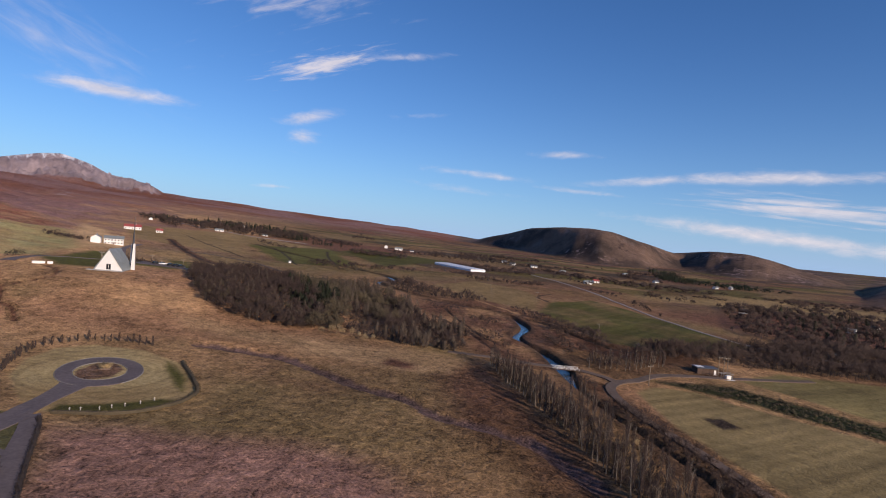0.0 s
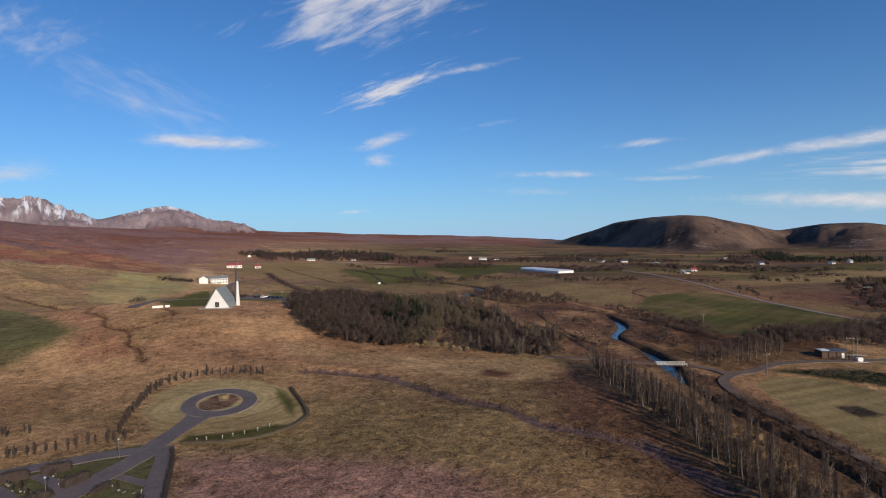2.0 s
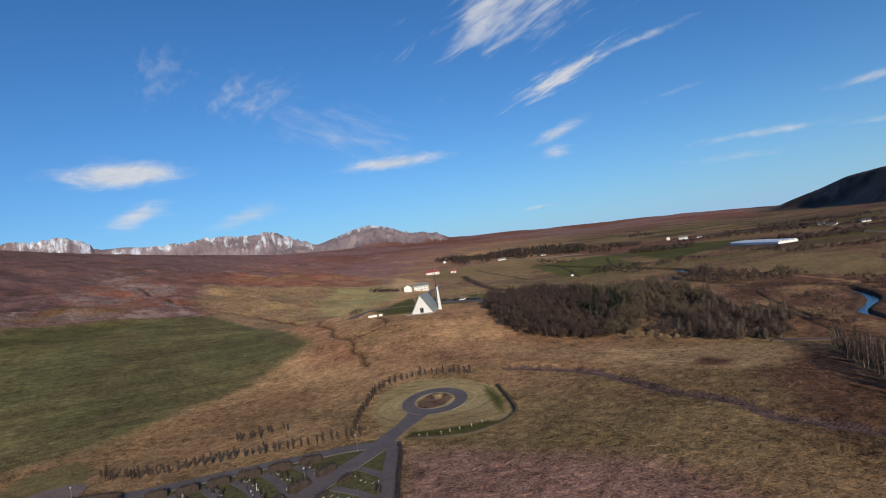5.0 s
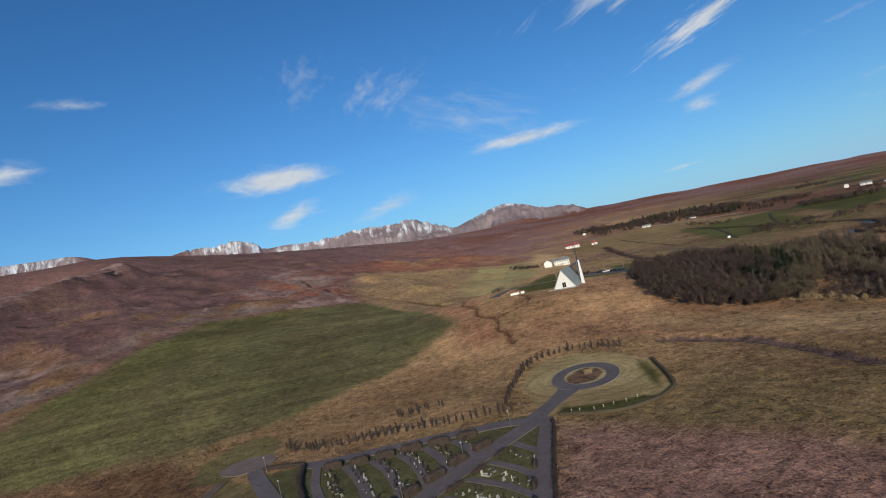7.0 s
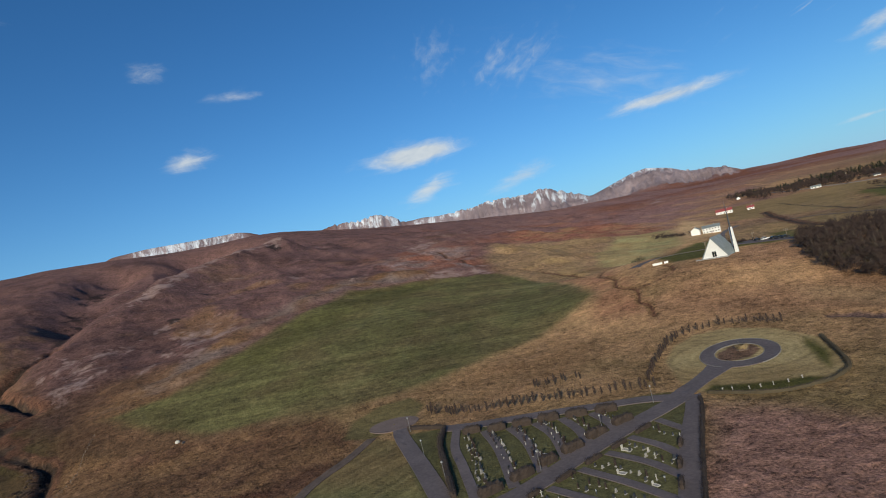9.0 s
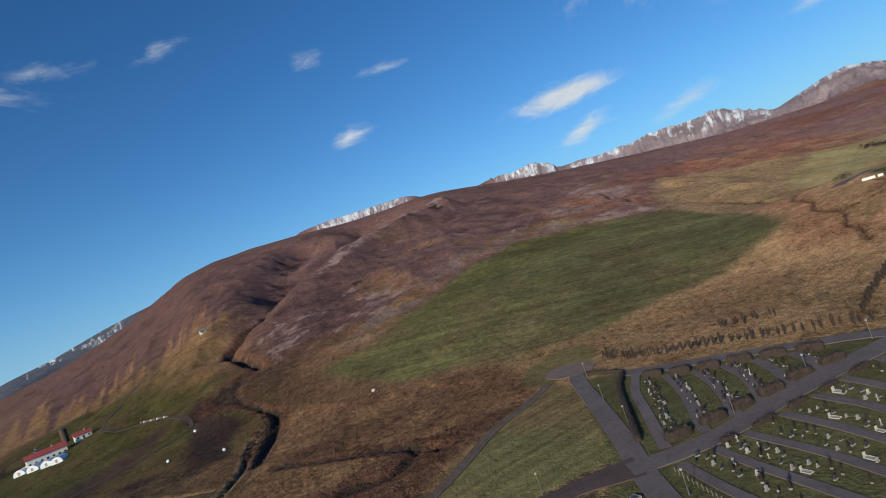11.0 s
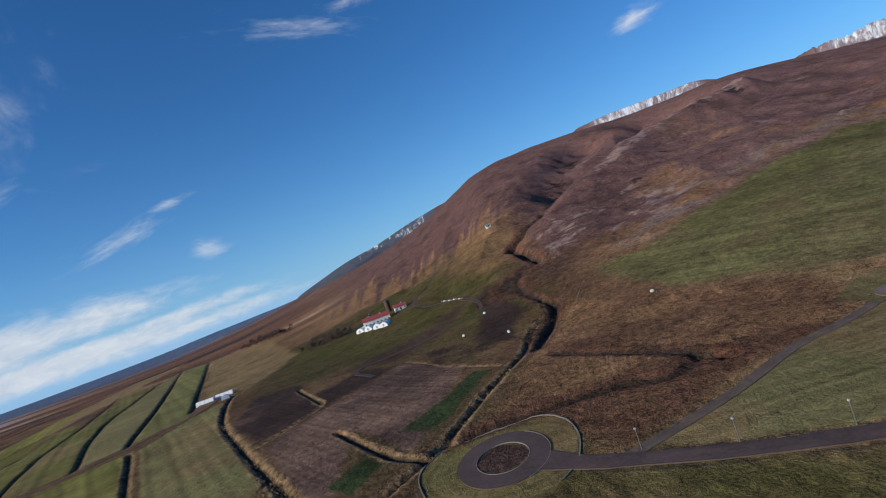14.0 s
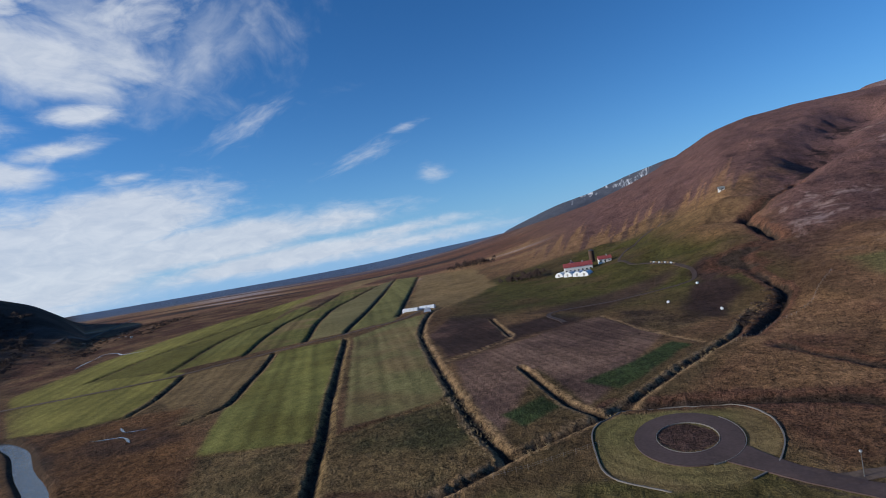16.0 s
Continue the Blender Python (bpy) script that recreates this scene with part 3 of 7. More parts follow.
# fields across the river
field([(55, 194), (64, 206), (80, 209), (89, 201), (100, 194), (150, 160), (150, 60), (80, 90), (67, 131), (58, 160)], np.array((0.205, 0.152, 0.07)), 0.0, 1.5, 1.0, (-52, 5.0))
field([(36, 236), (56, 292), (84, 287), (112, 302), (108, 243), (75, 231), (52, 208), (44, 214)], MOOR * 0.42, 1.0, 4, 4, second=TAN * 0.4, opacity=0.9)
field([(36, 205), (46, 200), (52, 160), (62, 120), (70, 80), (62, 70), (50, 120), (40, 160)], MOOR * 0.6, 1.0, 2, 2, second=TAN * 0.6, opacity=0.9)
field([(70, 176), (77, 179), (80, 171), (73, 168)], WET * 1.6, 1.0, 1.0, 0.6)
field([(60, 215), (100, 226), (135, 200), (170, 170), (165, 150), (120, 185), (92, 208), (72, 212)], DEEP * 0.9, 1.0, 3, 3)
field([(108, 243), (141, 272), (230, 260), (230, 190), (140, 205)], np.array((0.2, 0.158, 0.066)), 0.1, 2, 1.5, (-60, 5.0))
field([(36, 374), (49, 432), (94, 502), (119, 473), (147, 386), (163, 346), (112, 305), (84, 287), (62, 290)], GREEN * 0.9, 0.1, 3, 2, (-30, 8.0), second=OLIVE * 0.75)
field([(-47, 469), (-11, 562), (39, 502), (44, 440), (34, 378), (6, 395)], OLIVE * 1.05, 0.4, 4, 3)
field([(160, 480), (320, 640), (520, 600), (360, 400), (200, 360)], MOOR, 0.6, 30, 25)
field([(150, 620), (330, 800), (560, 760), (420, 600)], OLIVE * 1.3, 0.3, 20, 10)
field([(-140, 610), (-245, 850), (-330, 735), (-205, 555)], GREEN * 1.25, 0.1, 8, 6)
field([(-330, 735), (-245, 850), (-420, 900), (-520, 760), (-400, 600), (-250, 560)], OLIVE * 1.2, 0.2, 12, 8)
field([(-120, 640), (-60, 900), (-220, 980), (-230, 860)], GREEN * 0.95, 0.2, 10, 8)
# slope below and behind the church
field([(-399, 382), (-479, 504), (-458, 576), (-352, 456), (-303, 344), (-330, 320)], np.array((0.34, 0.29, 0.13)), 0.2, 8, 6, second=OLIVE * 1.7)
field([(-458, 576), (-352, 456), (-330, 480), (-380, 560), (-520, 680)], STRAWY * 1.2, 0.3, 10, 6)
field([(-399, 382), (-330, 320), (-262, 262), (-300, 250), (-405, 275), (-520, 330), (-600, 420), (-479, 504)], np.array((0.3, 0.19, 0.1)), 0.8, 12, 12, second=OLIVE * 1.5, opacity=0.85)
field([(-440, 290), (-520, 330), (-640, 400), (-700, 330), (-560, 240), (-450, 200)], RED * 1.15, 0.9, 14, 14, second=PALE, opacity=0.75)
field([(-479, 504), (-600, 440), (-760, 560), (-700, 720), (-540, 640), (-470, 590)], RED * 1.15, 0.9, 16, 16, second=TAN * 0.9, opacity=0.85)
field([(-240, 262), (-205, 250), (-165, 240), (-150, 215), (-190, 205), (-232, 228)], ORANGE * 1.3, 0.9, 10, 8, second=TAN * 1.1, opacity=0.75)
field([(-232, 272), (-262, 300), (-300, 360), (-330, 440), (-300, 440), (-250, 350), (-215, 300), (-189, 262), (-208, 255)], GREEN * 1.05, 0.1, 4, 3)
field([(-270, 452), (-235, 457), (-204, 428), (-150, 320), (-141, 294), (-165, 296), (-192, 328)], GREEN * 1.2, 0.2, 5, 4, second=OLIVE)
field([(-205, 285), (-172, 285), (-150, 300), (-240, 360), (-250, 310)], GREEN * 1.2, 0.1, 6, 4)
field([(-300, 250), (-222, 205), (-180, 170), (-165, 182), (-200, 215), (-290, 285)], RED * 1.3, 0.9, 7, 7, second=TAN * 1.2, opacity=0.6)
# green pasture on the hillside
field(PASTURE,
      np.array((0.13, 0.116, 0.046)), 0.5, 5, 4, (-32, 4.5), second=np.array((0.145, 0.112, 0.05)))
field([(-330, 30), (-400, 110), (-432, 160), (-420, 215), (-395, 190), (-350, 110), (-310, 50)], GREEN, 0.6, 14, 10, opacity=0.5)
field([(-192, 60), (-192, 110), (-196, 150), (-160, 150), (-140, 100), (-150, 80), (-175, 78)], ORANGE * 1.0, 0.8, 8, 8, second=TAN * 0.8, opacity=0.75)
field([(-312, -24), (-330, 20), (-400, 80), (-455, 150), (-440, 230), (-470, 240), (-490, 150), (-420, 70), (-350, 0), (-330, -30)], ORANGE * 0.75, 0.8, 12, 10, second=PALE * 0.6, opacity=0.8)
# bog and rough grass beyond the path
field([(-160, 50), (-200, 50), (-250, -15), (-270, -38), (-210, -44), (-140, -46), (-104, -12)], ORANGE * 0.85, 1.0, 5, 5, second=MOOR * 0.6)
# churchyard
field([(-99, 109), (-142, 66), (-150, 57), (-97, 36), (-70, 24), (-45, 46), (-61, 68), (-89, 106)], np.array((0.105, 0.095, 0.042)), 0.15, 0.8, 0.3)
field([(-156, 51), (-148, 54), (-98, 39), (-98, 24), (-100, 6), (-104, -10), (-121, 11), (-140, 28)], np.array((0.165, 0.142, 0.058)), 0.05, 0.8, 0.4, (15, 3.0), second=OLIVE)
field([(-91, 30), (-97, 0), (-103, -20), (-96, -34), (-80, -62), (-60, -70), (-30, -20), (-60, 30)], OLIVE * 0.68, 0.5, 2, 1, (-60, 3.0), second=GREEN * 0.9)
field([(-168, 45), (-182, 53), (-188, 66), (-184, 76), (-172, 75), (-160, 66), (-158, 50)], LAWN * 0.8, 0.2, 1.2, 0.5)
field([(-118, 131), (-126, 145), (-128, 158), (-120, 166), (-104, 166), (-88, 158), (-77, 144), (-70.5, 135), (-70, 126), (-75, 117), (-83, 113), (-91, 111), (-97, 112), (-104, 118)],
      np.array((0.36, 0.27, 0.13)), 0.05, 0.9, 0.3, ("ring", -101.5, 142, 2.4), second=OLIVE * 1.4)
field([(-91, 111.5), (-82, 114), (-74, 118), (-71, 127), (-75, 127), (-84, 119), (-92, 116)], GREEN * 0.9, 0.2, 1.0, 0.4)
field([(-77, 137), (-73, 133), (-80, 147), (-92, 158), (-88, 150)], GREEN, 0.2, 1.5, 0.6)
field([(-100, -52), (-113, -58), (-126, -55), (-133, -46), (-134, -36), (-129, -27), (-118, -22), (-105, -21), (-94, -25), (-89, -34), (-91, -45)],
      np.array((0.165, 0.138, 0.05)), 0.05, 0.9, 0.3, ("ring", -112.5, -38, 2.2), second=OLIVE * 0.95)
field([(-107.5, 148), (-103, 150.5), (-97.5, 146), (-96, 139), (-99, 134), (-103, 134.5), (-107, 140)], np.array((0.15, 0.09, 0.06)), 0.9, 0.5, 0.3)
field([(-120, -40.5), (-118, -34.5), (-112.5, -31.5), (-106.5, -33.5), (-105, -37), (-107.5, -42), (-113, -44.5), (-118.5, -44)], np.array((0.085, 0.05, 0.04)), 0.7, 0.4, 0.2)
# kitchen plots beside the second turning circle
field([(-218, -198), (-274, -227), (-276, -196), (-206, -142), (-172, -149)], SOIL, 0.5, 2, 1.5, (-38, 2.2), second=np.array((0.1, 0.056, 0.042)))
field([(-165, -140), (-203, -130), (-249, -116), (-210, -73), (-141, -66), (-127, -66), (-159, -99), (-104, -77), (-112, -88)], np.array((0.19, 0.115, 0.08)), 0.4, 1.5, 1, (-38, 2.8), second=SOIL * 1.8)
field([(-165, -142), (-206, -130), (-250, -116), (-268, -150), (-225, -162)], SOIL * 0.95, 0.5, 6, 5, (-38, 2.0))
field([(-116, -85), (-132, -82), (-125, -73), (-110, -75)], np.array((0.042, 0.056, 0.02)), 0.7, 1.2, 1)
field([(-146, -76), (-168, -70), (-195, -66), (-190, -58), (-141, -63)], np.array((0.042, 0.056, 0.02)), 0.7, 1.2, 1)
field([(-259, -85), (-294, -87), (-265, -60), (-237, -57), (-240, -75)], SOIL * 0.8, 0.5, 4, 4)
field([(-262, -118), (-255, -60), (-300, -62), (-345, -80), (-420, -105), (-520, -150), (-540, -260), (-440, -340), (-330, -292), (-275, -226)], GREEN * 0.72, 0.6, 26, 26, second=OLIVE * 0.45, opacity=0.95)
field([(-252, -80), (-296, -88), (-312, -72), (-280, -56), (-238, -60)], SOIL * 0.9, 0.6, 4, 4)
field([(-232, -66), (-256, -92), (-262, -112), (-228, -96), (-206, -70)], OLIVE * 0.6, 1.0, 4, 4, second=SOIL)
field([(-330, -66), (-350, -92), (-325, -98), (-300, -80)], SOIL * 1.1, 0.7, 4, 4)
field([(-470, -110), (-640, -200), (-640, -300), (-520, -160)], OLIVE * 0.7, 0.5, 50, 40, opacity=0.6)
field([(-268, -168), (-300, -150), (-350, -108), (-330, -100), (-262, -128)], SOIL * 1.2, 0.4, 7, 5, opacity=0.8)
# hay fields towards the sea
field([(-70, -157), (-86, -129), (-93, -131), (-123, -164), (-217, -268), (-192, -297), (-135, -238), (-106, -206)], np.array((0.175, 0.165, 0.045)), 0.05, 1.2, 0.6, (-38, 6.0), second=LIME * 0.72)
field([(-97, -126), (-110, -119), (-123, -113), (-134, -117), (-167, -153), (-226, -214), (-286, -262), (-264, -266), (-220, -261)], np.array((0.18, 0.16, 0.062)), 0.1, 1.2, 0.8, (-42, 5.0), second=OLIVE * 0.85)
field([(-66, -100), (-88, -124), (-121, -110), (-132, -113), (-106, -86), (-95, -72), (-75, -76)], OLIVE * 0.72, 0.9, 1.5, 1, second=DEEP)
field([(-50, -110), (-63, -101), (-85, -127), (-70, -154), (-54, -134)], OLIVE * 0.7, 0.9, 2, 1, second=DEEP)
field([(-147, -323), (-188, -299), (-133, -238), (-106, -209), (-88, -203), (-109, -276)], OLIVE * 0.85, 0.3, 1.5, 1, (-40, 6.0))
field([(-76, -389), (-106, -358), (-144, -322), (-107, -276), (-91, -257), (-73, -272), (-58, -302)], LIME * 1.1, 0.05, 1.5, 1, (-40, 7.0))
field([(-151, -349), (-232, -430), (-300, -469), (-400, -556), (-378, -505), (-278, -421), (-186, -328)], GREEN * 1.9, 0.1, 2, 1.5, (-42, 8.0), second=LIME * 0.8)
field([(-186, -326), (-278, -417), (-379, -501), (-560, -664), (-602, -638), (-488, -551), (-345, -439), (-218, -307)], GREEN * 1.6, 0.1, 2, 1.5, (-42, 8.0), second=OLIVE * 0.9)
field([(-218, -304), (-345, -434), (-488, -547), (-602, -634), (-691, -688), (-360, -394), (-237, -290)], np.array((0.185, 0.155, 0.066)), 0.1, 2, 1.5)
field([(-238, -288), (-361, -390), (-691, -683), (-674, -618), (-286, -287), (-266, -271)], np.array((0.165, 0.15, 0.052)), 0.1, 2, 1.5, (-42, 8.0))
field([(-78, -393), (-108, -361), (-147, -326), (-151, -351), (-123, -408), (-176, -446), (-269, -498), (-404, -580), (-600, -760), (-420, -650), (-160, -500), (-90, -440)], LIME * 1.15, 0.05, 2, 1.5, (-42, 8.0))
field([(-152, -352), (-230, -434), (-300, -473), (-402, -576), (-267, -494), (-176, -441), (-124, -406)], LIME * 0.75, 0.1, 2, 1.5)
field([(-560, -668), (-402, -580), (-600, -760), (-800, -900), (-900, -880)], OLIVE * 1.2, 0.2, 10, 8)
field([(-676, -612), (-290, -282), (-312, -262), (-420, -290), (-640, -480)], OLIVE * 1.05, 0.5, 5, 5)
# wet flats by the lower river
field([(-60, -295), (-75, -262), (-90, -250), (-105, -228), (-86, -200), (-70, -160), (-50, -130), (-20, -120), (-30, -180), (-46, -250)], RUST * 0.8, 1.0, 5, 5, second=SOIL * 0.9)
field([(-60, -310), (-74, -400), (-90, -440), (-160, -505), (-420, -655), (-700, -900), (-300, -900), (-120, -600)], MOOR * 0.5, 0.9, 12, 12, second=TAN * 0.5)

ditch([(-94, 181), (-82, 181), (-64, 178), (-49, 168), (-32, 156), (-18, 150), (-9, 140), (2, 137), (14, 131), (26, 112)], 4.6, 1.2, np.array((0.105, 0.068, 0.064)))
ditch([(-160, 178), (-172, 190), (-180, 193), (-194, 208), (-212, 214), (-228, 230), (-252, 243), (-270, 264), (-296, 280)], 1.5, 1.0, MOOR * 0.9, TAN * 0.75)
ditch([(-194, 208), (-188, 224), (-196, 240), (-210, 250)], 1.3, 0.6, MOOR * 0.9, TAN * 0.7)
ditch([(-146, 14), (-151, 8), (-141, 0), (-142, -14), (-139, -29), (-135, -41), (-128, -58)], 4.4, 1.5, WET * 1.5, MOOR * 0.7)
ditch([(-146, 14), (-160, 2), (-174, -14), (-190, -33)], 3.4, 1.2, WET * 1.8, MOOR * 0.7)
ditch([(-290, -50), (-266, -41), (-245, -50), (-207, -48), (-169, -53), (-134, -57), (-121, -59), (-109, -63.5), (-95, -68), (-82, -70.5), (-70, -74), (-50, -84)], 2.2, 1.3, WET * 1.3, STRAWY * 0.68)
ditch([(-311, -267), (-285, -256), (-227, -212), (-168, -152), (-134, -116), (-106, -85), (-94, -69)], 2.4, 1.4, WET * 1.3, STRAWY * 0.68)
ditch([(-160, -106), (-142, -87.5), (-127, -71), (-121, -60)], 1.8, 1.1, WET * 1.4, STRAWY * 0.72)
ditch([(-168, -146), (-185, -141), (-204, -139)], 1.4, 0.9, WET * 1.6, STRAWY * 0.68)
ditch([(-256, -184), (-232, -162), (-209, -141)], 1.6, 0.9, WET * 1.6, STRAWY * 0.72)
ditch([(-250, -116), (-232, -98), (-214, -80), (-194, -55)], 1.4, 0.4, STRAWY * 0.72)
ditch([(-50, -84), (-64, -98), (-77, -112), (-92, -128), (-123, -163), (-218, -266)], 2.3, 1.4, WET * 1.2, OLIVE * 0.9)
ditch([(-190, -300), (-133, -236), (-106, -207), (-88, -201)], 2.3, 1.3, WET * 1.3, OLIVE)
ditch([(-145, -324), (-109, -278), (-88, -256)], 2.6, 1.4, WET * 1.3, OLIVE)
ditch([(-216, -305), (-345, -437), (-488, -549), (-602, -636)], 3.0, 1.6, WET * 1.2)
ditch([(-236, -288), (-360, -392), (-691, -686)], 3.2, 1.6, WET * 1.2)
ditch([(-284, -285), (-674, -616)], 3.6, 1.6, WET * 1.2)
ditch([(-184, -326), (-277, -419), (-379, -503), (-559, -667)], 2.6, 1.5, WET * 1.3)
ditch([(-148, -350), (-232, -432), (-300, -471)], 3.0, 1.4, WET * 1.4)
ditch([(-121, -406), (-174, -444), (-267, -496), (-402, -578)], 2.6, 1.4, WET * 1.6)
ditch([(-68, -158), (-88, -126), (-109, -117), (-123, -112), (-133, -115)], 1.2, 0.6, OLIVE * 0.7)
ditch([(-56, -303), (-73, -270), (-91, -254), (-107, -231)], 1.6, 0.8, WET * 1.6)
ditch([(-97.6, 33), (-96.9, 22), (-99, 5.8), (-102.6, -9), (-104, -14)], 0.8, 0.1, WET * 2.2)
ditch([(-89.8, 30), (-90.4, 20.6), (-92.6, 4.6), (-96, -9.6), (-99.6, -20)], 0.8, 0.1, WET * 2.2)
# dark field edges in the upper valley
ditch([(-150, 560), (-200, 690), (-235, 800)], 3.0, 0.6, DUSK)
ditch([(-190, 545), (-262, 690), (-330, 790)], 3.0, 0.6, DUSK)
ditch([(-250, 555), (-330, 640), (-420, 740)], 3.0, 0.6, DUSK)
ditch([(-170, 620), (-260, 650), (-340, 655)], 2.5, 0.5, DUSK)
ditch([(50, 440), (44, 470), (60, 510)], 2.5, 0.6, DUSK)
ditch([(-24, 300), (-8, 268), (2, 240), (8, 226)], 2.2, 0.4, SOIL)
ditch([(-40, 372), (-4, 352), (26, 345), (52, 320), (66, 292)], 3.0, 0.6, DUSK)
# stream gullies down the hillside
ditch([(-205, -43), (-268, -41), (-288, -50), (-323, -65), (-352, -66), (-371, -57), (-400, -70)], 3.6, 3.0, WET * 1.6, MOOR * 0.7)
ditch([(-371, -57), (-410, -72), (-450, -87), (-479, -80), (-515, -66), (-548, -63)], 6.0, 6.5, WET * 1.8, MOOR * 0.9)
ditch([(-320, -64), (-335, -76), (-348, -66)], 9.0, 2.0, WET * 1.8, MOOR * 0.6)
ditch([(-385, 645), (-320, 560), (-242, 472), (-182, 444), (-140, 380)], 4.0, 0.8, DUSK, MOOR * 0.8)
ditch([(-23, 340), (-14, 303), (-1, 260), (7, 245)], 1.8, 0.6, DUSK * 0.8)
ditch([(-41, 461), (-20, 428), (5, 374), (22, 347)], 3.0, 0.0, TAN * 0.9)
ditch([(27, 330), (41, 318), (50, 296), (64, 275)], 5.0, 1.0, DUSK * 0.7)
ditch([(-300, 285), (-380, 300), (-470, 290), (-600, 330)], 4.0, 2.5, MOOR * 0.7)


def river_reach(y):
    """Half the breadth of the river bed, which is narrow below the bridge."""
    return np.interp(y, [-300, -120, 40, 190, 215, 252, 290, 335, 420, 500], [3.4, 3.4, 1.6, 1.0, 3.0, 1.6, 2.6, 1.4, 1.6, 2.4])


def fine_height(x, y):
    """The land with its river bed, trenches and tussocks. Returns also the nearness of a trench."""
    z = height(x, y)
    d = line_distance(x, y, RIVER, 30)
    z = z - 2.6 * np.clip(river_reach(y) / 2.4, 0.3, 1) * np.exp(-(d / river_reach(y)) ** 4)
    for pts, width, depth, _, _ in ditches:
        d = line_distance(x, y, pts, width * 3)
        k = 1.0 if depth < 2 else np.clip(0.75 + 1.0 * fbm(x, y, 60, 2, 91), 0.35, 1.2)
        z = z - depth * k * np.exp(-(d / (width * 0.62)) ** 2)
    return z


def land_colour(x, y, z):
    """Cover colour and tuftedness at each place."""
    az, r = polar(x, y)
    a, b, c = fbm(x, y, 70, 4, 51), fbm(x, y, 18, 3, 52), fbm(x, y, 260, 4, 53)

    def mix(p, q, f):
        f = np.clip(f, 0, 1)[:, None]
        return p * (1 - f) + q * f

    n = len(x)
    col = mix(np.tile(TAN, (n, 1)), OLIVE, 0.44 + 1.1 * a + 0.4 * b + 0.9 * c)
    col = mix(col, ORANGE * 1.15, np.clip(1.6 * fbm(x, y, 150, 4, 46) - 0.1, 0, 0.6))
    col = mix(col, MOOR, np.clip(0.2 + 1.5 * fbm(x, y, 120, 4, 54), 0, 0.55))
    tuft = np.full(n, 0.6)
    rise = np.clip((r - foot_r(az)) / (crest_r(az) - foot_r(az)), 0, 1)
    far_low = step(420, 800, r) * (1 - step(0.02, 0.09, rise) * step(16, 26, az) * step(130, 120, az))
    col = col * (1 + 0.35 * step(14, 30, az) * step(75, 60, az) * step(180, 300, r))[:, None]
    mosaic = mix(np.tile(MOOR, (n, 1)), OLIVE, 0.4 + 1.8 * c)
    wx, wy = x + 18 * fbm(x, y, 120, 2, 66), y + 18 * fbm(x, y, 120, 2, 67)
    fu, fv = (wx * 0.82 + wy * 0.57) / 150, (wy * 0.82 - wx * 0.57) / 62
    pick = lattice(np.floor(fu + 0.37 * np.floor(fv)).astype(np.int64), np.floor(fv).astype(np.int64), 68)
    plots = np.where((pick < -0.45)[:, None], GREEN * 1.05, np.where((pick < -0.1)[:, None], OLIVE * 1.1, np.where((pick < 0.25)[:, None], MOOR * 0.9, np.where((pick < 0.6)[:, None], TAN * 0.6, DUSK * 1.3))))
    seam = np.minimum(np.abs(fv - np.round(fv)) * 62, np.abs((fu + 0.37 * np.floor(fv)) - np.round(fu + 0.37 * np.floor(fv))) * 150)
    plots = plots * (1 - 0.5 * step(5, 2, seam))[:, None]
    mosaic = mix(mosaic, plots, 0.75 * step(-0.35, 0.1, fbm(x, y, 330, 3, 69)))
    mosaic = mix(mosaic, DUSK, np.clip(1.8 * fbm(x, y, 110, 4, 55) - 0.25, 0, 0.75))
    col = mix(col, mosaic, far_low)
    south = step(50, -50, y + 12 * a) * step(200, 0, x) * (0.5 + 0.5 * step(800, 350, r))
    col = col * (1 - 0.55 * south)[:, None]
    # hillside heath
    u = np.clip((r - foot_r(az)) / (crest_r(az) - foot_r(az)), 0, 1)
    heath = step(0.05, 0.22, u + 0.1 * a) * step(24, 40, az + 8 * a) * step(132, 112, az)
    h = mix(np.tile(HEATH, (n, 1)), RED * 0.85, np.clip(0.1 + 1.4 * fbm(x, y, 130, 5, 56, 0.6), 0, 0.9) * step(78, 52, az))
    h = mix(h, HEATH * 0.6, np.clip(2.6 * fbm(x, y, 60, 5, 86, 0.62) - 0.4, 0, 0.8))
    h = mix(h, ORANGE, np.clip(3.0 * fbm(x, y, 90, 5, 57, 0.6) - 0.65, 0, 0.55) * step(0.75, 0.2, u))
    frost = fbm(x * 0.8 + y * 0.3, y * 0.9, 90, 4, 58, 0.6)
    marks = np.zeros((n, 3))
    low_belt = step(0.02, 0.08, u) * step(0.34, 0.16, u) * step(112, 100, az) * step(40, 55, az)
    marks[:, 0] = heath * np.clip(0.24 + 0.26 * low_belt + 0.75 * frost, 0, 0.66) * step(0.9, 0.5, u) * (1 - 0.75 * step(97, 103, az))
    spur = line_distance(x, y, HOLLOWS[2][0], 60)
    marks[:, 0] = np.maximum(marks[:, 0], heath * 0.62 * step(26, 6, spur) * step(470, 620, r))
    # hollow bottoms: crease shade added to the dark marks
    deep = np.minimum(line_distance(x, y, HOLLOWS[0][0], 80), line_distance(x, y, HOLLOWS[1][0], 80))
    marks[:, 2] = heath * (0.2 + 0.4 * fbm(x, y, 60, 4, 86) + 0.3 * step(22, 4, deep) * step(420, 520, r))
    for cx, cy, rad in CRAGS:
        marks[:, 2] = np.maximum(marks[:, 2], 0.85 * np.exp(-(((x - cx) / rad) ** 2 + ((y - cy) / (rad * 0.7)) ** 2)))
    streak = fbm(az * 9.0 + u * 60, r * 0.006, 6, 4, 63, 0.6)
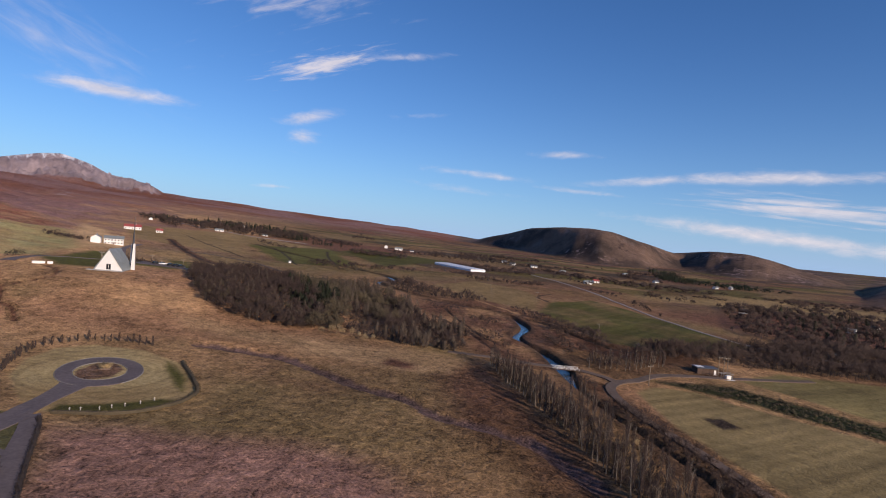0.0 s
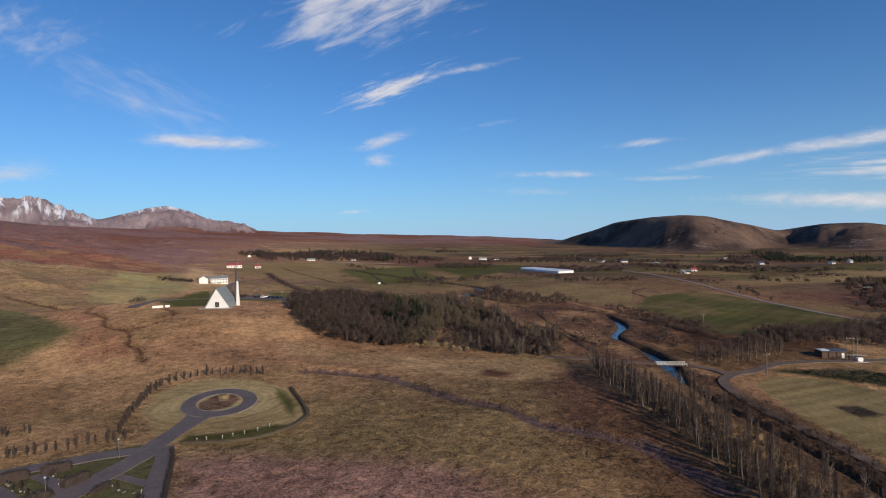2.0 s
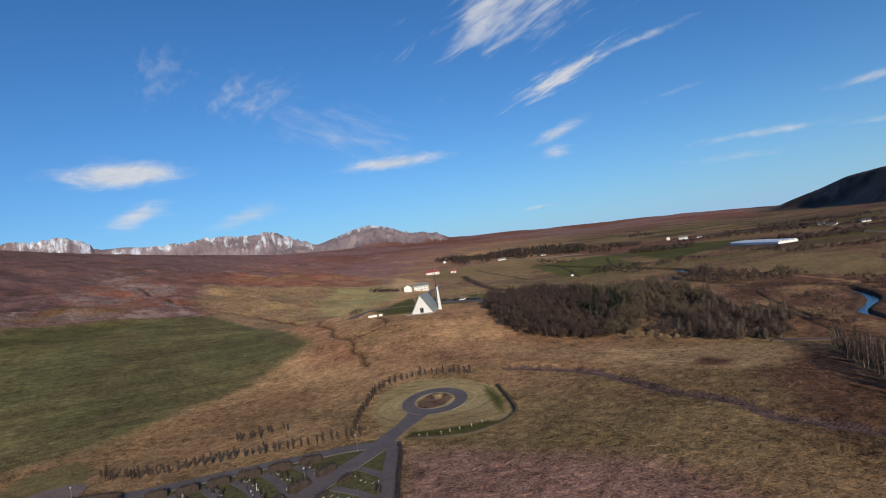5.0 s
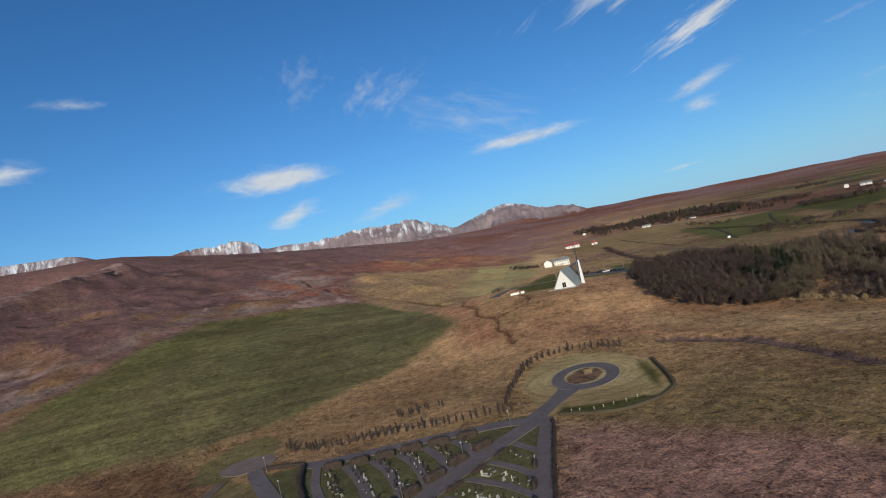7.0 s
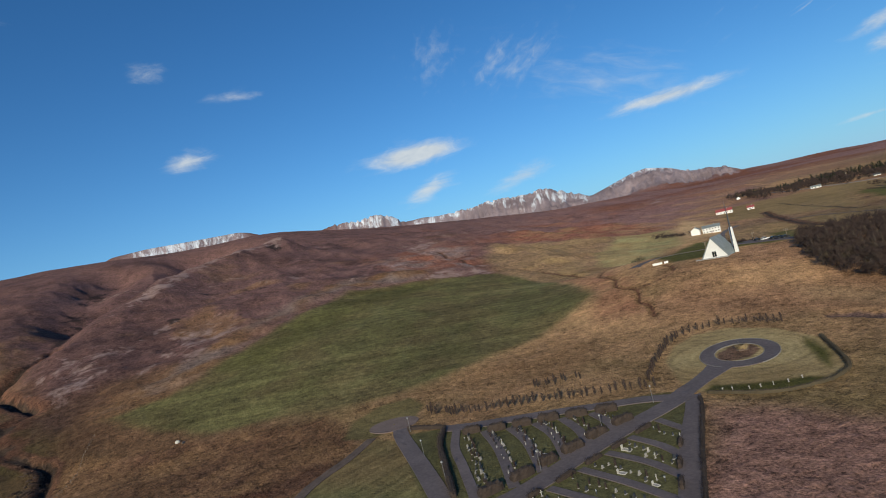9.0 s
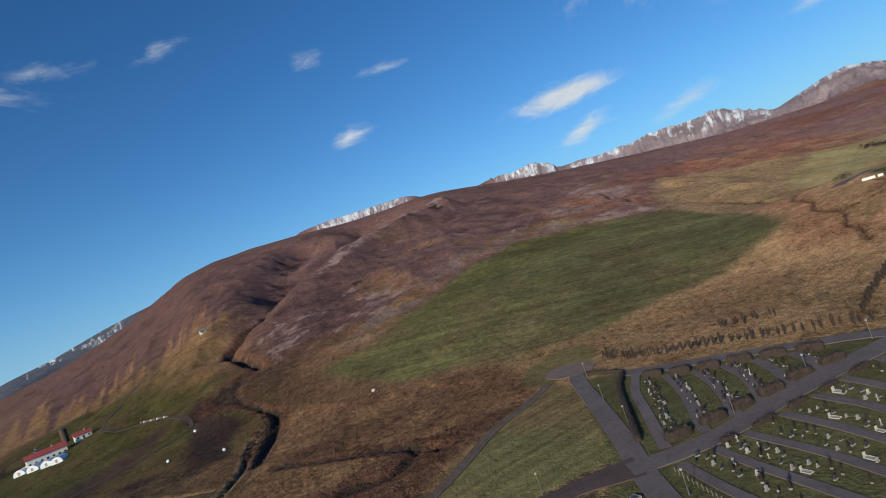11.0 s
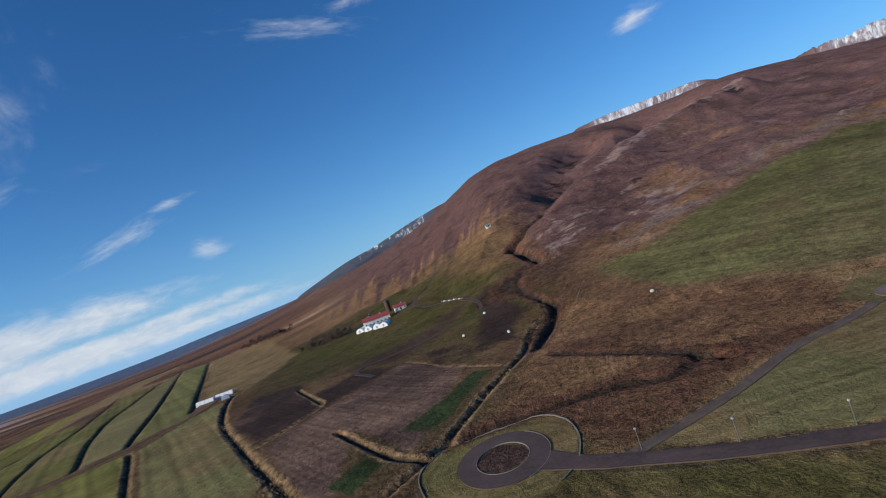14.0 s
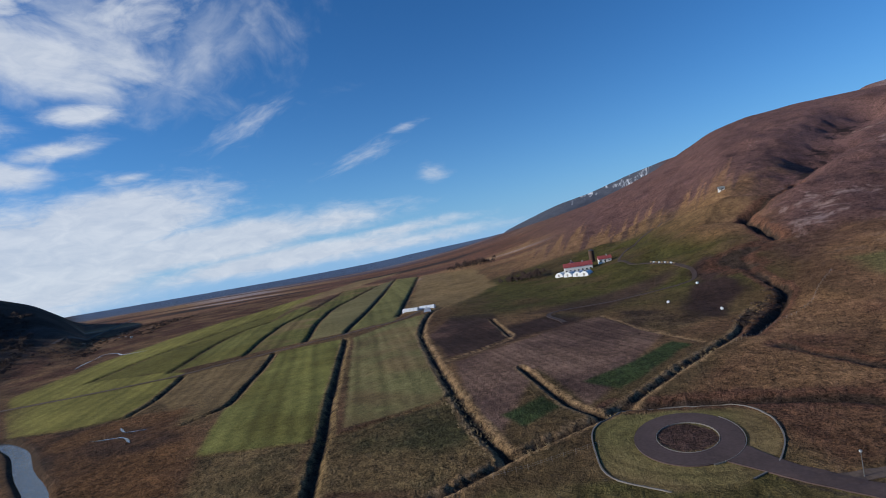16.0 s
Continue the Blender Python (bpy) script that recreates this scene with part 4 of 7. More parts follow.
    h = mix(h, ORANGE * 1.1, step(98, 103, az + 3 * a) * step(0.44, 0.28, u + 0.3 * streak) * 0.9)
    h = mix(h, HEATH * 0.75, step(94, 100, az + 3 * a) * step(0.3, 0.44, u + 0.3 * streak) * 0.85)
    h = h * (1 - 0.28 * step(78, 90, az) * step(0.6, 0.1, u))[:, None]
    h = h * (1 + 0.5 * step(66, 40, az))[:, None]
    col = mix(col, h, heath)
    plateau = step(0.25, 0.6, u) * step(50, 40, az) * step(-6, 6, az)
    col = mix(col, mix(np.tile(RED * 0.8, (n, 1)), HEATH * 1.4, 0.5 + 1.5 * c), plateau)
    # plain towards the sea
    plain = step(117, 124, az + 3 * a) * (az < 168) * step(620, 860, r)
    lane = vnoise(np.log(np.maximum(r, 1)) * 11 + 1.2 * fbm(x, y, 400, 3, 47), az * 0.06, 48)
    pcol = mix(np.tile(MOOR * 0.9, (n, 1)), TAN * 0.75, 1.6 * lane)
    pcol = mix(pcol, DUSK, -1.7 * lane - 0.2)
    pcol = mix(pcol, PALE * 1.2, 6 * (lane - 0.72))
    # farthest strip: sea and its sky reflection painted as blue ground
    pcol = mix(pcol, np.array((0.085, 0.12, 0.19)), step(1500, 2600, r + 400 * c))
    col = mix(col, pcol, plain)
    # hills across the valley
    across = np.zeros(n)
    for el, near_r, deep_r, lo, hi in far_hills:
        w = step(-60, 60, r - near_r(az) + 60 * a) * step(-2.6, -0.6, el(az) + 0.4 * b) * ((az > lo) & (az < hi))
        across = np.maximum(across, w)
    hb = mix(np.tile(np.array((0.15, 0.098, 0.074)), (n, 1)), np.array((0.05, 0.037, 0.031)), 0.42 + 2.0 * fbm(x, y, 170, 6, 60, 0.66))
    hb = mix(hb, PALE * 0.6, np.clip(3 * fbm(x, y, 90, 5, 88, 0.65) - 0.8, 0, 0.6))
    # backlit south and east hills: their shade is multiplied into the cover
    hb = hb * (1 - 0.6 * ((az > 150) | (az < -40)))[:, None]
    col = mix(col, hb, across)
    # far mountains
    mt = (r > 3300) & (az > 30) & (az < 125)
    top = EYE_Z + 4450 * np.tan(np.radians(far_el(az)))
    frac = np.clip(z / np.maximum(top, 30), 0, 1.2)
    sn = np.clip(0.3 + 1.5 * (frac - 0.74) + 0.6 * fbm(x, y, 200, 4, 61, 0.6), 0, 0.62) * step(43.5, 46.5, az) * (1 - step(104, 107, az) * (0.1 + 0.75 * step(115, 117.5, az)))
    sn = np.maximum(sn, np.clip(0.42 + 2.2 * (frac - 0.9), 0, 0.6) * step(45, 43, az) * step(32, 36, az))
    # mauve-grey rock, with the haze of distance mixed into its colour
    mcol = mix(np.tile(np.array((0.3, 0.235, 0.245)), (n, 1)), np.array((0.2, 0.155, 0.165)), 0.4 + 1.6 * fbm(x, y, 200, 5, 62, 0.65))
    # western cliffs: blue haze and shade put into the rock colour
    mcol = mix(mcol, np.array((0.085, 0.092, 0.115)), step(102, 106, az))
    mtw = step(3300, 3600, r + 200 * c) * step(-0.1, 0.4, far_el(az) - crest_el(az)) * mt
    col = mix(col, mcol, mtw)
    marks = marks * (1 - np.maximum(mtw, across))[:, None]
    marks[:, 1] = sn * mtw
    seen = across * (az > -34) * (az < 6)
    marks[:, 0] = np.maximum(marks[:, 0], seen * np.clip(0.26 + 0.5 * fbm(x, y, 130, 4, 49), 0, 0.5))
    marks[:, 2] = np.maximum(marks[:, 2], seen * np.clip(0.24 + 0.6 * fbm(x, y, 110, 4, 50), 0, 0.6))
    tuft = tuft * (1 - np.maximum(mtw, 0.5 * across)) + 0.15
    for pts, colour, tf, edge, wobble, rows, second, opacity in fields:
        reach = edge + wobble + 3
        xs, ys = [p[0] for p in pts], [p[1] for p in pts]
        pick = np.nonzero((x > min(xs) - reach) & (x < max(xs) + reach) & (y > min(ys) - reach) & (y < max(ys) + reach))[0]
        if not len(pick):
            continue
        px, py = x[pick], y[pick]
        s = inside_by(px, py, pts, 60) + wobble * fbm(px, py, 6 + wobble * 3, 3, 70)
        f = step(-edge, edge, s) * opacity
        own = np.tile(colour, (len(pick), 1))
        if second is not None:
            own = mix(own, second, np.clip(0.3 + 1.3 * fbm(px, py, 24, 4, 71), 0, 0.8))
        if rows:
            if rows[0] == "ring":
                w = np.hypot(px - rows[1], py - rows[2]) / rows[3]
            else:
                d = radians(rows[0])
                w = (px * math.cos(d) + py * math.sin(d)) / rows[1]
            w = w + 0.15 * fbm(px, py, 15, 2, 72)
            own = own * (1 + (0.1 + 0.06 * fbm(px, py, 30, 2, 76)) * np.sin(w * 2 * math.pi) + 0.16 * vnoise(w * 1.3, w * 0, 73) + 0.06 * vnoise(w * 3.1, px * 0.03, 77))[:, None]
        own = own * (1 + 0.3 * fbm(px, py, 34, 5, 74, 0.6))[:, None]
        col[pick] = mix(col[pick], own, f)
        tuft[pick] = tuft[pick] * (1 - f) + tf * f
        marks[pick] = marks[pick] * (1 - 0.9 * f)[:, None]
    for pts, width, depth, colour, rim in ditches:
        d = line_distance(x, y, pts, width * 3)
        pick = np.nonzero(d < width * 3 - 0.01)[0]
        d = d[pick] + width * 0.35 * fbm(x[pick], y[pick], 5, 3, 75)
        if rim is not None:
            f = step(width * 1.7, width * 1.1, d)
            col[pick] = mix(col[pick], np.asarray(rim), f * 0.85)
            tuft[pick] = tuft[pick] * (1 - f) + f
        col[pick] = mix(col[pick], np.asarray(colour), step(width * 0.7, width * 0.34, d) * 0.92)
    near = np.nonzero(r < 700)[0]
    col[near] = col[near] * (1 + np.clip(0.25 + tuft[near], 0, 1) * (0.3 * fbm(x[near], y[near], 7, 4, 64, 0.65) + 0.16 * vnoise(x[near] / 1.4, y[near] / 1.4, 65)))[:, None]
    d = line_distance(x, y, RIVER, 14)
    col = mix(col, WET * 1.6, step(7.5, 3.0, d + 2.5 * b) * 0.75 * np.clip(river_reach(y) / 2.4, 0.35, 1))
    return np.clip(col, 0.008, 0.9), np.clip(tuft, 0, 1), marks


GRID = {}


def build_land():
    az = np.concatenate([np.arange(-48, 178, 0.14), np.arange(178, 312, 2.0)])
    r = np.concatenate([[6, 14, 24, 34], 42 * np.exp(np.arange(0, math.log(1500 / 42), 0.0085)), 1500 * np.exp(np.arange(0, math.log(3300 / 1500), 0.016)), 3310 * np.exp(np.arange(0, math.log(4500 / 3310), 0.0052)), [4600, 4750, 4950]])
    nr, na = len(r), len(az)
    rr, aa = np.meshgrid(r, np.radians(az), indexing="ij")
    x, y = (-np.sin(aa) * rr).ravel(), (np.cos(aa) * rr).ravel()
    z = fine_height(x, y)
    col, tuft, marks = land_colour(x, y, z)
    near = np.hypot(x, y) < 420
    bump = np.zeros(len(x))
    bump[near] = (0.5 * np.abs(vnoise(x[near] / 2.6, y[near] / 2.6, 80)) + 0.35 * vnoise(x[near] / 1.2, y[near] / 1.2, 81)) * 0.55
    z = z + bump * np.clip(tuft - 0.25, 0, 1)
    x, y, z = np.append(x, 0), np.append(y, 0), np.append(z, height(np.zeros(1), np.zeros(1))[0])
    col, tuft, marks = np.vstack([col, [TAN]]), np.append(tuft, 0.5), np.vstack([marks, [[0, 0, 0]]])
    GRID.update(az=az, r=np.array(r, float), z=z[:-1].reshape(nr, na))
    i, j = np.meshgrid(np.arange(nr - 1), np.arange(na), indexing="ij")
    k = (j + 1) % na
    quads = np.stack([i * na + j, (i + 1) * na + j, (i + 1) * na + k, i * na + k], -1).reshape(-1, 4)
    tip = len(x) - 1
    jj = np.arange(na)
    tris = np.stack([np.full(na, tip), jj, (jj + 1) % na], -1)
    me = bpy.data.meshes.new("ground")
    me.vertices.add(len(x))
    me.vertices.foreach_set("co", np.stack([x, y, z], -1).ravel())
    loops = np.concatenate([quads.ravel(), tris.ravel()])
    me.loops.add(len(loops))
    me.loops.foreach_set("vertex_index", loops)
    nq, nt = len(quads), len(tris)
    me.polygons.add(nq + nt)
    me.polygons.foreach_set("loop_start", np.concatenate([np.arange(nq) * 4, nq * 4 + np.arange(nt) * 3]))
    me.polygons.foreach_set("use_smooth", np.ones(nq + nt, bool))
    me.update(calc_edges=True)
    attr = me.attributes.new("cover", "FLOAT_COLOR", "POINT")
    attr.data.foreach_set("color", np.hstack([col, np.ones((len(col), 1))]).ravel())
    attr = me.attributes.new("tuft", "FLOAT", "POINT")
    attr.data.foreach_set("value", tuft)
    attr = me.attributes.new("marks", "FLOAT_VECTOR", "POINT")
    attr.data.foreach_set("vector", marks.ravel())
    me.materials.append(LAND)
    ob = tagged(new("ground", me), "brown and green autumn valley with heath hillside and snowy far mountains", "ground", kind="structure")
    return ob


land = build_land()


def surface(x, y):
    """Height of the finished ground, between the corners of its sheet."""
    x, y = np.asarray(x, float), np.asarray(y, float)
    a, r = polar(x, y)
    az, rr, z = GRID["az"], GRID["r"], GRID["z"]
    a = np.where(a < az[0], a + 360, a)
    i = np.clip(np.searchsorted(rr, r) - 1, 0, len(rr) - 2)
    j = np.clip(np.searchsorted(az, a) - 1, 0, len(az) - 1)
    k = (j + 1) % len(az)
    u = np.clip((r - rr[i]) / (rr[i + 1] - rr[i]), 0, 1)
    v = np.clip((a - az[j]) / np.where(k > j, az[k] - az[j], 2.0), 0, 1)
    return (z[i, j] * (1 - v) + z[i, k] * v) * (1 - u) + (z[i + 1, j] * (1 - v) + z[i + 1, k] * v) * u


def at(x, y):
    return float(surface(np.array([float(x)]), np.array([float(y)]))[0])


def part(name, bm, mat, parent=None, label="", smooth=False):
    me = bpy.data.meshes.new(name)
    bm.to_mesh(me)
    bm.free()
    me.materials.append(mat)
    if smooth:
        me.polygons.foreach_set("use_smooth", np.ones(len(me.polygons), bool))
    ob = new(name, me)
    if parent is not None:
        ob.parent = parent
    if label:
        tagged(ob, label)
    return ob


def ribbon(name, pts, width, mat, label, lift=0.1, across=4, level=None, category="road", widths=None, gap=1.5):
    """A strip laid on the ground along a smooth line, with edges that go down into it."""
    lift = lift + 0.08
    line = curve_through(pts, gap)
    n = len(line)
    dirs = [(line[min(i + 1, n - 1)] - line[max(i - 1, 0)]).normalized() for i in range(n)]
    rows = []
    for i, (p, d) in enumerate(zip(line, dirs)):
        w = width if widths is None else float(np.interp(i / (n - 1), np.linspace(0, 1, len(widths)), widths))
        side = Vector((-d.y, d.x))
        rows.append([p + side * w * (k / across - 0.5) for k in range(across + 1)])
    flat = [q for row in rows for q in row]
    if level is None:
        zs = surface(np.array([q.x for q in flat]), np.array([q.y for q in flat])) + lift
    else:
        zs = np.repeat([level(p) for p in line], across + 1)
    bm = bmesh.new()
    m = across + 1
    vs = [bm.verts.new((q.x, q.y, z)) for q, z in zip(flat, zs)]
    for i in range(n - 1):
        for k in range(across):
            bm.faces.new((vs[i * m + k], vs[i * m + k + 1], vs[(i + 1) * m + k + 1], vs[(i + 1) * m + k]))
    for k0 in (0, across):
        low = [bm.verts.new(vs[i * m + k0].co - Vector((0, 0, lift + 0.35))) for i in range(n)]
        for i in range(n - 1):
            bm.faces.new((vs[i * m + k0], vs[(i + 1) * m + k0], low[i + 1], low[i]))
    bmesh.ops.recalc_face_normals(bm, faces=bm.faces[:])
    if sum(f.normal.z for f in bm.faces) < 0:
        bmesh.ops.reverse_faces(bm, faces=bm.faces[:])
    return tagged(part(name, bm, mat, smooth=False), label, category, kind="structure")


def disc(name, cx, cy, r0, r1, mat, label, lift=0.11, squash=1.0, turn=0.0, kind="structure", category="road", skirt=0.3, parent=None):
    """A flat ring or plate on the ground."""
    lift = lift + 0.08
    bm = bmesh.new()
    seg, rings = 64, 5
    vs = []
    ct, st = math.cos(radians(turn)), math.sin(radians(turn))
    for i in range(rings + 1):
        r = r0 + (r1 - r0) * i / rings
        row = []
        for s in range(seg):
            a = 2 * math.pi * s / seg
            px, py = r * math.cos(a), r * math.sin(a) * squash
            row.append((cx + px * ct - py * st, cy + px * st + py * ct))
        zs = surface(np.array([p[0] for p in row]), np.array([p[1] for p in row])) + lift
        vs.append([bm.verts.new((p[0], p[1], z)) for p, z in zip(row, zs)])
    for a, b in zip(vs[:-1], vs[1:]):
        for s in range(seg):
            bm.faces.new((a[s], b[s], b[(s + 1) % seg], a[(s + 1) % seg]))
    low = [bm.verts.new(v.co - Vector((0, 0, skirt + lift))) for v in vs[-1]]
    for s in range(seg):
        bm.faces.new((vs[-1][s], low[s], low[(s + 1) % seg], vs[-1][(s + 1) % seg]))
    ob = part(name, bm, mat, parent)
    return tagged(ob, label, category, kind=kind) if parent is None else tagged(ob, label)


# ---- roads, paths, river ----
def water_level(p):
    return floor_height(np.array([p.x]), np.array([p.y]))[0] - 1.3


ribbon("water", RIVER, 10.0, WATER, "narrow blue river winding past the fields", level=water_level, category="river",
       widths=[float(1.7 * river_reach(p[1])) for p in RIVER], gap=4.0)
for pts, w in (([(-196, -498), (-186, -516), (-190, -545), (-186, -563), (-174, -546), (-160, -530), (-146, -508)], 7.0),
               ([(-250, -668), (-262, -705), (-250, -726), (-238, -742), (-215, -735)], 8.0),
               ([(-66, -228), (-72, -215), (-70, -203)], 3.0), ([(-78, -232), (-76, -222), (-80, -214)], 2.0)):
    ribbon("water", pts, w, WATER, "shallow braid of water in the marsh", lift=0.06, category="river", widths=(0.4, w * 0.5, 0.8, w * 0.3, 0.5, w * 0.4, 0.4), gap=3.0)

LOOP_A, LOOP_B = (-101.5, 142.0), (-112.5, -38.0)
disc("road", *LOOP_A, 6.5, 10.2, ASPHALT, "worn asphalt oval turning circle", squash=1.4, turn=35.5)
disc("road", *LOOP_B, 6.0, 10.2, ASPHALT_BROWN, "worn asphalt oval turning circle", lift=0.12, squash=1.36, turn=108.7)
ribbon("road", [(-100, 133.5), (-98.5, 127), (-97, 119), (-95.5, 111), (-94, 104)], 5.0, ASPHALT, "asphalt neck of the turning circle", lift=0.13, widths=(9, 6.2, 5, 5, 6))
ribbon("road", [(-93.5, 106.5), (-101, 102), (-107, 96.5), (-116, 88.5), (-126.5, 78), (-135, 70), (-141, 65.5)], 4.6, ASPHALT, "asphalt drive along the churchyard", lift=0.115)
ribbon("road", [(-93.5, 106), (-92.8, 97), (-92.6, 88), (-91.4, 72), (-89.4, 57), (-89.6, 48), (-91.5, 38)], 5.2, ASPHALT, "wide asphalt drive across the churchyard", lift=0.14)
ribbon("road", [(-92, 108), (-87, 102), (-76, 85.5), (-63, 68), (-52, 53), (-44, 42)], 3.8, ASPHALT, "straight asphalt drive beside the meadow", lift=0.125)
ribbon("road", [(-156, 59), (-148, 56), (-120, 48.5), (-100, 42.8), (-90, 39.5), (-76, 36), (-60, 33), (-44, 40)], 4.4, ASPHALT, "asphalt drive to the turning place", lift=0.105)
ribbon("road", [(-91.5, 40), (-93.6, 30), (-93.8, 22), (-96, 5.5), (-99.4, -9), (-102.8, -20), (-109, -32)], 4.8, ASPHALT_BROWN, "asphalt drive to the turning circle", lift=0.13, widths=(8, 5, 4.8, 4.8, 4.8, 5.5, 9))
disc("road", -163, 60, 0.4, 8.0, SANDY, "asphalt turning place", lift=0.12, squash=0.85, turn=38)
ribbon("path", [(-158, 50.5), (-148, 39), (-139.5, 27), (-121, 10.5), (-107, -5), (-101, -13)], 3.0, DIRT, "rutted dirt path between bog and lawn", lift=0.07)
ribbon("road", [(150, 262), (110, 244), (75, 228), (60, 212), (49.5, 202), (45.5, 192), (46, 180), (49, 165), (54.5, 149), (58.5, 137), (64, 118), (70, 90), (72, 50)], 3.4, DIRT, "dirt road along the river", lift=0.28)
ribbon("road", [(-12, 214), (6, 214), (16, 213), (28, 213.2)], 3.0, DIRT, "dirt track to the bridge", lift=0.25)
ribbon("road", [(39, 214), (46, 209), (50, 203)], 3.0, DIRT, "dirt track from the bridge", lift=0.25)
ribbon("road", [(60, 760), (109, 606), (125, 497), (140, 412), (154, 365), (176, 335), (260, 260)], 3.2, GRAVEL, "pale country road across the fields", lift=0.25, gap=4)
ribbon("road", [(-560, -170), (-420, -172), (-350, -108), (-318, -90), (-303, -101), (-268, -150), (-236, -128)], 2.4, MUD, "muddy farm track", lift=0.12, gap=3)
ribbon("road", [(-74, -393), (-106, -361), (-140, -331), (-173, -314), (-215, -292), (-265, -270), (-314, -282)], 2.6, DIRT, "narrow field track", lift=0.12, gap=3)
ribbon("road", [(-231, 250), (-236, 267), (-233, 285), (-215, 296), (-190, 301), (-160, 293), (-140, 287)], 5.0, ASPHALT, "asphalt drive behind the church", lift=0.15, widths=(7, 4, 4, 5, 9, 9, 7))
ribbon("road", [(-190, 301), (-215, 330), (-280, 410), (-335, 490), (-352, 540)], 4.5, ASPHALT, "asphalt lane from the church up to the house", lift=0.2, gap=3)
ribbon("road", [(-440, -1160), (-297, -895), (-237, -793), (-190, -720)], 5.0, DIRT, "far road along the dark hill", lift=0.4, gap=6)
ribbon("road", [(-640, 1000), (-520, 930), (-400, 900), (-300, 905)], 6.0, GRAVEL, "pale village road", lift=0.4, gap=6)
ribbon("road", [(-300, 540), (-230, 520), (-180, 470), (-150, 440)], 3.5, DIRT, "dark field lane", lift=0.2, gap=4)
ribbon("lawn_edge", [(-97.5, -23.5), (-105, -21), (-118, -22), (-129, -27), (-134, -36), (-133, -46), (-126, -55), (-113, -58), (-100, -52), (-91, -45), (-89, -34)], 0.28, KERB,
       "pale concrete edging round the mown lawn", lift=0.12, across=1, category="edging")
# footpaths between the beds of the churchyard
west_paths = [((-107.5, 90), (-100, 87.5), (-94.5, 84.5)), ((-112.5, 84.5), (-103, 81), (-93.7, 76)), ((-117, 79.5), (-106, 76), (-92.8, 68.5)),
              ((-121.3, 74.5), (-109, 70.5), (-92.6, 62)), ((-126.5, 70), (-112, 64.5), (-92.2, 54.5)), ((-136, 67), (-124, 59.5), (-112, 54.5), (-93, 46.5))]
east_paths = [((-89.5, 92.5), (-83, 91), (-80, 90.5)), ((-88.5, 82.5), (-80, 82), (-73.5, 80)), ((-87.3, 74.5), (-77, 75), (-68.5, 73.5)), ((-86.6, 66.5), (-75, 67), (-63.5, 66.5)),
              ((-86, 58), (-72, 59.5), (-57.5, 59.5)), ((-86, 51.5), (-76, 51.5), (-65, 52.2), (-53, 53)), ((-86, 44.8), (-74, 44.3), (-60, 44.8), (-46, 45))]
for i, pts in enumerate(west_paths):
    ribbon("path", list(pts), 2.3, ASPHALT, "narrow asphalt footpath between grave beds", lift=0.09 + 0.004 * i, category="path", gap=1.2)
for i, pts in enumerate(east_paths):
    ribbon("path", list(pts), 1.9, ASPHALT, "narrow asphalt footpath between grave beds", lift=0.092 + 0.004 * i, category="path", gap=1.2)

# ---- trees, hedges and brush: bare autumn wood ----
def spikes(base, tip, radius):
    """Thin three-sided twigs from base to tip points, as vertex and face arrays."""
    base, tip, radius = np.asarray(base), np.asarray(tip), np.asarray(radius)[:, None]
    d = tip - base
    d = d / np.maximum(np.linalg.norm(d, axis=1, keepdims=True), 1e-6)
    ref = np.where(np.abs(d[:, 2:3]) > 0.9, np.array([[1.0, 0, 0]]), np.array([[0, 0, 1.0]]))
    u = np.cross(d, ref)
    u = u / np.linalg.norm(u, axis=1, keepdims=True)
    v = np.cross(d, u)
    n = len(base)
    ring = [base + radius * (u * math.cos(a) + v * math.sin(a)) for a in (0, 2.094, 4.189)]
    verts = np.stack([*ring, tip], 1).reshape(-1, 3)
    k = np.arange(n)[:, None] * 4
    faces = np.stack([k + [0, 1, 3], k + [1, 2, 3], k + [2, 0, 3]], 1).reshape(-1, 3)
    return verts, faces


def tri_mesh(name, verts, faces, mat):
    me = bpy.data.meshes.new(name)
    me.vertices.add(len(verts))
    me.vertices.foreach_set("co", np.asarray(verts, float).ravel())
    me.loops.add(len(faces) * 3)
    me.loops.foreach_set("vertex_index", np.asarray(faces, np.int64).ravel())
    me.polygons.add(len(faces))
    me.polygons.foreach_set("loop_start", np.arange(len(faces)) * 3)
    me.update(calc_edges=True)
    me.materials.append(mat)
    return me


def crown_twigs(rng, n, high, wide, low, lift, thick):
    """Twigs of one bare crown: they start on the stem or on limbs and reach up and out."""
    h = low + (high - low) * rng.random(n) ** 0.8
    a = rng.random(n) * 2 * math.pi
    prof = np.sin(np.clip((h - low) / (high - low), 0.03, 1) * math.pi * 0.85 + 0.25) ** 0.7
    reach = wide * prof * (0.35 + 0.65 * rng.random(n))
    inner = rng.random(n) * 0.6
    base = np.stack([np.cos(a) * reach * inner, np.sin(a) * reach * inner, h - reach * lift * 0.4], -1)
    a2 = a + rng.normal(0, 0.35, n)
    tip = np.stack([np.cos(a2) * reach, np.sin(a2) * reach, h + reach * lift * (0.5 + 0.6 * rng.random(n))], -1)
    return base, tip, thick * (0.5 + rng.random(n))


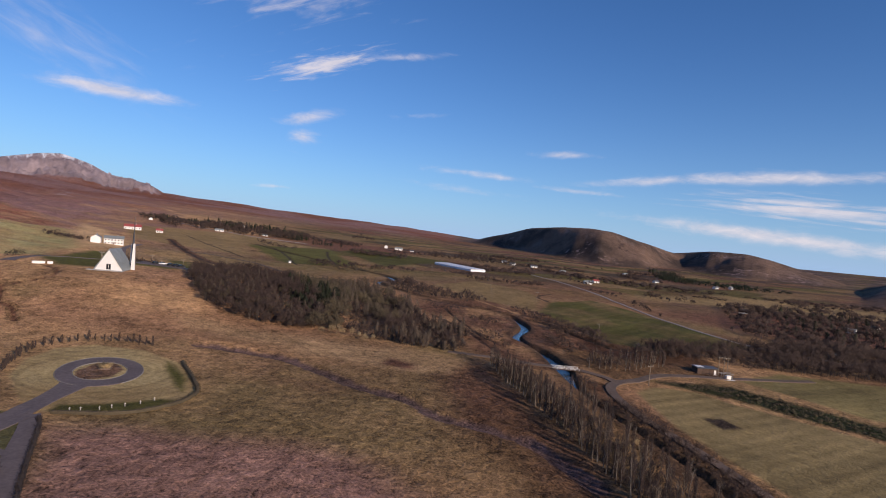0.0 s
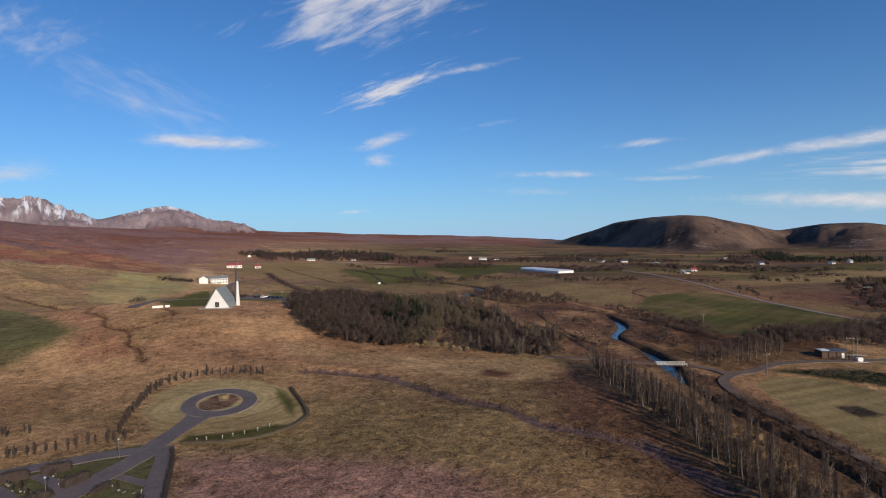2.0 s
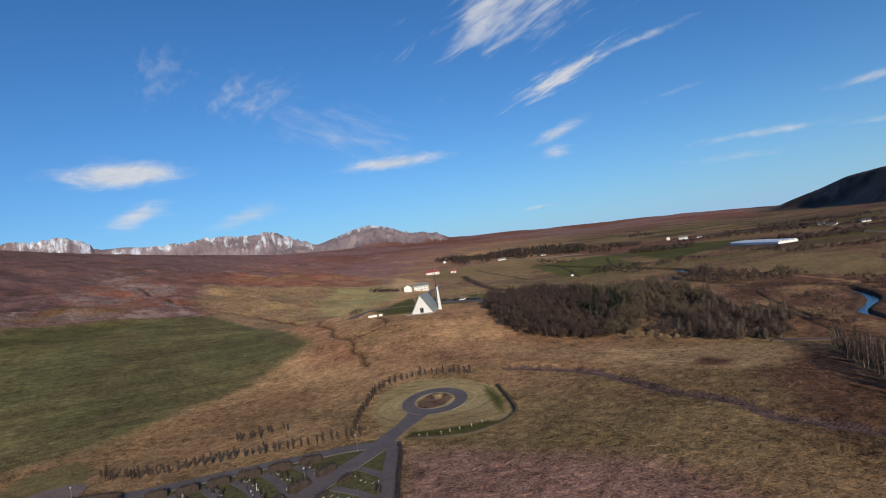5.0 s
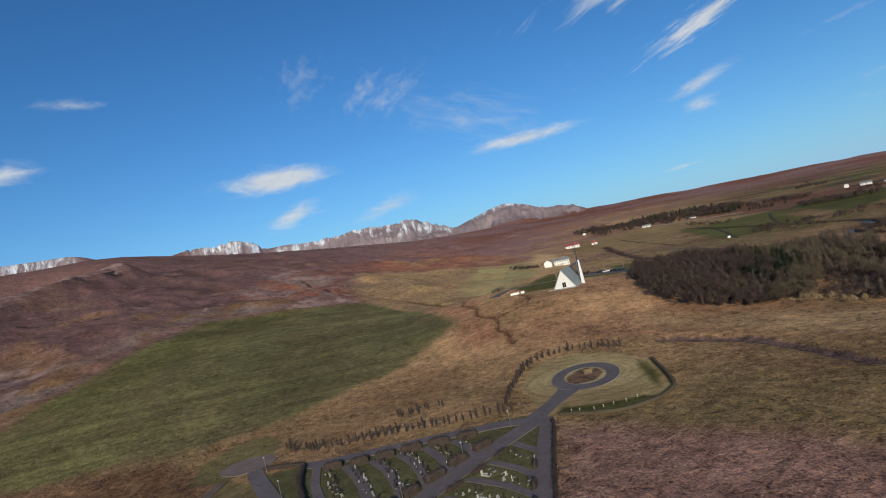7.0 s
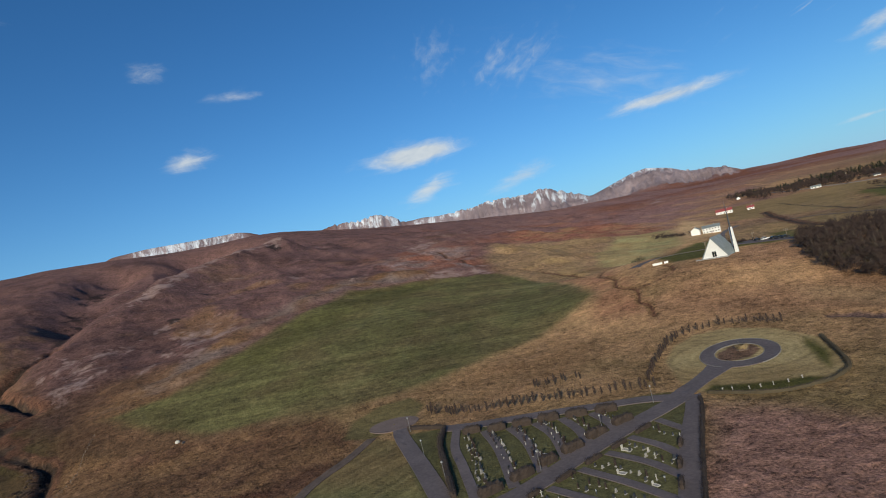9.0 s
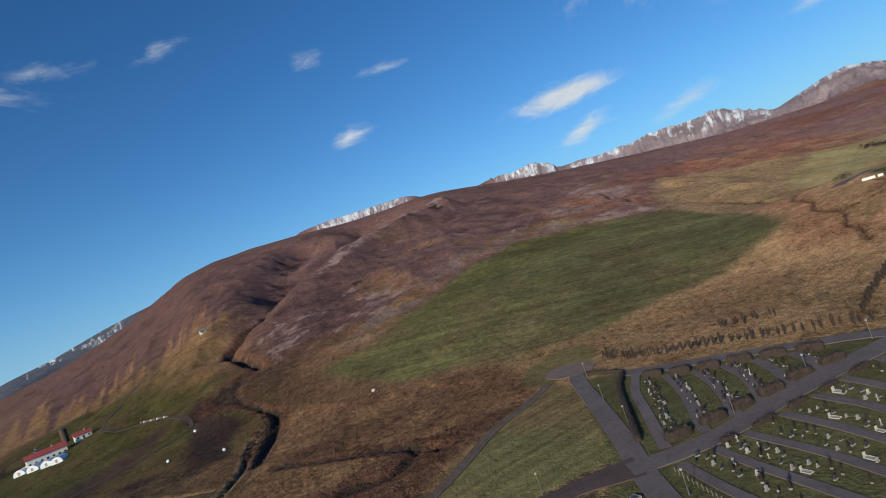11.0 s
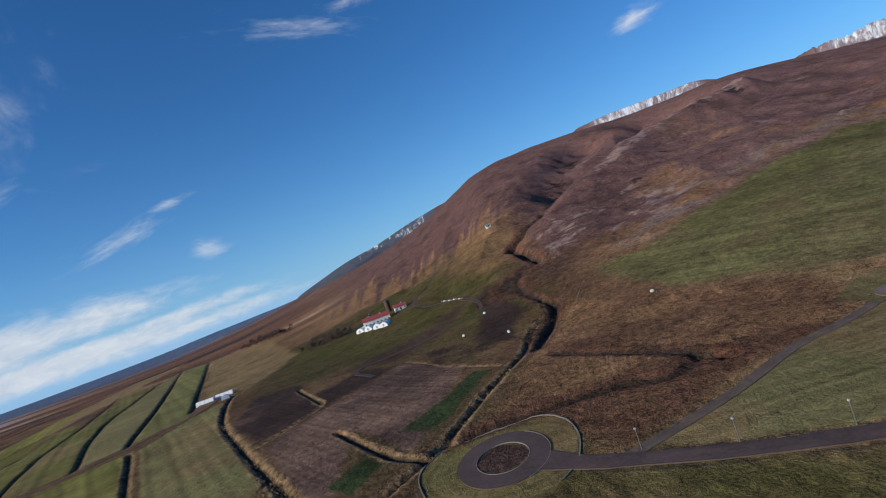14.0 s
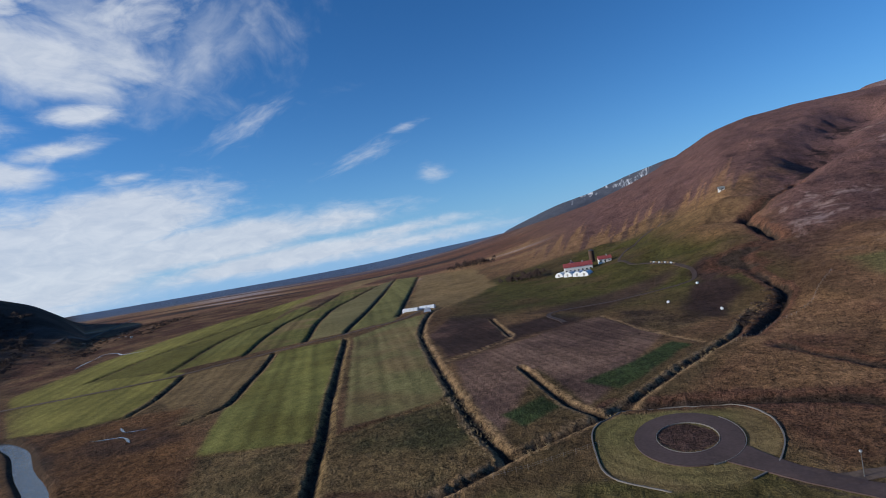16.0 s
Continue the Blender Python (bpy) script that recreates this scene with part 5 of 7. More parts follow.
def trunk_mesh(name, high, r0, rng, mat, limbs=7):
    bm = bmesh.new()
    def stem(points, radii, seg=6):
        rings = []
        for p, r in zip(points, radii):
            rings.append([bm.verts.new((p[0] + r * math.cos(2 * math.pi * s / seg), p[1] + r * math.sin(2 * math.pi * s / seg), p[2])) for s in range(seg)])
        for a, b in zip(rings[:-1], rings[1:]):
            for s in range(seg):
                bm.faces.new((a[s], a[(s + 1) % seg], b[(s + 1) % seg], b[s]))
        bm.faces.new(rings[-1])
    lean = rng.normal(0, 0.03, 2)
    line = [(lean[0] * z + 0.05 * math.sin(z), lean[1] * z + 0.05 * math.cos(z * 1.3), z) for z in np.linspace(-0.5, high * 0.95, 7)]
    stem(line, [r0 * 1.3, r0, r0 * 0.8, r0 * 0.6, r0 * 0.42, r0 * 0.25, r0 * 0.08])
    for _ in range(limbs):
        t = rng.uniform(0.25, 0.8)
        z, a = high * t, rng.uniform(0, 6.28)
        l = high * 0.28 * (1.1 - t)
        p0 = (lean[0] * z, lean[1] * z, z)
        stem([p0, (p0[0] + math.cos(a) * l * 0.5, p0[1] + math.sin(a) * l * 0.5, z + l * 0.6), (p0[0] + math.cos(a) * l * 0.8, p0[1] + math.sin(a) * l * 0.8, z + l * 1.4)],
             [r0 * 0.35, r0 * 0.22, r0 * 0.06], 4)
    me = bpy.data.meshes.new(name)
    bm.to_mesh(me)
    bm.free()
    me.materials.append(mat)
    return me


def make_tree(name, seed, high, wide, low, twigs, thick, bark, twig, lift=1.3, limbs=7, r0=None):
    rng = np.random.default_rng(seed)
    root = new(name)
    t = new("trunk", trunk_mesh("trunk", high, r0 or high * 0.014, rng, bark, limbs))
    v, f = spikes(*crown_twigs(rng, twigs, high, wide, low, lift, thick))
    c = new("crown", tri_mesh("crown", v, f, twig))
    t.parent = c.parent = root
    return root


def plant_row(kinds, pts, gap, jitter, label, category, group, rng, sizes=(0.85, 1.15), sideways=0.0):
    """Trees of the given kinds along a smooth line."""
    line = curve_through(pts, 0.5)
    walked, last, count = 0.0, line[0], 0
    for p in line:
        walked += (p - last).length
        last = p
        if walked < gap * rng.uniform(0.8, 1.2) and count:
            continue
        walked, count = 0.0, count + 1
        x, y = p.x + rng.normal(0, jitter), p.y + rng.normal(0, jitter) + sideways
        s = rng.uniform(*sizes)
        ob = copy_thing(kinds[int(rng.integers(len(kinds)))], pose(x, y, at(x, y) - 0.1, 0, 0, rng.uniform(0, 360)))
        ob.scale = (s, s, s * rng.uniform(0.9, 1.1))
        tagged(ob, label, category, group)


def drop(root):
    """Removes a pattern thing after its copies stand."""
    for o in (*root.children_recursive, root):
        bpy.data.objects.remove(o)


rng = np.random.default_rng(4)
poplars = [make_tree("poplar_tree", 10 + i, 7.4 + 0.6 * i, 1.15, 0.7, 230, 0.027, BARK, TWIG, 1.9, 9, 0.15) for i in range(4)]
plant_row(poplars, [(4.6, 203), (10, 181), (18, 159), (24, 142), (28, 126), (32, 110), (38, 88)], 2.1, 0.35, "tall bare poplar with pale trunk in a windbreak row", "tree", "poplars of the windbreak", rng, (0.78, 0.98))
plant_row(poplars, [(10, 201), (16, 180), (24, 158), (30, 141), (34, 125), (38, 108), (43, 88)], 2.7, 0.9, "tall bare poplar with pale trunk in a windbreak row", "tree", "poplars of the windbreak", rng, (0.7, 0.95))
plant_row(poplars, [(30, 176), (36, 150), (41, 130), (46, 112), (50, 92)], 3.4, 1.0, "bare poplar on the grassy river bank", "tree", "poplars on the bank", rng, (0.7, 0.95))
plant_row(poplars, [(14, 196), (21, 174), (28, 152), (34, 134), (39, 116), (44, 96)], 3.6, 1.3, "bare poplar on the grassy river bank", "tree", "poplars on the bank", rng, (0.6, 0.9))
plant_row(poplars, [(44, 222), (58, 226), (70, 237), (82, 250)], 3.0, 0.6, "bare poplar at the edge of a field", "tree", "poplars by the field", rng, (0.75, 0.95))
plant_row(poplars, [(46, 232), (60, 238), (72, 248), (84, 262)], 4.0, 1.2, "bare poplar at the edge of a field", "tree", "poplars by the field", rng, (0.7, 0.9))
for t in poplars:
    drop(t)

saplings = [make_tree("sapling", 30 + i, 2.6, 0.6, 0.1, 90, 0.055, TWIG, TWIG, 1.5, 3, 0.06) for i in range(3)]
plant_row(saplings, [(-105, 110.5), (-116, 101.5), (-128.5, 91.5), (-138, 82.5), (-150, 73.5)], 1.7, 0.2, "small leafless sapling in rough grass beside the drive", "sapling", "saplings along the drive", rng, (0.8, 1.25))
plant_row(saplings, [(-110, 114), (-119, 128), (-128, 144), (-132, 156), (-127, 167), (-117, 172), (-104, 172)], 1.9, 0.25, "small leafless sapling round the mown lawn", "sapling", "saplings round the lawn", rng, (0.8, 1.3))
plant_row(saplings, [(-150, 76), (-158, 71), (-163, 72)], 1.3, 0.8, "small leafless sapling in rough grass beside the drive", "sapling", "saplings along the drive", rng, (0.8, 1.2))
plant_row(saplings, [(-142, 100), (-136, 112)], 1.4, 1.6, "small leafless sapling in the dry meadow", "sapling", "saplings in the meadow", rng, (0.8, 1.3))
for t in saplings:
    drop(t)


def dome_twigs(rng, n, high, wide, thick):
    """Twigs of a rounded bushy crown, most of them in its outer shell."""
    a, e = rng.random(n) * 2 * math.pi, np.arcsin(rng.uniform(-0.35, 1.0, n))
    d = np.stack([np.cos(a) * np.cos(e) * wide, np.sin(a) * np.cos(e) * wide, np.sin(e) * high * 0.52], -1)
    mid = np.array([0, 0, high * 0.46])
    k = rng.uniform(0.45, 0.85, n)[:, None]
    tip = mid + d * (k + rng.uniform(0.12, 0.38, n)[:, None]) + rng.normal(0, 0.16, (n, 3)) * wide * 0.5
    tip[:, 2] += rng.uniform(0.0, 0.16, n) * high
    return mid + d * k * 0.8, tip, thick * (0.5 + rng.random(n))


def thicket(name, label, outline, gap, high, wide, twigs, thick, mat, rng, lift=1.0, low=0.05, category="thicket", clump=None, upright=False):
    """A wood too dense to count: many bare crowns in one mesh."""
    xs, ys = [p[0] for p in outline], [p[1] for p in outline]
    gx, gy = np.meshgrid(np.arange(min(xs), max(xs), gap), np.arange(min(ys), max(ys), gap))
    x, y = gx.ravel() + rng.normal(0, gap * 0.3, gx.size), gy.ravel() + rng.normal(0, gap * 0.3, gx.size)
    keep = inside_by(x, y, outline, 40) + 3 * fbm(x, y, 14, 2, 90) > 0
    if clump:
        keep &= fbm(x, y, clump[0], 3, clump[2]) > clump[1]
    x, y = x[keep], y[keep]
    tall = 1 + 0.6 * fbm(x, y, 20, 2, 94)
    z = surface(x, y)
    bases, tips, radii = [], [], []
    for px, py, pz, grown in zip(x, y, z, tall):
        s = rng.uniform(0.5, 1.3) * grown
        if upright or lift < 0.25 or category == "grass":
            b, t, r = crown_twigs(rng, twigs, high * s, wide * rng.uniform(0.7, 1.2), high * s * low, lift, thick)
        else:
            b, t, r = dome_twigs(rng, twigs, high * s, wide * rng.uniform(0.75, 1.3) * s, thick)
        o = np.array([px, py, pz - 0.1])
        bases.append(b + o), tips.append(t + o), radii.append(r)
        bases.append(o[None]), tips.append(o[None] + [[0, 0, high * s * 0.7]]), radii.append(np.array([thick * 1.8]))
    if not bases:
        return
    v, f = spikes(np.vstack(bases), np.vstack(tips), np.concatenate(radii))
    tagged(new(name, tri_mesh(name, v, f, mat)), label, category, kind="stuff")


COPSE = [(-147, 267), (-124, 236), (-110, 223), (-98, 219), (-86, 221), (-76, 222.5), (-70, 250), (-100, 300), (-118, 330), (-150, 320), (-160, 290)]
COPSE_MID = [(-78, 222), (-61, 225), (-41, 221), (-44, 300), (-60, 360), (-110, 400), (-125, 340), (-98, 298), (-70, 250)]
COPSE_EAST = [(-42, 221), (-24, 216), (-8, 216), (-6, 250), (-26, 275), (-46, 322)]
thicket("birch_thicket", "dense leafless purple-brown birch thicket on the river slope", COPSE, 3.3, 6.0, 2.5, 190, 0.06, TWIG, rng, 0.7)
thicket("willow_thicket", "olive willows scattered through the birch thicket", COPSE, 4.5, 4.6, 2.0, 120, 0.06, WILLOW, rng, 0.7, clump=(20, 0.15, 95))
thicket("willow_thicket", "dull olive willow wood by the river", COPSE_MID, 3.8, 6.6, 2.8, 180, 0.065, WILLOW, rng, 0.8, clump=(26, -0.25, 96))
thicket("birch_thicket", "tall grey leafless birches in the river wood", COPSE_MID, 4.4, 8.0, 1.5, 150, 0.055, TWIG_PALE, rng, 1.4, clump=(24, 0.0, 97), upright=True)
thicket("birch_thicket", "dark brown undergrowth of the river wood", COPSE_MID, 3.6, 3.6, 2.0, 90, 0.06, TWIG, rng, 0.8)
thicket("birch_thicket", "grey-brown leafless birch thicket by the river", COPSE_EAST, 3.2, 6.4, 1.5, 130, 0.055, TWIG_PALE, rng, 1.4, clump=(16, -0.2, 98), upright=True)
thicket("birch_thicket", "dark leafless brush by the river", COPSE_EAST, 2.8, 4.8, 1.9, 100, 0.06, TWIG, rng)
thicket("birch_thicket", "slim grey birches standing out of the thicket", COPSE, 6.5, 6.4, 1.1, 110, 0.045, TWIG_PALE, rng, 1.6, upright=True)
thicket("willow_thicket", "pale dry shrubs in front of the wood", [(-66, 220), (-44, 216.5), (-40, 220), (-62, 224)], 3.4, 3.4, 1.3, 110, 0.05, STRAW, rng, clump=(9, 0.0, 99))
thicket("birch_thicket", "scattered brush on the tan river flat", [(-6, 226), (-10, 300), (-40, 350), (6, 330), (12, 270), (10, 226)], 5.0, 3.2, 2.0, 80, 0.06, TWIG, rng, clump=(18, 0.05, 93))
thicket("birch_thicket", "dark brush on the far river bank", [(28, 330), (34, 290), (30, 262), (40, 236), (52, 222), (60, 240), (44, 270), (46, 320)], 3.6, 2.6, 2.0, 80, 0.06, TWIG, rng, clump=(16, -0.1, 92))
thicket("spruce_wood", "dark spruce clump inside the leafless wood", [(-112, 312), (-92, 262), (-74, 250), (-74, 280), (-96, 322)], 2.6, 5.6, 2.0, 240, 0.1, NEEDLE, rng, 0.1)
thicket("birch_thicket", "low dark leafless wood beside the green field", [(70, 262), (90, 300), (117, 312), (180, 352), (290, 330), (300, 260), (215, 268), (141, 276), (108, 276), (84, 262)], 3.8, 6.0, 2.6, 100, 0.08, TWIG, rng, 0.6)
thicket("birch_thicket", "leafless bank brush along the river", [(40, 300), (60, 268), (66, 300), (40, 352), (22, 380), (14, 372), (34, 330)], 4.0, 4.0, 2.0, 60, 0.08, TWIG, rng)
thicket("birch_thicket", "leafless brush by the upper river", [(-80, 440), (-50, 395), (-10, 372), (4, 395), (-40, 430), (-70, 480)], 4.5, 5.0, 2.2, 60, 0.1, TWIG, rng)
thicket("willow_thicket", "low brown brush under the poplars", [(8, 204), (20, 190), (34, 152), (46, 110), (56, 70), (44, 64), (32, 108), (20, 150), (6, 196)], 2.3, 3.0, 1.6, 80, 0.045, TWIG, rng, 1.2)
thicket("reed_fringe", "tall dry grass between the poplar rows", [(14, 208), (26, 190), (38, 160), (46, 130), (52, 104), (46, 100), (34, 140), (24, 170), (10, 204)], 2.6, 1.6, 1.3, 60, 0.05, STRAW, rng, category="grass", clump=(14, 0.0, 89))
thicket("willow_thicket", "low dry brush between river and dirt road", [(37, 200), (46, 178), (54, 148), (62, 118), (66, 96), (60, 92), (52, 130), (44, 160), (34, 196)], 2.3, 3.2, 1.7, 80, 0.045, TWIG, rng)
thicket("willow_thicket", "dark scrub bank between two pale fields", [(64, 214), (98, 224), (132, 199), (168, 168), (163, 152), (120, 186), (94, 207)], 2.6, 1.2, 1.4, 40, 0.06, WILLOW, rng)
thicket("spruce_wood", "dark mixed wood round scattered houses", [(180, 400), (250, 620), (420, 640), (520, 480), (380, 330), (230, 330)], 9, 5.5, 3.6, 80, 0.2, TWIG, rng, 0.4)
thicket("spruce_wood", "dark conifers round scattered houses", [(220, 420), (300, 600), (420, 560), (400, 380), (260, 340)], 19, 7, 2.6, 110, 0.22, NEEDLE, rng, 0.1)
thicket("spruce_wood", "dark trees round the village houses", [(-640, 960), (-560, 1180), (-440, 1180), (-330, 1010), (-400, 930), (-540, 930)], 12, 10, 3.8, 90, 0.34, NEEDLE, rng, 0.2, clump=(60, 0.0, 84))
thicket("birch_thicket", "leafless trees round the village houses", [(-640, 940), (-560, 1180), (-400, 1180), (-300, 1000), (-400, 930), (-540, 920)], 11, 8.5, 4.8, 80, 0.3, TWIG, rng, 0.4, clump=(50, -0.1, 80))
thicket("spruce_wood", "dark shelter belt across the valley floor", [(-330, 1060), (-250, 1010), (-230, 1040), (-310, 1090)], 10, 5.5, 4.0, 90, 0.26, TWIG, rng, 0.3)
thicket("spruce_wood", "dark wood beside a far white farm", [(-230, 880), (-140, 900), (-120, 830), (-200, 820)], 10, 5.5, 4.0, 90, 0.26, TWIG, rng, 0.3)
thicket("birch_thicket", "brown shelter belt across the pasture", [(-200, 615), (-150, 630), (-130, 590), (-180, 580)], 7, 4, 3.0, 70, 0.16, TWIG, rng, 0.4)
thicket("birch_thicket", "brown wood beside the glasshouses", [(-60, 830), (60, 800), (70, 740), (0, 720), (-30, 770)], 10, 4.5, 3.6, 70, 0.22, TWIG, rng, 0.4)
thicket("spruce_wood", "dark wood near the valley head", [(-60, 1150), (60, 1120), (50, 1060), (-50, 1090)], 12, 5.5, 4.2, 80, 0.28, TWIG, rng, 0.3)
thicket("birch_thicket", "brown wood on the valley floor below the hill", [(90, 900), (260, 860), (330, 780), (200, 760), (110, 800)], 13, 4.5, 4.5, 70, 0.28, TWIG, rng, 0.4)
thicket("spruce_wood", "dark wood below the rounded hill", [(330, 1150), (480, 1100), (520, 980), (400, 1000)], 14, 6, 4.5, 80, 0.3, NEEDLE, rng, 0.3)
thicket("birch_thicket", "low dark wood across the upper valley", [(-180, 960), (-60, 1000), (60, 960), (180, 1010), (180, 1060), (40, 1010), (-100, 1060), (-190, 1010)], 11, 4.5, 4.5, 60, 0.26, TWIG, rng, 0.4, clump=(90, -0.05, 84))
thicket("birch_thicket", "brown brush between valley fields", [(-120, 700), (-40, 690), (20, 620), (60, 600), (40, 560), (-60, 640), (-130, 660)], 8, 3.5, 3.0, 60, 0.18, TWIG, rng, 0.4, clump=(40, -0.05, 84))
thicket("birch_thicket", "dark woods on the eastern valley floor", [(230, 700), (420, 820), (620, 800), (560, 680), (360, 640)], 13, 4.5, 4.5, 60, 0.26, TWIG, rng, 0.4, clump=(80, -0.05, 84))


def belt(label, pts, wide, gap, high, crown, mat, name="birch_thicket", lift=0.4):
    """A shelter belt along a line."""
    line = curve_through(pts, 12.0)
    sides = [[], []]
    for i, p in enumerate(line):
        d = (line[min(i + 1, len(line) - 1)] - line[max(i - 1, 0)]).normalized()
        for k, side in ((1, sides[0]), (-1, sides[1])):
            side.append((p.x - d.y * wide * k / 2, p.y + d.x * wide * k / 2))
    thicket(name, label, sides[0] + sides[1][::-1], gap, high, crown, 64, 0.02 * high + 0.06, mat, rng, lift, clump=(40, -0.12, 81))


for pts, wide, high, mat in (([(-365, 997), (-300, 931), (-251, 937)], 26, 7, NEEDLE), ([(-356, 832), (-299, 771), (-264, 757)], 12, 4, TWIG), ([(-352, 1398), (-294, 1407)], 40, 9, TWIG),
                             ([(-201, 769), (-182, 811), (-152, 833), (-125, 827)], 30, 9, TWIG), ([(-184, 574), (-152, 546), (-127, 544), (-119, 617)], 14, 5, WILLOW), ([(-124, 614), (-73, 615)], 14, 4, TWIG),
                             ([(-105, 1049), (-74, 1065), (-20, 1080)], 34, 8, TWIG), ([(-33, 561), (1, 584), (35, 582), (68, 623)], 16, 5, TWIG), ([(79, 735), (107, 732), (128, 697)], 16, 4.5, TWIG),
                             ([(115, 623), (140, 586), (159, 577)], 14, 4, TWIG), ([(264, 1109), (266, 1001), (280, 928)], 30, 6, TWIG), ([(435, 1467), (355, 1083), (384, 1009), (460, 1000)], 46, 9, NEEDLE),
                             ([(142, 514), (151, 457), (168, 439), (220, 420)], 26, 6, TWIG), ([(54, 324), (60, 300), (66, 275), (84, 262)], 9, 3.4, TWIG), ([(27, 330), (41, 318), (50, 296)], 7, 2.6, TWIG),
                             ([(-519, 869), (-473, 860), (-449, 937), (-389, 898)], 34, 8, TWIG), ([(-560, 900), (-500, 930), (-440, 1000), (-360, 1000)], 46, 10, TWIG), ([(180, 640), (240, 600), (300, 610)], 22, 6, TWIG),
                             ([(60, 880), (130, 850), (200, 860)], 20, 5, TWIG), ([(200, 1240), (300, 1200), (420, 1250)], 40, 8, TWIG), ([(-60, 1240), (40, 1200), (120, 1230)], 40, 7, TWIG)):
    belt("dark shelter belt on the valley floor", pts, wide, 5.0 + high * 0.35, high, 1.4 + high * 0.26, mat, "spruce_wood" if mat is NEEDLE else "birch_thicket", 0.1 if mat is NEEDLE else 0.4)
thicket("birch_thicket", "bare shrubs beside the church lane", [(-252, 372), (-225, 372), (-215, 350), (-240, 345)], 4.5, 4, 2.4, 70, 0.12, TWIG, rng)
thicket("birch_thicket", "bare garden hedge beside the white house", [(-420, 500), (-385, 512), (-378, 490), (-412, 482)], 4.0, 4, 2.2, 70, 0.12, TWIG, rng)
thicket("willow_thicket", "small bush on the slope beside the church", [(-252, 270), (-244, 276), (-240, 266)], 2.6, 2.6, 1.8, 70, 0.06, WILLOW, rng)
thicket("birch_thicket", "leafless garden trees beside the farm", [(-440, -280), (-418, -232), (-402, -240), (-420, -290)], 4.0, 6, 2.4, 80, 0.12, TWIG, rng)
thicket("birch_thicket", "leafless wood on the slope beyond the farm", [(-710, -560), (-690, -470), (-650, -470), (-670, -560)], 8, 8, 3.5, 60, 0.25, TWIG, rng)
thicket("birch_thicket", "dark brush along the stream", [(-215, -47), (-262, -40), (-290, -51), (-300, -57), (-270, -48), (-215, -53)], 3.0, 1.8, 1.8, 60, 0.08, TWIG, rng)
thicket("birch_thicket", "dark woods on the lower river flats", [(-90, -520), (-150, -640), (-220, -900), (-120, -900), (-60, -600)], 11, 5, 4.0, 80, 0.24, TWIG, rng, 0.4)
thicket("willow_thicket", "brush on the marsh", [(-140, -560), (-240, -620), (-330, -760), (-480, -900), (-380, -900), (-180, -720)], 9, 2.2, 3.0, 45, 0.2, TWIG, rng, clump=(60, -0.1, 83))
thicket("reed_fringe", "tall dry grass along the drainage ditch", [(-95, -66), (-121, -56.5), (-170, -50.5), (-208, -45), (-208, -47), (-170, -52.5), (-121, -58.5), (-95, -68)], 1.6, 0.7, 0.7, 24, 0.03, STRAW, rng, category="grass", clump=(9, -0.1, 82))
thicket("reed_fringe", "tall dry grass along the drainage ditch", [(-91, -72), (-104, -88), (-132, -119), (-166, -155), (-224, -215), (-227, -212), (-169, -151), (-135, -115), (-107, -84), (-94, -70)], 1.8, 0.7, 0.7, 24, 0.03, STRAW, rng, category="grass", clump=(9, -0.1, 82))


def hedge(pts, wide, high, label, rng, mat=None, name="hedge", group="", dense=46):
    """A clipped hedge: a rounded core of twigs with twigs standing out of it."""
    line = curve_through(pts, 0.6)
    bm = bmesh.new()
    prof = [(-0.5, 0.0), (-0.52, 0.6), (-0.4, 0.92), (0.0, 1.0), (0.4, 0.92), (0.52, 0.6), (0.5, 0.0)]
    rings, n = [], len(line)
    for i, p in enumerate(line):
        d = (line[min(i + 1, n - 1)] - line[max(i - 1, 0)]).normalized()
        end = 0.72 if i in (0, n - 1) else 1.0
        g = at(p.x, p.y)
        ring = []
        for a, b in prof:
            k = 1 + rng.normal(0, 0.07)
            ring.append(bm.verts.new((p.x - d.y * a * wide * k * end, p.y + d.x * a * wide * k * end, g - 0.1 + (b * high * end * k if b else -0.1))))
        rings.append(ring)
    for a, b in zip(rings[:-1], rings[1:]):
        for k in range(len(prof) - 1):
            bm.faces.new((a[k], a[k + 1], b[k + 1], b[k]))
    bm.faces.new(rings[0][::-1])
    bm.faces.new(rings[-1])
    bmesh.ops.recalc_face_normals(bm, faces=bm.faces[:])
    verts = np.array([v.co[:] for v in bm.verts])
    pick = rng.integers(0, len(verts), dense * n // 2)
    base = verts[pick]
    mid = np.array([[p.x, p.y, 0] for p in line])[pick // len(prof)]
    out = base - mid
    out[:, 2] = np.abs(out[:, 2] - out[:, 2].min()) * 0.2 + 0.25
    out = out / np.linalg.norm(out, axis=1, keepdims=True) + rng.normal(0, 0.4, base.shape)
    root = new(name)
    part("core", bm, mat or HEDGE, root)
    jit = rng.normal(0, 0.15, base.shape)
    v, f = spikes(base + jit - out * 0.1, base + jit + out * 0.34, np.full(len(base), 0.035))
    tagged(new("foliage", tri_mesh("foliage", v, f, mat or HEDGE)), kind="stuff").parent = root
    return tagged(root, label, "hedge", group)


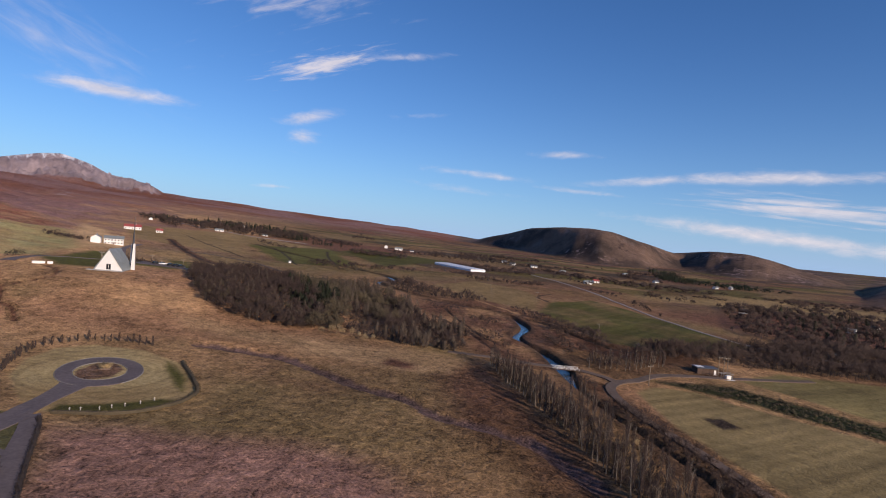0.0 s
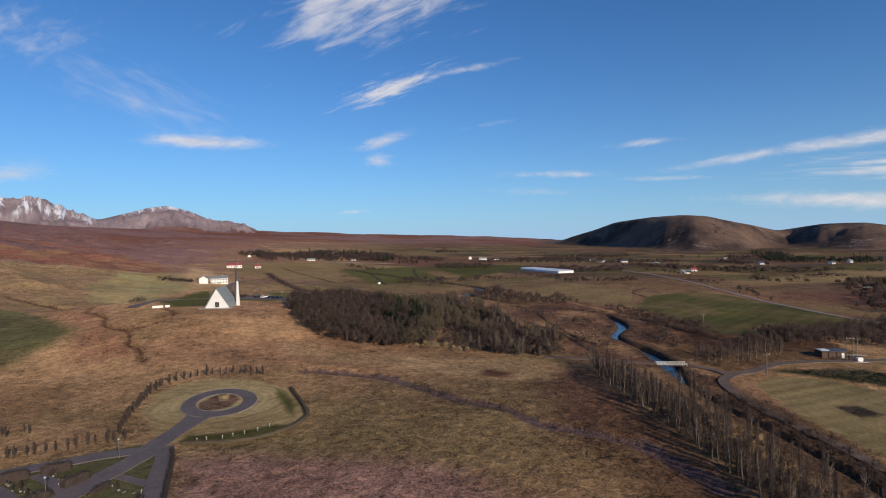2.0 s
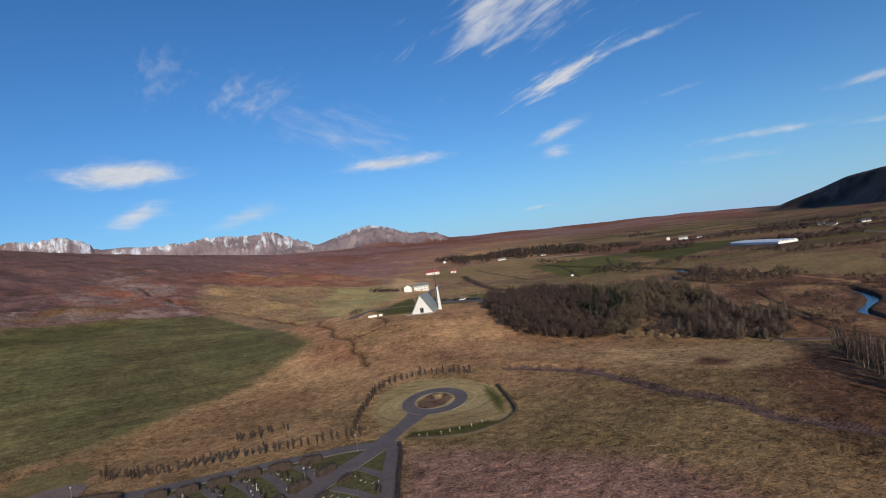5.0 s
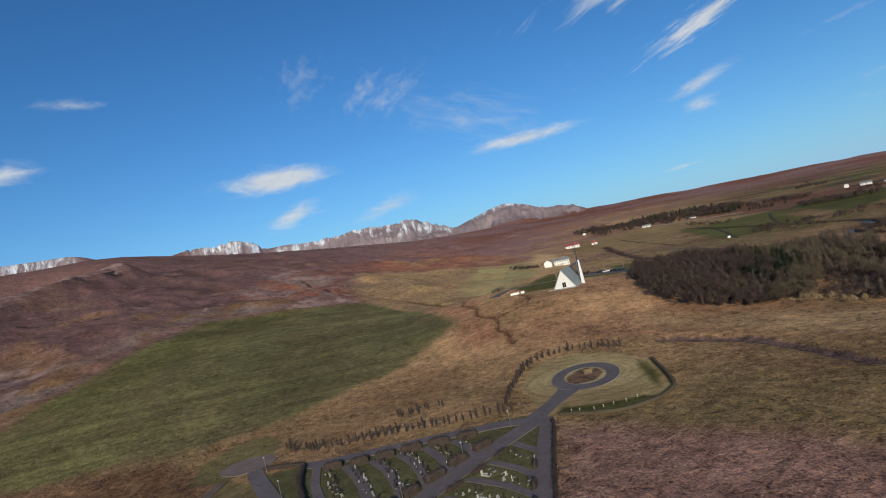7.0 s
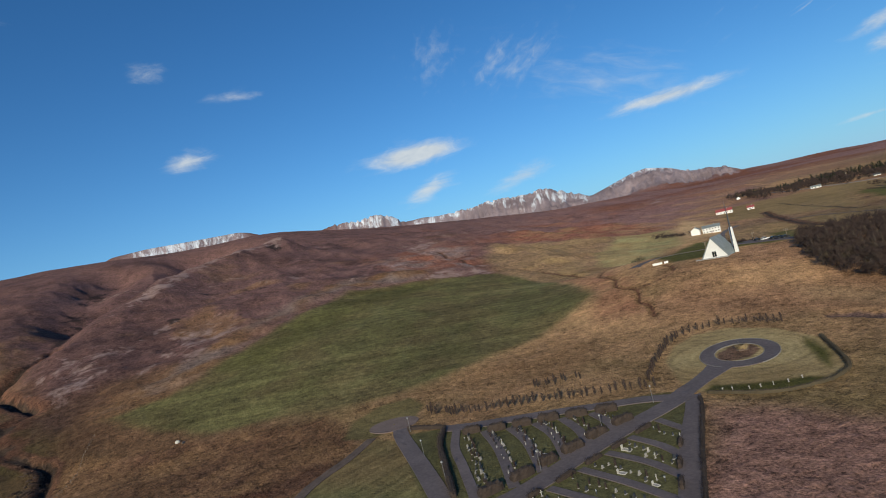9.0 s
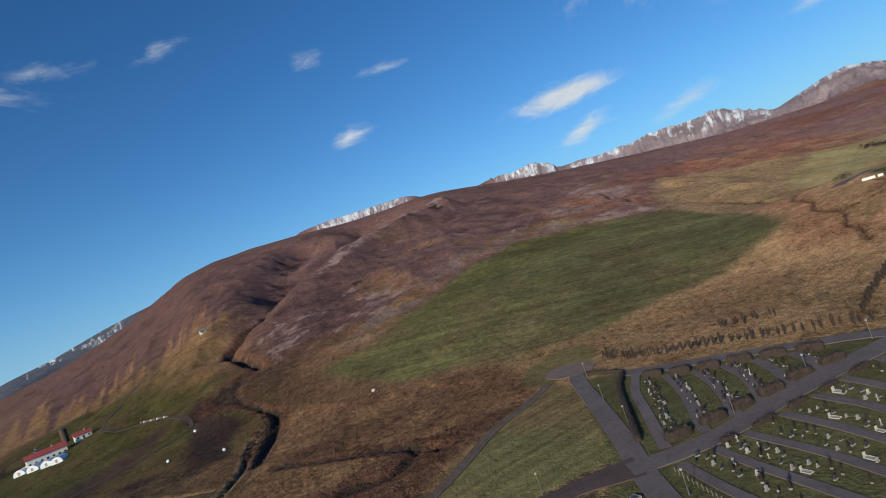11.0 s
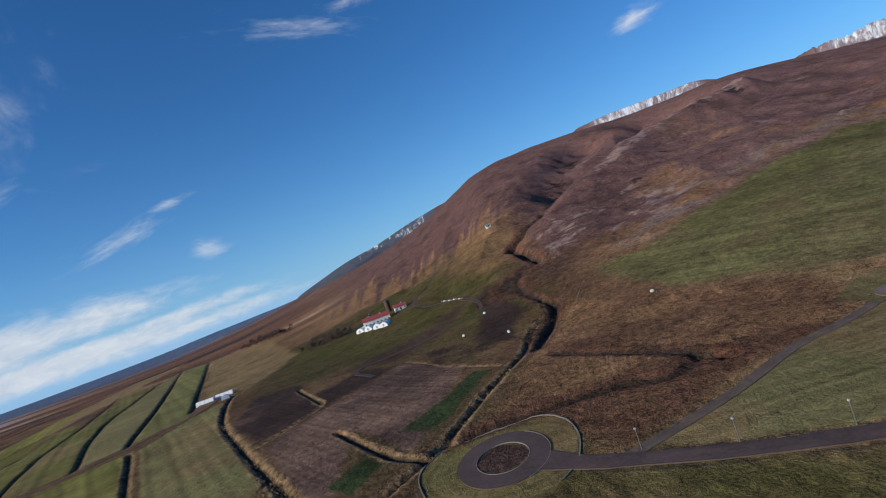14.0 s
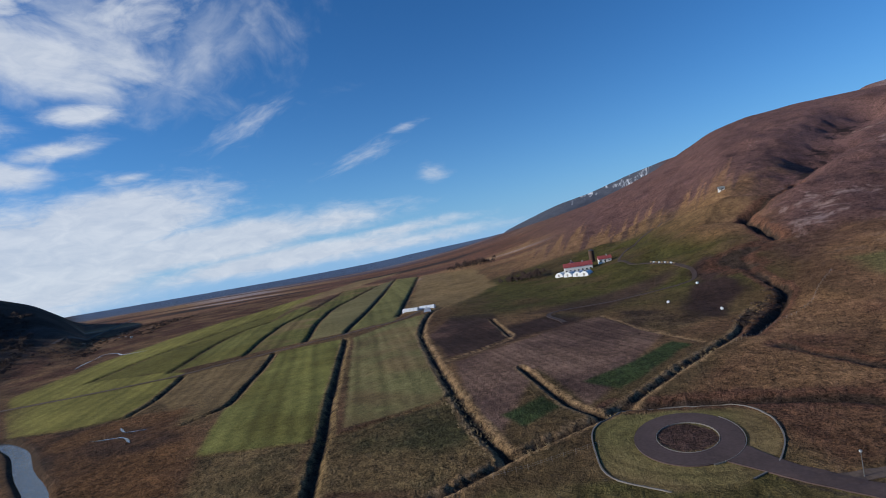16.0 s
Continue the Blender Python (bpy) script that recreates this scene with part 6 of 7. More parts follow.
north = [((-107.2, 91.0), (-103.0, 94.3)), ((-112.0, 85.5), (-108.3, 89.4)), ((-117.0, 80.4), (-113.3, 84.4)), ((-121.0, 75.3), (-117.7, 79.0)), ((-125.3, 70.4), (-122.2, 74.0)), ((-131.0, 66.2), (-127.9, 69.8))]
south = [((-96.2, 85.9), (-95.4, 91.0)), ((-96.4, 77.8), (-95.6, 82.8)), ((-95.4, 69.8), (-94.8, 75.0)), ((-95.2, 63.2), (-94.9, 67.4)), ((-94.9, 55.8), (-94.6, 61.0)), ((-95.2, 48.2), (-94.8, 53.4))]
small = [((-88.6, 84.6), (-88.9, 89.4)), ((-87.6, 76.3), (-87.9, 80.6)), ((-87.2, 68.6), (-87.5, 73.0)), ((-86.6, 60.4), (-86.9, 65.2)), ((-86.4, 53.4), (-86.7, 56.6))]
east = [((-77.6, 85.2), (-76.2, 82.8)), ((-72.4, 78.0), (-70.6, 75.4)), ((-67.6, 72.0), (-65.6, 69.4)), ((-62.4, 65.0), (-60.4, 62.2))]
for pair in north + south:
    hedge(pair, 1.9, 1.9, "clipped brown leafless hedge closing a grave bed", rng, group="hedges of the grave beds")
for pair in small:
    hedge(pair, 0.9, 0.9, "low dark hedge at the end of a grave bed", rng, group="low hedges of the grave beds")
for pair in east:
    hedge(pair, 0.8, 1.5, "narrow rust-brown hedge beside the drive", rng, group="narrow hedges by the drive")
hedge([(-140.2, 65.4), (-130, 58.6), (-116.5, 52.4), (-100, 45.2)], 1.3, 1.3, "long dark hedge curving beside the grave beds", rng)
hedge([(-153, 60.2), (-147, 63.4), (-141.2, 66.4)], 1.2, 1.1, "dark clipped hedge beside the lawn", rng)
hedge([(-89.3, 107.2), (-85.0, 102.2), (-74, 86.6), (-61, 69), (-50, 54)], 0.7, 0.8, "low dark hedge between drive and meadow", rng)
hedge([(-89.5, 110.6), (-82, 112.4), (-75, 115.8), (-69.6, 125), (-70, 134.6), (-77, 145), (-88, 159)], 0.8, 0.8, "low dark hedge round the mown lawn", rng, WILLOW)

# ---- built things ----
def box(bm, cx, cy, cz, sx, sy, sz, bevel=0.0, turn=0.0):
    m = pose(cx, cy, cz, 0, 0, turn) @ Matrix.Diagonal((sx, sy, sz, 1))
    made = bmesh.ops.create_cube(bm, size=1, matrix=m)
    if bevel:
        edges = {e for v in made["verts"] for e in v.link_edges}
        bmesh.ops.bevel(bm, geom=list(edges), offset=bevel, segments=1, affect="EDGES")


def boxed(name, mat, parent, *boxes, bevel=0.02, label="", smooth=False):
    bm = bmesh.new()
    for b in boxes:
        box(bm, *b[:6], bevel=bevel, turn=b[6] if len(b) > 6 else 0)
    return part(name, bm, mat, parent, label, smooth)


def rod(bm, p, q, r0, r1=None, seg=8):
    p, q = Vector(p), Vector(q)
    d = q - p
    m = Matrix.Translation((p + q) / 2) @ d.to_track_quat("Z", "Y").to_matrix().to_4x4()
    bmesh.ops.create_cone(bm, cap_ends=True, segments=seg, radius1=r0, radius2=r0 if r1 is None else r1, depth=d.length, matrix=m)


def rods(name, mat, parent, *lines, label=""):
    bm = bmesh.new()
    for p, q, *r in lines:
        rod(bm, p, q, *r)
    return part(name, bm, mat, parent, label)


def prism(bm, outline, y0, y1):
    """A solid between two y planes with an x-z outline."""
    a = [bm.verts.new((x, y0, z)) for x, z in outline]
    b = [bm.verts.new((x, y1, z)) for x, z in outline]
    bm.faces.new(a[::-1])
    bm.faces.new(b)
    for i in range(len(outline)):
        j = (i + 1) % len(outline)
        bm.faces.new((a[i], a[j], b[j], b[i]))
    bmesh.ops.recalc_face_normals(bm, faces=bm.faces[:])


def shaped(name, mat, parent, outline, y0, y1, label=""):
    bm = bmesh.new()
    prism(bm, outline, y0, y1)
    return part(name, bm, mat, parent, label)


def stand(root, x, y, turn=0.0, sink=0.0):
    root.matrix_basis = pose(x, y, at(x, y) - sink, 0, 0, turn)
    return root


def church():
    root = new("church")
    w, h, d = 7.0, 10.6, 13.5
    shaped("front_wall", WHITE, root, [(-w, -1.5), (w, -1.5), (w - 0.1, 0), (-0.4, h - 0.4), (-w + 0.1, 0)], 0.25, 0.75)
    shaped("nave", WHITE, root, [(-w + 0.5, -1.5), (w - 0.5, -1.5), (w - 0.5, 0.3), (-0.4, h - 0.9), (-w + 0.5, 0.3)], 0.75, d - 0.5)
    shaped("roof", ROOF_GREY, root, [(-w - 0.35, -0.4), (-w + 0.3, -0.4), (-0.4, h - 0.5), (-0.4, h)], 0.0, d, "dark grey steep roof slope")
    shaped("roof", ROOF_GREY, root, [(w + 0.35, -0.4), (-0.4, h), (-0.4, h - 0.5), (w - 0.3, -0.4)], 0.0, d, "dark grey steep roof slope")
    door = boxed("door", GLASS, root, (-0.2, 0.2, 1.9, 2.0, 0.16, 2.7), label="dark framed entrance window")
    boxed("frame", WHITE, door, (-1.35, 0.16, 1.9, 0.2, 0.2, 3.0), (0.95, 0.16, 1.9, 0.2, 0.2, 3.0), (-0.2, 0.16, 3.4, 2.5, 0.2, 0.2), (-0.2, 0.16, 1.9, 0.08, 0.2, 2.7))
    tower = shaped("tower", WHITE, root, [(6.6, -1.5), (8.6, -1.5), (7.9, 13.4), (7.2, 13.4)], 8.6, 9.4, "tall white wedge-shaped tower fin")
    shaped("fin", WHITE, tower, [(4.4, -1.5), (5.6, -1.5), (5.3, 13.0), (4.7, 13.0)], 12.9, 13.7, "slim white fin")
    bm = bmesh.new()
    rod(bm, (6.2, 11.4, 0), (6.2, 11.4, 12.5), 0.62, 0.56, 4)
    rod(bm, (6.2, 11.4, 12.5), (6.2, 11.4, 27.0), 0.56, 0.05, 4)
    part("spire", bm, ROOF_DARK, root, "tall dark pointed spire")
    tagged(stand(root, -181.5, 254.5, 14), "white triangular concrete church with grey roof and tall spire", "church")
    wall = new("terrace_wall")
    boxed("wall", CONCRETE, wall, (-1, -2.6, -0.2, 16, 0.4, 1.2), (-8.8, -0.6, -0.2, 0.4, 4.0, 1.2), (6.8, -0.9, -0.2, 0.4, 3.4, 1.2), bevel=0.04)
    boxed("paving", KERB, wall, (-1, -1.0, 0.0, 15.2, 2.9, 0.4), bevel=0.03, label="pale paved terrace")
    tagged(stand(wall, -181.5, 254.5, 14), "low grey concrete terrace wall before the church", "wall")


church()


def house(x, y, turn, w, d, h, roof_h, roof_mat, label, storeys=1, bays=4, name="house", wall_mat=None, chimney=True):
    root = new(name)
    wall = shaped("wall", wall_mat or WHITE, root, [(-d / 2, -1.2), (d / 2, -1.2), (d / 2, h), (0, h + roof_h - 0.1), (-d / 2, h)], -w / 2, w / 2)
    o = 0.45
    roof = shaped("roof", roof_mat, root, [(-d / 2 - o, h - o * 0.6), (0, h + roof_h), (d / 2 + o, h - o * 0.6), (d / 2 + o, h - o * 0.6 + 0.22), (0, h + roof_h + 0.28), (-d / 2 - o, h - o * 0.6 + 0.22)], -w / 2 - o, w / 2 + o)
    if chimney:
        boxed("chimney", CONCRETE, roof, (0.4, w * 0.18, h + roof_h + 0.5, 0.8, 0.8, 1.6))
    for side in (-1, 1):
        for s in range(storeys):
            for b in range(bays):
                zz, yy = 1.5 + s * 2.7, -w / 2 + w * (b + 0.5) / bays
                win = boxed("window", WHITE, root, (side * (d / 2 + 0.02), yy, zz, 0.12, 1.5, 1.35), bevel=0.01)
                boxed("pane", GLASS, win, (side * (d / 2 + 0.06), yy, zz, 0.1, 1.2, 1.1), bevel=0.0)
    door = boxed("door", WOOD, root, (d / 2 + 0.04, 0, 1.0, 0.12, 1.0, 2.1), bevel=0.01)
    root.matrix_basis = pose(x, y, at(x, y), 0, 0, turn)
    return tagged(root, label, "house")


house(-356, 504, -58, 16, 10, 5.6, 2.2, ROOF_GREY, "long white two-storey house with pale roof and many windows", 2, 6)
house(-366, 493, 30, 9, 8, 5.0, 2.4, ROOF_GREY, "white gabled annex beside the white house", 1, 3)
house(-471, 702, -60, 20, 9, 3.4, 2.8, ROOF_RED, "white house with a red roof on the slope", 1, 5)
house(-440, 712, -60, 8, 7, 3.0, 2.2, ROOF_RED, "small white outbuilding with a red roof", 1, 2)
for x, y, turn, w, d, h, rh, mat, lab in (
        (-583, 915, 40, 14, 9, 4, 3, ROOF_DARK, "white village house among dark trees"), (-566, 1130, 20, 20, 9, 5, 3, ROOF_DARK, "white village house among dark trees"),
        (-450, 898, -70, 26, 9, 4, 2.5, ROOF_GREY, "long white house beside the village road"), (-545, 1190, 60, 16, 9, 4, 3, ROOF_GREY, "white village house among dark trees"),
        (-398, 963, -60, 16, 8, 3.5, 2.5, ROOF_DARK, "white village house beside a hedge"), (-176, 1085, -80, 30, 10, 5, 3, ROOF_GREY, "white farm building in the upper valley"),
        (-205, 1105, 10, 14, 10, 7, 3, ROOF_GREY, "tall white farm building in the upper valley"), (-150, 1090, -80, 16, 8, 3.5, 2, ROOF_DARK, "low white farm shed"),
        (80, 973, -70, 22, 10, 4, 3, ROOF_DARK, "white house below the rounded hill"), (120, 896, -60, 18, 9, 4, 3, ROOF_GREY, "white house below the rounded hill"),
        (44, 985, 70, 18, 9, 4, 3, ROOF_DARK, "white house on the valley floor"), (128, 716, -70, 20, 9, 4, 2.4, ROOF_GREY, "long white shed beside the country road"),
        (148, 770, -70, 16, 9, 4, 2.4, ROOF_RED, "white shed with a red roof"), (287, 973, -60, 20, 10, 4, 3, ROOF_DARK, "white house below the rounded hill"),
        (381, 961, -50, 20, 9, 4, 3, ROOF_DARK, "white house below the rounded hill"), (419, 994, -50, 16, 9, 4, 3, ROOF_GREY, "white house below the rounded hill"),
        (278, 1149, -60, 22, 10, 4, 3, ROOF_GREY, "white farmhouse at the foot of the hill"), (31, 1044, -70, 18, 9, 4, 3, ROOF_DARK, "white house on the valley floor"),
        (-203, 560, 35, 5, 4, 2.0, 1.2, ROOF_GREY, "small pale hut on the pasture"), (300, 480, 40, 14, 8, 3.4, 2.4, ROOF_GREY, "pale house among dark trees"),
        (345, 520, 20, 14, 8, 3.4, 2.4, ROOF_DARK, "pale house among dark trees"), (365, 430, 50, 14, 8, 3.4, 2.4, ROOF_GREY, "pale house among dark trees"),
        (250, 560, 60, 14, 8, 3.4, 2.4, ROOF_DARK, "pale house among dark trees"), (200, 330, 50, 12, 7, 3.2, 2.2, ROOF_GREY, "pale house beside the dark wood")):
    house(x, y, turn, w * 0.5, d * 0.62, h * 0.62, rh * 0.7, mat, lab, 1, 3, chimney=False)


def farm():
    house(-409, -202, 30, 22, 9, 4.4, 2.6, ROOF_RED, "long white farmhouse with a red roof", 1, 7)
    house(-429, -218, 110, 11, 8, 3.2, 2.6, ROOF_RED, "white farm outbuilding with a red roof", 1, 2)
    house(-425, -186, 30, 10, 7, 3.0, 2.0, ROOF_RED, "red-roofed farm shed behind the house", 1, 3)
    for i, (x, y, t) in enumerate(((-399, -212, 30), (-394, -202, 30), (-389, -192, 34), (-385, -184, 30))):
        root = new("storage_tent")
        r = 3.4
        arc = [(r * math.cos(a), max(0, r * 0.95 * math.sin(a))) for a in np.linspace(0, math.pi, 11)]
        shaped("cover", PLASTIC, root, [(r, -0.6)] + arc[1:-1] + [(-r, -0.6)], -4.6, 4.6)
        boxed("door", CONCRETE, root, (0, -4.64, 0.9, 1.3, 0.1, 1.9))
        tagged(stand(root, x, y, t + 60), "white arched storage tent beside the farmhouse", "tent", "storage tents at the farm")
    silo = new("silo")
    rods("shaft", WOOD, silo, ((0, 0, -1), (0, 0, 9.5), 2.3, 2.3, 20))
    bm = bmesh.new()
    rod(bm, (0, 0, 9.5), (0, 0, 10.8), 2.5, 0.3, 20)
    part("cap", bm, ROOF_DARK, silo)
    tagged(stand(silo, -437, -202), "round dark silo behind the farmhouse", "silo")
    house(-545, -120, 20, 5, 4, 2.2, 1.4, ROOF_GREY, "small pale house high on the slope", 1, 2, chimney=False)


farm()


def polytunnel(x, y, turn, long, r, label):
    root = new("polytunnel")
    arc = [(r * math.cos(a), max(0.0, r * math.sin(a))) for a in np.linspace(0, math.pi, 13)]
    shaped("cover", PLASTIC, root, [(r, -0.5)] + arc[1:-1] + [(-r, -0.5)], -long / 2, long / 2)
    for k in range(int(long / 3) + 1):
        bm = bmesh.new()
        yy = -long / 2 + 3 * k
        for (ax, az_), (bx, bz) in zip(arc[:-1], arc[1:]):
            rod(bm, (ax * 1.01, yy, az_ * 1.01), (bx * 1.01, yy, bz * 1.01), 0.05, 0.05, 5)
        part("rib", bm, METAL, root)
    return tagged(stand(root, x, y, turn), label, "polytunnel", "white polytunnels")


polytunnel(-303, -290, 24, 12, 2.4, "white plastic polytunnel beside a field ditch")
polytunnel(-312, -281, 24, 12, 2.4, "white plastic polytunnel beside a field ditch")
polytunnel(-297, -268, -50, 5, 2.6, "short grey-white polytunnel beside a field ditch")


def greenhouse(x, y, turn, long, wide):
    root = new("greenhouse")
    bays = 4
    for b in range(bays):
        x0 = -wide / 2 + wide * b / bays
        x1 = x0 + wide / bays
        shaped("bay", PLASTIC, root, [(x0, -1.5), (x1 - 0.05, -1.5), (x1 - 0.05, 2.6), ((x0 + x1) / 2, 3.8), (x0, 2.6)], -long / 2, long / 2)
    for k in range(9):
        boxed("gutter", METAL, root, (0, -long / 2 + long * k / 8, 2.7, wide + 0.2, 0.25, 0.3))
    root.matrix_basis = pose(x, y, at(x, y), 0, 0, turn)
    tagged(root, "long white glass greenhouse on the valley floor", "greenhouse")


greenhouse(-38, 752, 33, 100, 22)


def lamp_post(x, y):
    root = new("lamp_post")
    rods("pole", METAL, root, ((0, 0, -0.4), (0, 0, 3.9), 0.075, 0.05, 10))
    rods("base", METAL, root, ((0, 0, -0.3), (0, 0, 0.35), 0.13, 0.11, 10))
    bm = bmesh.new()
    bmesh.ops.create_uvsphere(bm, u_segments=12, v_segments=8, radius=0.24, matrix=Matrix.Translation((0, 0, 4.1)))
    part("globe", bm, LAMP_HEAD, root, smooth=True)
    rods("cap", METAL, root, ((0, 0, 4.26), (0, 0, 4.36), 0.2, 0.06, 10))
    tagged(stand(root, x, y), "pale slim lamp post with a white globe beside a drive", "lamp post", "lamp posts of the churchyard")


for x, y in ((-95.4, 81.7), (-93.4, 62.1), (-97.6, 101.0), (-150.2, 59.6), (-127.5, 52.6), (-109, 48.4), (-99.2, 6.7), (-97.2, 23.2), (-103.2, -9.2), (-77.4, 39.8)):
    lamp_post(x, y)


def grave_kinds():
    kinds = []
    for mat, lab, h, w in ((STONE_WHITE, "white marble headstone on a grave bed", 0.95, 0.6), (STONE_DARK, "dark polished headstone on a grave bed", 1.0, 0.7), (STONE_GREY, "rough grey headstone on a grave bed", 0.9, 0.65)):
        root = new("gravestone")
        arc = [(w / 2 * math.cos(a), h - 0.2 + 0.2 * math.sin(a)) for a in np.linspace(0, math.pi, 7)]
        shaped("slab", mat, root, [(-w / 2, 0.1)] + [(w / 2, 0.1)] + arc, -0.09, 0.09)
        boxed("plinth", STONE_GREY, root, (0, 0, 0.06, w + 0.3, 0.4, 0.3))
        kinds.append(tagged(root, lab, "gravestone", "gravestones of the churchyard"))
    root = new("grave_cross")
    boxed("cross", STONE_WHITE, root, (0, 0, 0.65, 0.16, 0.12, 1.4), (0, 0, 0.95, 0.75, 0.12, 0.16))
    boxed("plinth", STONE_GREY, root, (0, 0, 0.02, 0.5, 0.4, 0.24))
    kinds.append(tagged(root, "white wooden grave cross on the grass", "grave cross", "crosses of the churchyard"))
    root = new("grave_plot")
    boxed("border", STONE_WHITE, root, (-0.55, -0.9, 0.05, 0.14, 2.0, 0.3), (0.55, -0.9, 0.05, 0.14, 2.0, 0.3), (0, -1.9, 0.05, 1.2, 0.14, 0.3), (0, 0.1, 0.05, 1.2, 0.14, 0.3))
    boxed("gravel", STONE_GREY, root, (0, -0.9, 0.0, 1.0, 1.9, 0.24))
    boxed("slab", STONE_WHITE, root, (0, 0.2, 0.55, 0.7, 0.16, 0.9))
    kinds.append(tagged(root, "white bordered grave plot with marble headstone", "grave", "bordered graves of the churchyard"))
    root = new("grave_lantern")
    boxed("post", STONE_DARK, root, (0, 0, 0.35, 0.18, 0.18, 0.8))
    boxed("lantern", LAMP_HEAD, root, (0, 0, 0.86, 0.26, 0.26, 0.3), label="small white lantern")
    kinds.append(tagged(root, "dark grave lantern post on the grass", "grave lantern", "lanterns of the churchyard"))
    root = new("grave_shrub")
    v, f = spikes(*crown_twigs(np.random.default_rng(8), 110, 1.9, 0.5, 0.05, 1.2, 0.045))
    new("shrub", tri_mesh("shrub", v, f, TWIG)).parent = root
    boxed("pot", STONE_GREY, root, (0, 0, 0.12, 0.4, 0.4, 0.36))
    kinds.append(tagged(root, "dark leafless shrub planted on a grave", "shrub", "shrubs on the graves"))
    return kinds


graves = grave_kinds()
grng = np.random.default_rng(77)
WEST_WEIGHTS, EAST_WEIGHTS = (0.06, 0.36, 0.2, 0.02, 0.02, 0.08, 0.26), (0.08, 0.34, 0.18, 0.08, 0.05, 0.07, 0.2)


def grave_row(a, b, gap, weights, turn, skip=0.15, bend=0.0):
    a, b = Vector(a), Vector(b)
    n = int((b - a).length / gap)
    for i in range(n + 1):
        if grng.random() < skip:
            continue
        t = (i + grng.uniform(-0.2, 0.2)) / max(n, 1)
        p = a.lerp(b, t)
        side = Vector((-(b - a).y, (b - a).x)).normalized()
        p = p + side * (bend * 4 * t * (1 - t) + grng.normal(0, 0.25))
        s = grng.uniform(0.6, 0.95)
        ob = copy_thing(graves[int(grng.choice(7, p=weights))], pose(p.x, p.y, at(p.x, p.y) - 0.02, 0, 0, turn + grng.normal(0, 6)))
        ob.scale = (s, s, s)


# beds between the drives: one double row from each tall hedge down to the next
for (n0, n1), (s0, s1) in zip(north, south):
    a = ((n0[0] + n1[0]) / 2 + 0.6, (n0[1] + n1[1]) / 2 - 1.8)
    b = ((s0[0] + s1[0]) / 2 - 1.6, (s0[1] + s1[1]) / 2)
    grave_row(a, b, 1.25, WEST_WEIGHTS, 118, 0.15, 0.6)
    grave_row((a[0] - 1.0, a[1] - 0.9), (b[0] - 0.6, b[1] - 1.3), 1.9, WEST_WEIGHTS, 118, 0.35, 0.6)
for a, b in (((-86.6, 88), (-79, 86.2)), ((-86, 79.4), (-74.5, 78)), ((-85.5, 77.2), (-73, 76.6)), ((-85.3, 71), (-70, 70.4)), ((-85, 69.0), (-69, 69)), ((-85, 63), (-64.5, 63.6)),
             ((-85, 61), (-63, 61.8)), ((-85, 55.4), (-58, 56.6)), ((-84.6, 53.6), (-66, 54.4)), ((-88, 48.6), (-68, 47.4)), ((-84, 49.8), (-66, 49.8)), ((-66, 47.5), (-52, 47.5))):
    grave_row(a, b, 1.9, EAST_WEIGHTS, 100, 0.25)
for x, y in ((-87.4, 113.2), (-85.6, 114.2), (-82.4, 115.8), (-80.8, 117.6), (-79, 119.6), (-77, 122.2), (-75.6, 125.4)):
    copy_thing(graves[3], pose(x, y, at(x, y), 0, 0, 60)).scale = (0.6, 0.6, 0.6)
for g in graves:
    drop(g)


def kerb_ring(cx, cy, r, n, label, turns=(0.0, 360.0), squash=1.0, tilt=0.0):
    root = new("kerb")
    mesh = None
    for i in range(n):
        a = radians(turns[0] + (turns[1] - turns[0]) * (i + 0.5) / n)
        px, py, c, s = r * math.cos(a), r * math.sin(a) * squash, math.cos(radians(tilt)), math.sin(radians(tilt))
        x, y = cx + px * c - py * s, cy + px * s + py * c
        if mesh is None:
            bm = bmesh.new()
            box(bm, 0, 0, 0, 0.15, r * radians(turns[1] - turns[0]) / n * 0.93, 0.5, 0.03)
            mesh = bpy.data.meshes.new("kerb_stone")
            bm.to_mesh(mesh)
            bm.free()
            mesh.materials.append(KERB)
        ob = new("kerb_stone", mesh)
        ob.parent = root
        ob.matrix_basis = pose(x, y, at(x, y) + 0.02, 0, 0, math.degrees(a) + tilt)
    tagged(root, label, "kerb", kind="structure")


kerb_ring(*LOOP_A, 6.35, 40, "pale stone kerb round the planted island", squash=1.4, tilt=35.5)
kerb_ring(*LOOP_A, 10.35, 46, "pale stone kerb along the turning circle", (-62, 242), 1.4, 35.5)
kerb_ring(*LOOP_B, 5.85, 36, "pale stone kerb round the bare island", squash=1.36, tilt=108.7)
kerb_ring(*LOOP_B, 10.4, 30, "pale stone kerb along the turning circle", (-70, 50), 1.36, 108.7)


def island_plants():
    root = new("dead_bush")
    v, f = spikes(*crown_twigs(np.random.default_rng(5), 500, 1.2, 2.6, 0.05, 0.6, 0.05))
    new("stalks", tri_mesh("stalks", v, f, STRAW)).parent = root
    bm = bmesh.new()
    bmesh.ops.create_icosphere(bm, subdivisions=3, radius=1.6)
    for q in bm.verts:
        q.co *= 1 + 0.25 * noise.noise(q.co * 1.3)
        q.co.z *= 0.4
    part("mound", bm, DIRT, root, smooth=True)
    tagged(stand(root, LOOP_A[0] - 0.6, LOOP_A[1] + 2.6), "clump of dead yellow plants on the island", "plant")


island_plants()


